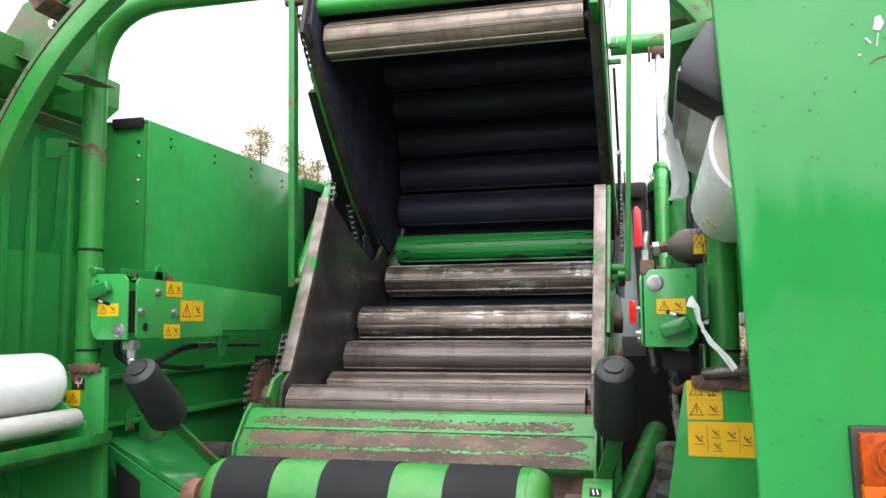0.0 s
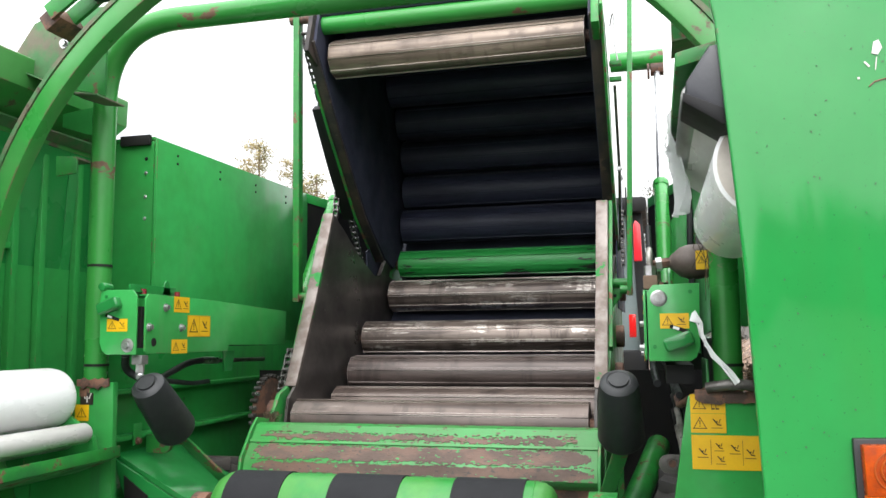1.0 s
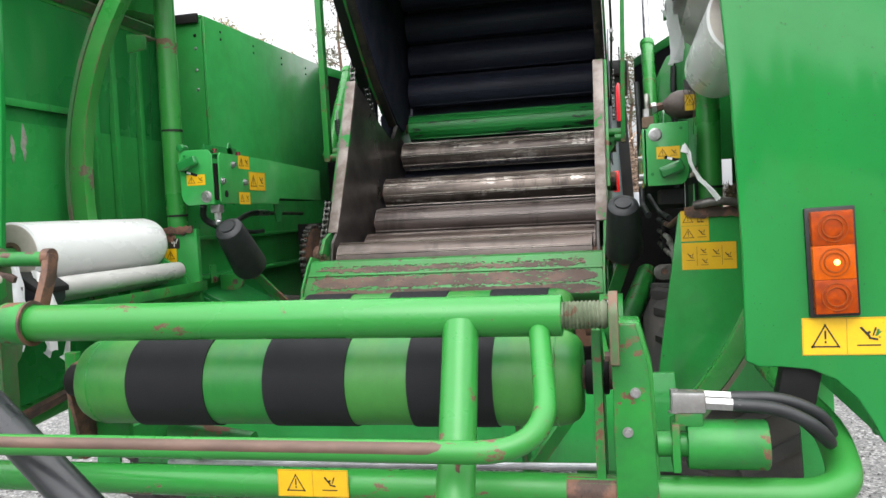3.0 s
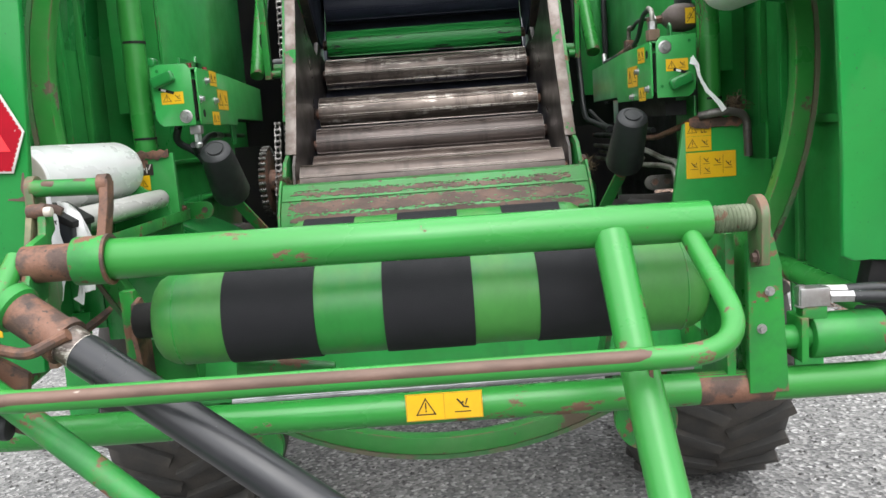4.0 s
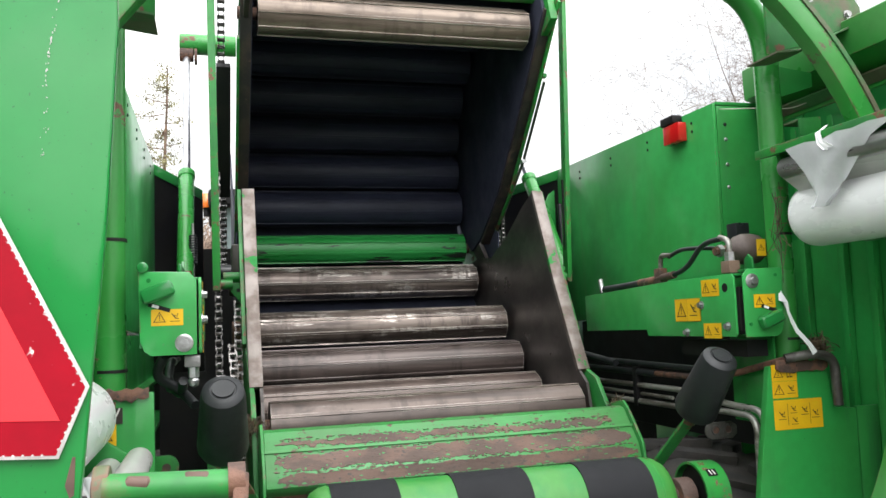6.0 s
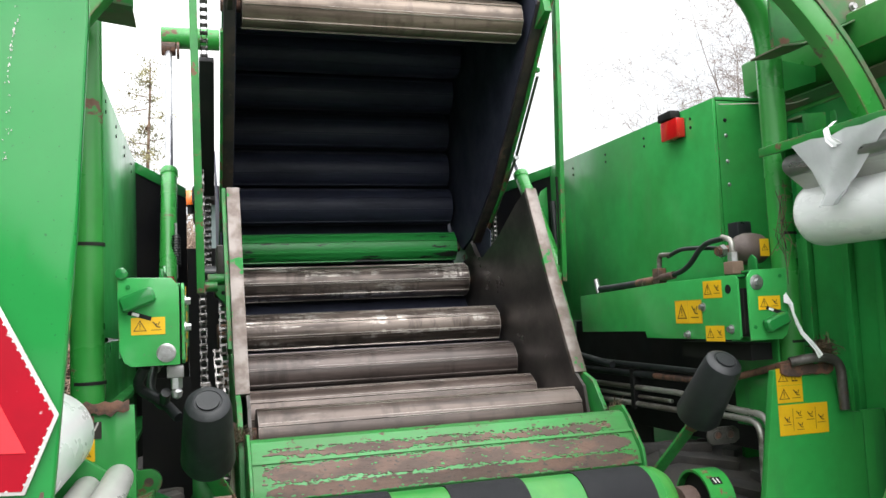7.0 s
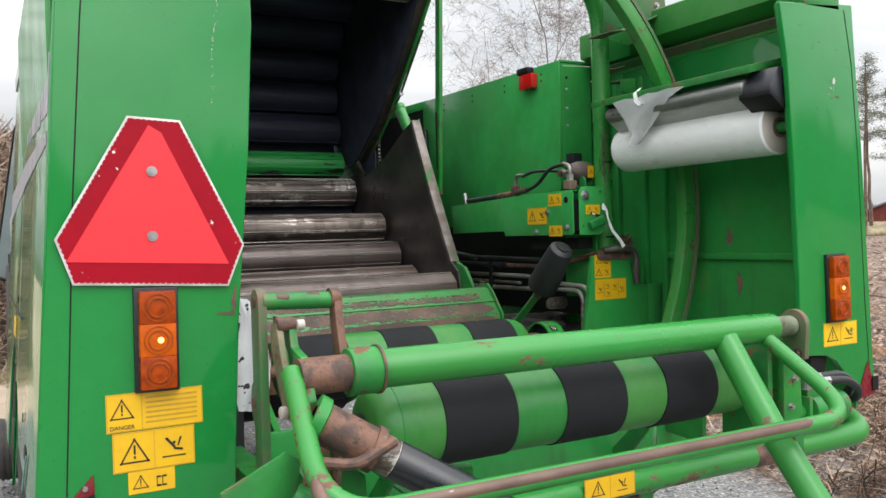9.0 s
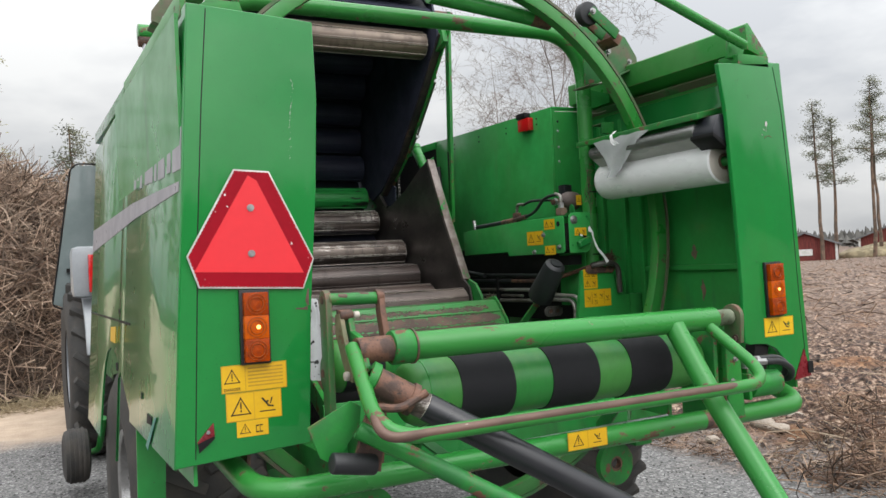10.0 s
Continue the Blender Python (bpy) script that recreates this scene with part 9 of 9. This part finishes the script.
def barn(x, y, w, d, h, ridge, rz):
    z = ground_height(x, y) - 0.1
    b = root("red_barn", (x, y, z), "low red wooden barn with a grey roof", "barn", "far barns")
    m = Matrix.Translation((x, y, z)) @ Matrix.Rotation(radians(rz), 4, "Z")

    def put(bm):
        bm.transform(m)
        return bm
    part("wall", put(prism(B(), [(-w / 2, 0), (w / 2, 0), (w / 2, h), (0, h + ridge), (-w / 2, h)], "y", -d / 2, d / 2)), M_barn, b)
    for s in (-1, 1):
        part("roof", put(prism(B(), [(0, h + ridge + 0.02), (s * (w / 2 + 0.35), h - 0.15), (s * (w / 2 + 0.35), h - 0.02), (0, h + ridge + 0.18)], "y", -d / 2 - 0.3, d / 2 + 0.3)), M_roof, b)
    for sx in (-1, 1):
        for sy in (-1, 1):
            part("corner_board", put(span(B(), (sx * (w / 2) - 0.09, sy * (d / 2 + 0.03) - 0.05, 0), (sx * (w / 2) + 0.09, sy * (d / 2 + 0.03) + 0.05, h))), M_trim, b, "white corner board")
    part("window", put(span(B(), (-0.5, -d / 2 - 0.06, h * 0.40), (0.5, -d / 2 - 0.005, h * 0.40 + 0.5))), M_trim, b, "pale window")
    return b


barn(56.3, 43.3, 4.4, 7.0, 1.45, 0.85, -53)
barn(69.7, 43.6, 6.6, 10.0, 1.75, 1.25, -58)

# straw-yellow mound beside the barns
bm = B()
bmesh.ops.create_icosphere(bm, subdivisions=4, radius=1.0)
for v in bm.verts:
    v.co *= 1 + 0.18 * noise.noise(v.co * 1.7) + 0.06 * noise.noise(v.co * 5)
    v.co = Vector((v.co.x * 4.5, v.co.y * 3.0, max(-0.3, v.co.z) * 1.3))
single_at = Vector((64.5, 42.0, 0))
single_at.z = ground_height(64.5, 42.0)
bmesh.ops.translate(bm, verts=bm.verts, vec=single_at)
single("straw_mound", bm, mat("dry_grass_mound", (0.34, 0.28, 0.17), 0.9, second=(0.22, 0.18, 0.11), scale=2, amount=0.9, bump=0.5, bump_scale=8), "low mound of dry yellow grass", "mound", at=single_at, smooth=80)

# wood along the horizon: low and far ahead, nearer and taller behind the yard
verts, faces = [], []
rng = random.Random(31)
for k in range(12000):
    a = rng.uniform(-180, 180)
    ahead = abs(a) < 88
    dist = rng.uniform(150, 230) if ahead else rng.uniform(70, 110)
    x, y = dist * math.sin(radians(a)), dist * math.cos(radians(a))
    z = ground_height(x, y)
    hgt = rng.uniform(3.0, 7.0) * (0.7 + 0.5 * noise.noise(Vector((a * 0.12, 0, 2)))) * (1.0 if ahead else 2.4)
    w = rng.uniform(0.5, 1.3)
    i0 = len(verts)
    for j in range(4):
        b = rng.uniform(0, 1.0) + 1.57 * j
        verts.append((x + w * math.cos(b), y + w * math.sin(b), z + rng.uniform(0, 1.5)))
    verts.append((x + rng.gauss(0, .3), y, z + hgt))
    for j in range(4):
        faces.append((i0 + j, i0 + (j + 1) % 4, i0 + 4))
me = bpy.data.meshes.new("far_wood")
me.from_pydata(verts, [], faces)
me.materials.append(mat("far_wood_haze", (0.13, 0.125, 0.115), 0.9, second=(0.09, 0.088, 0.08), scale=0.05, amount=0.9))
tagged(new("far_wood", me), "low far wood along the horizon", "far wood", kind="stuff")
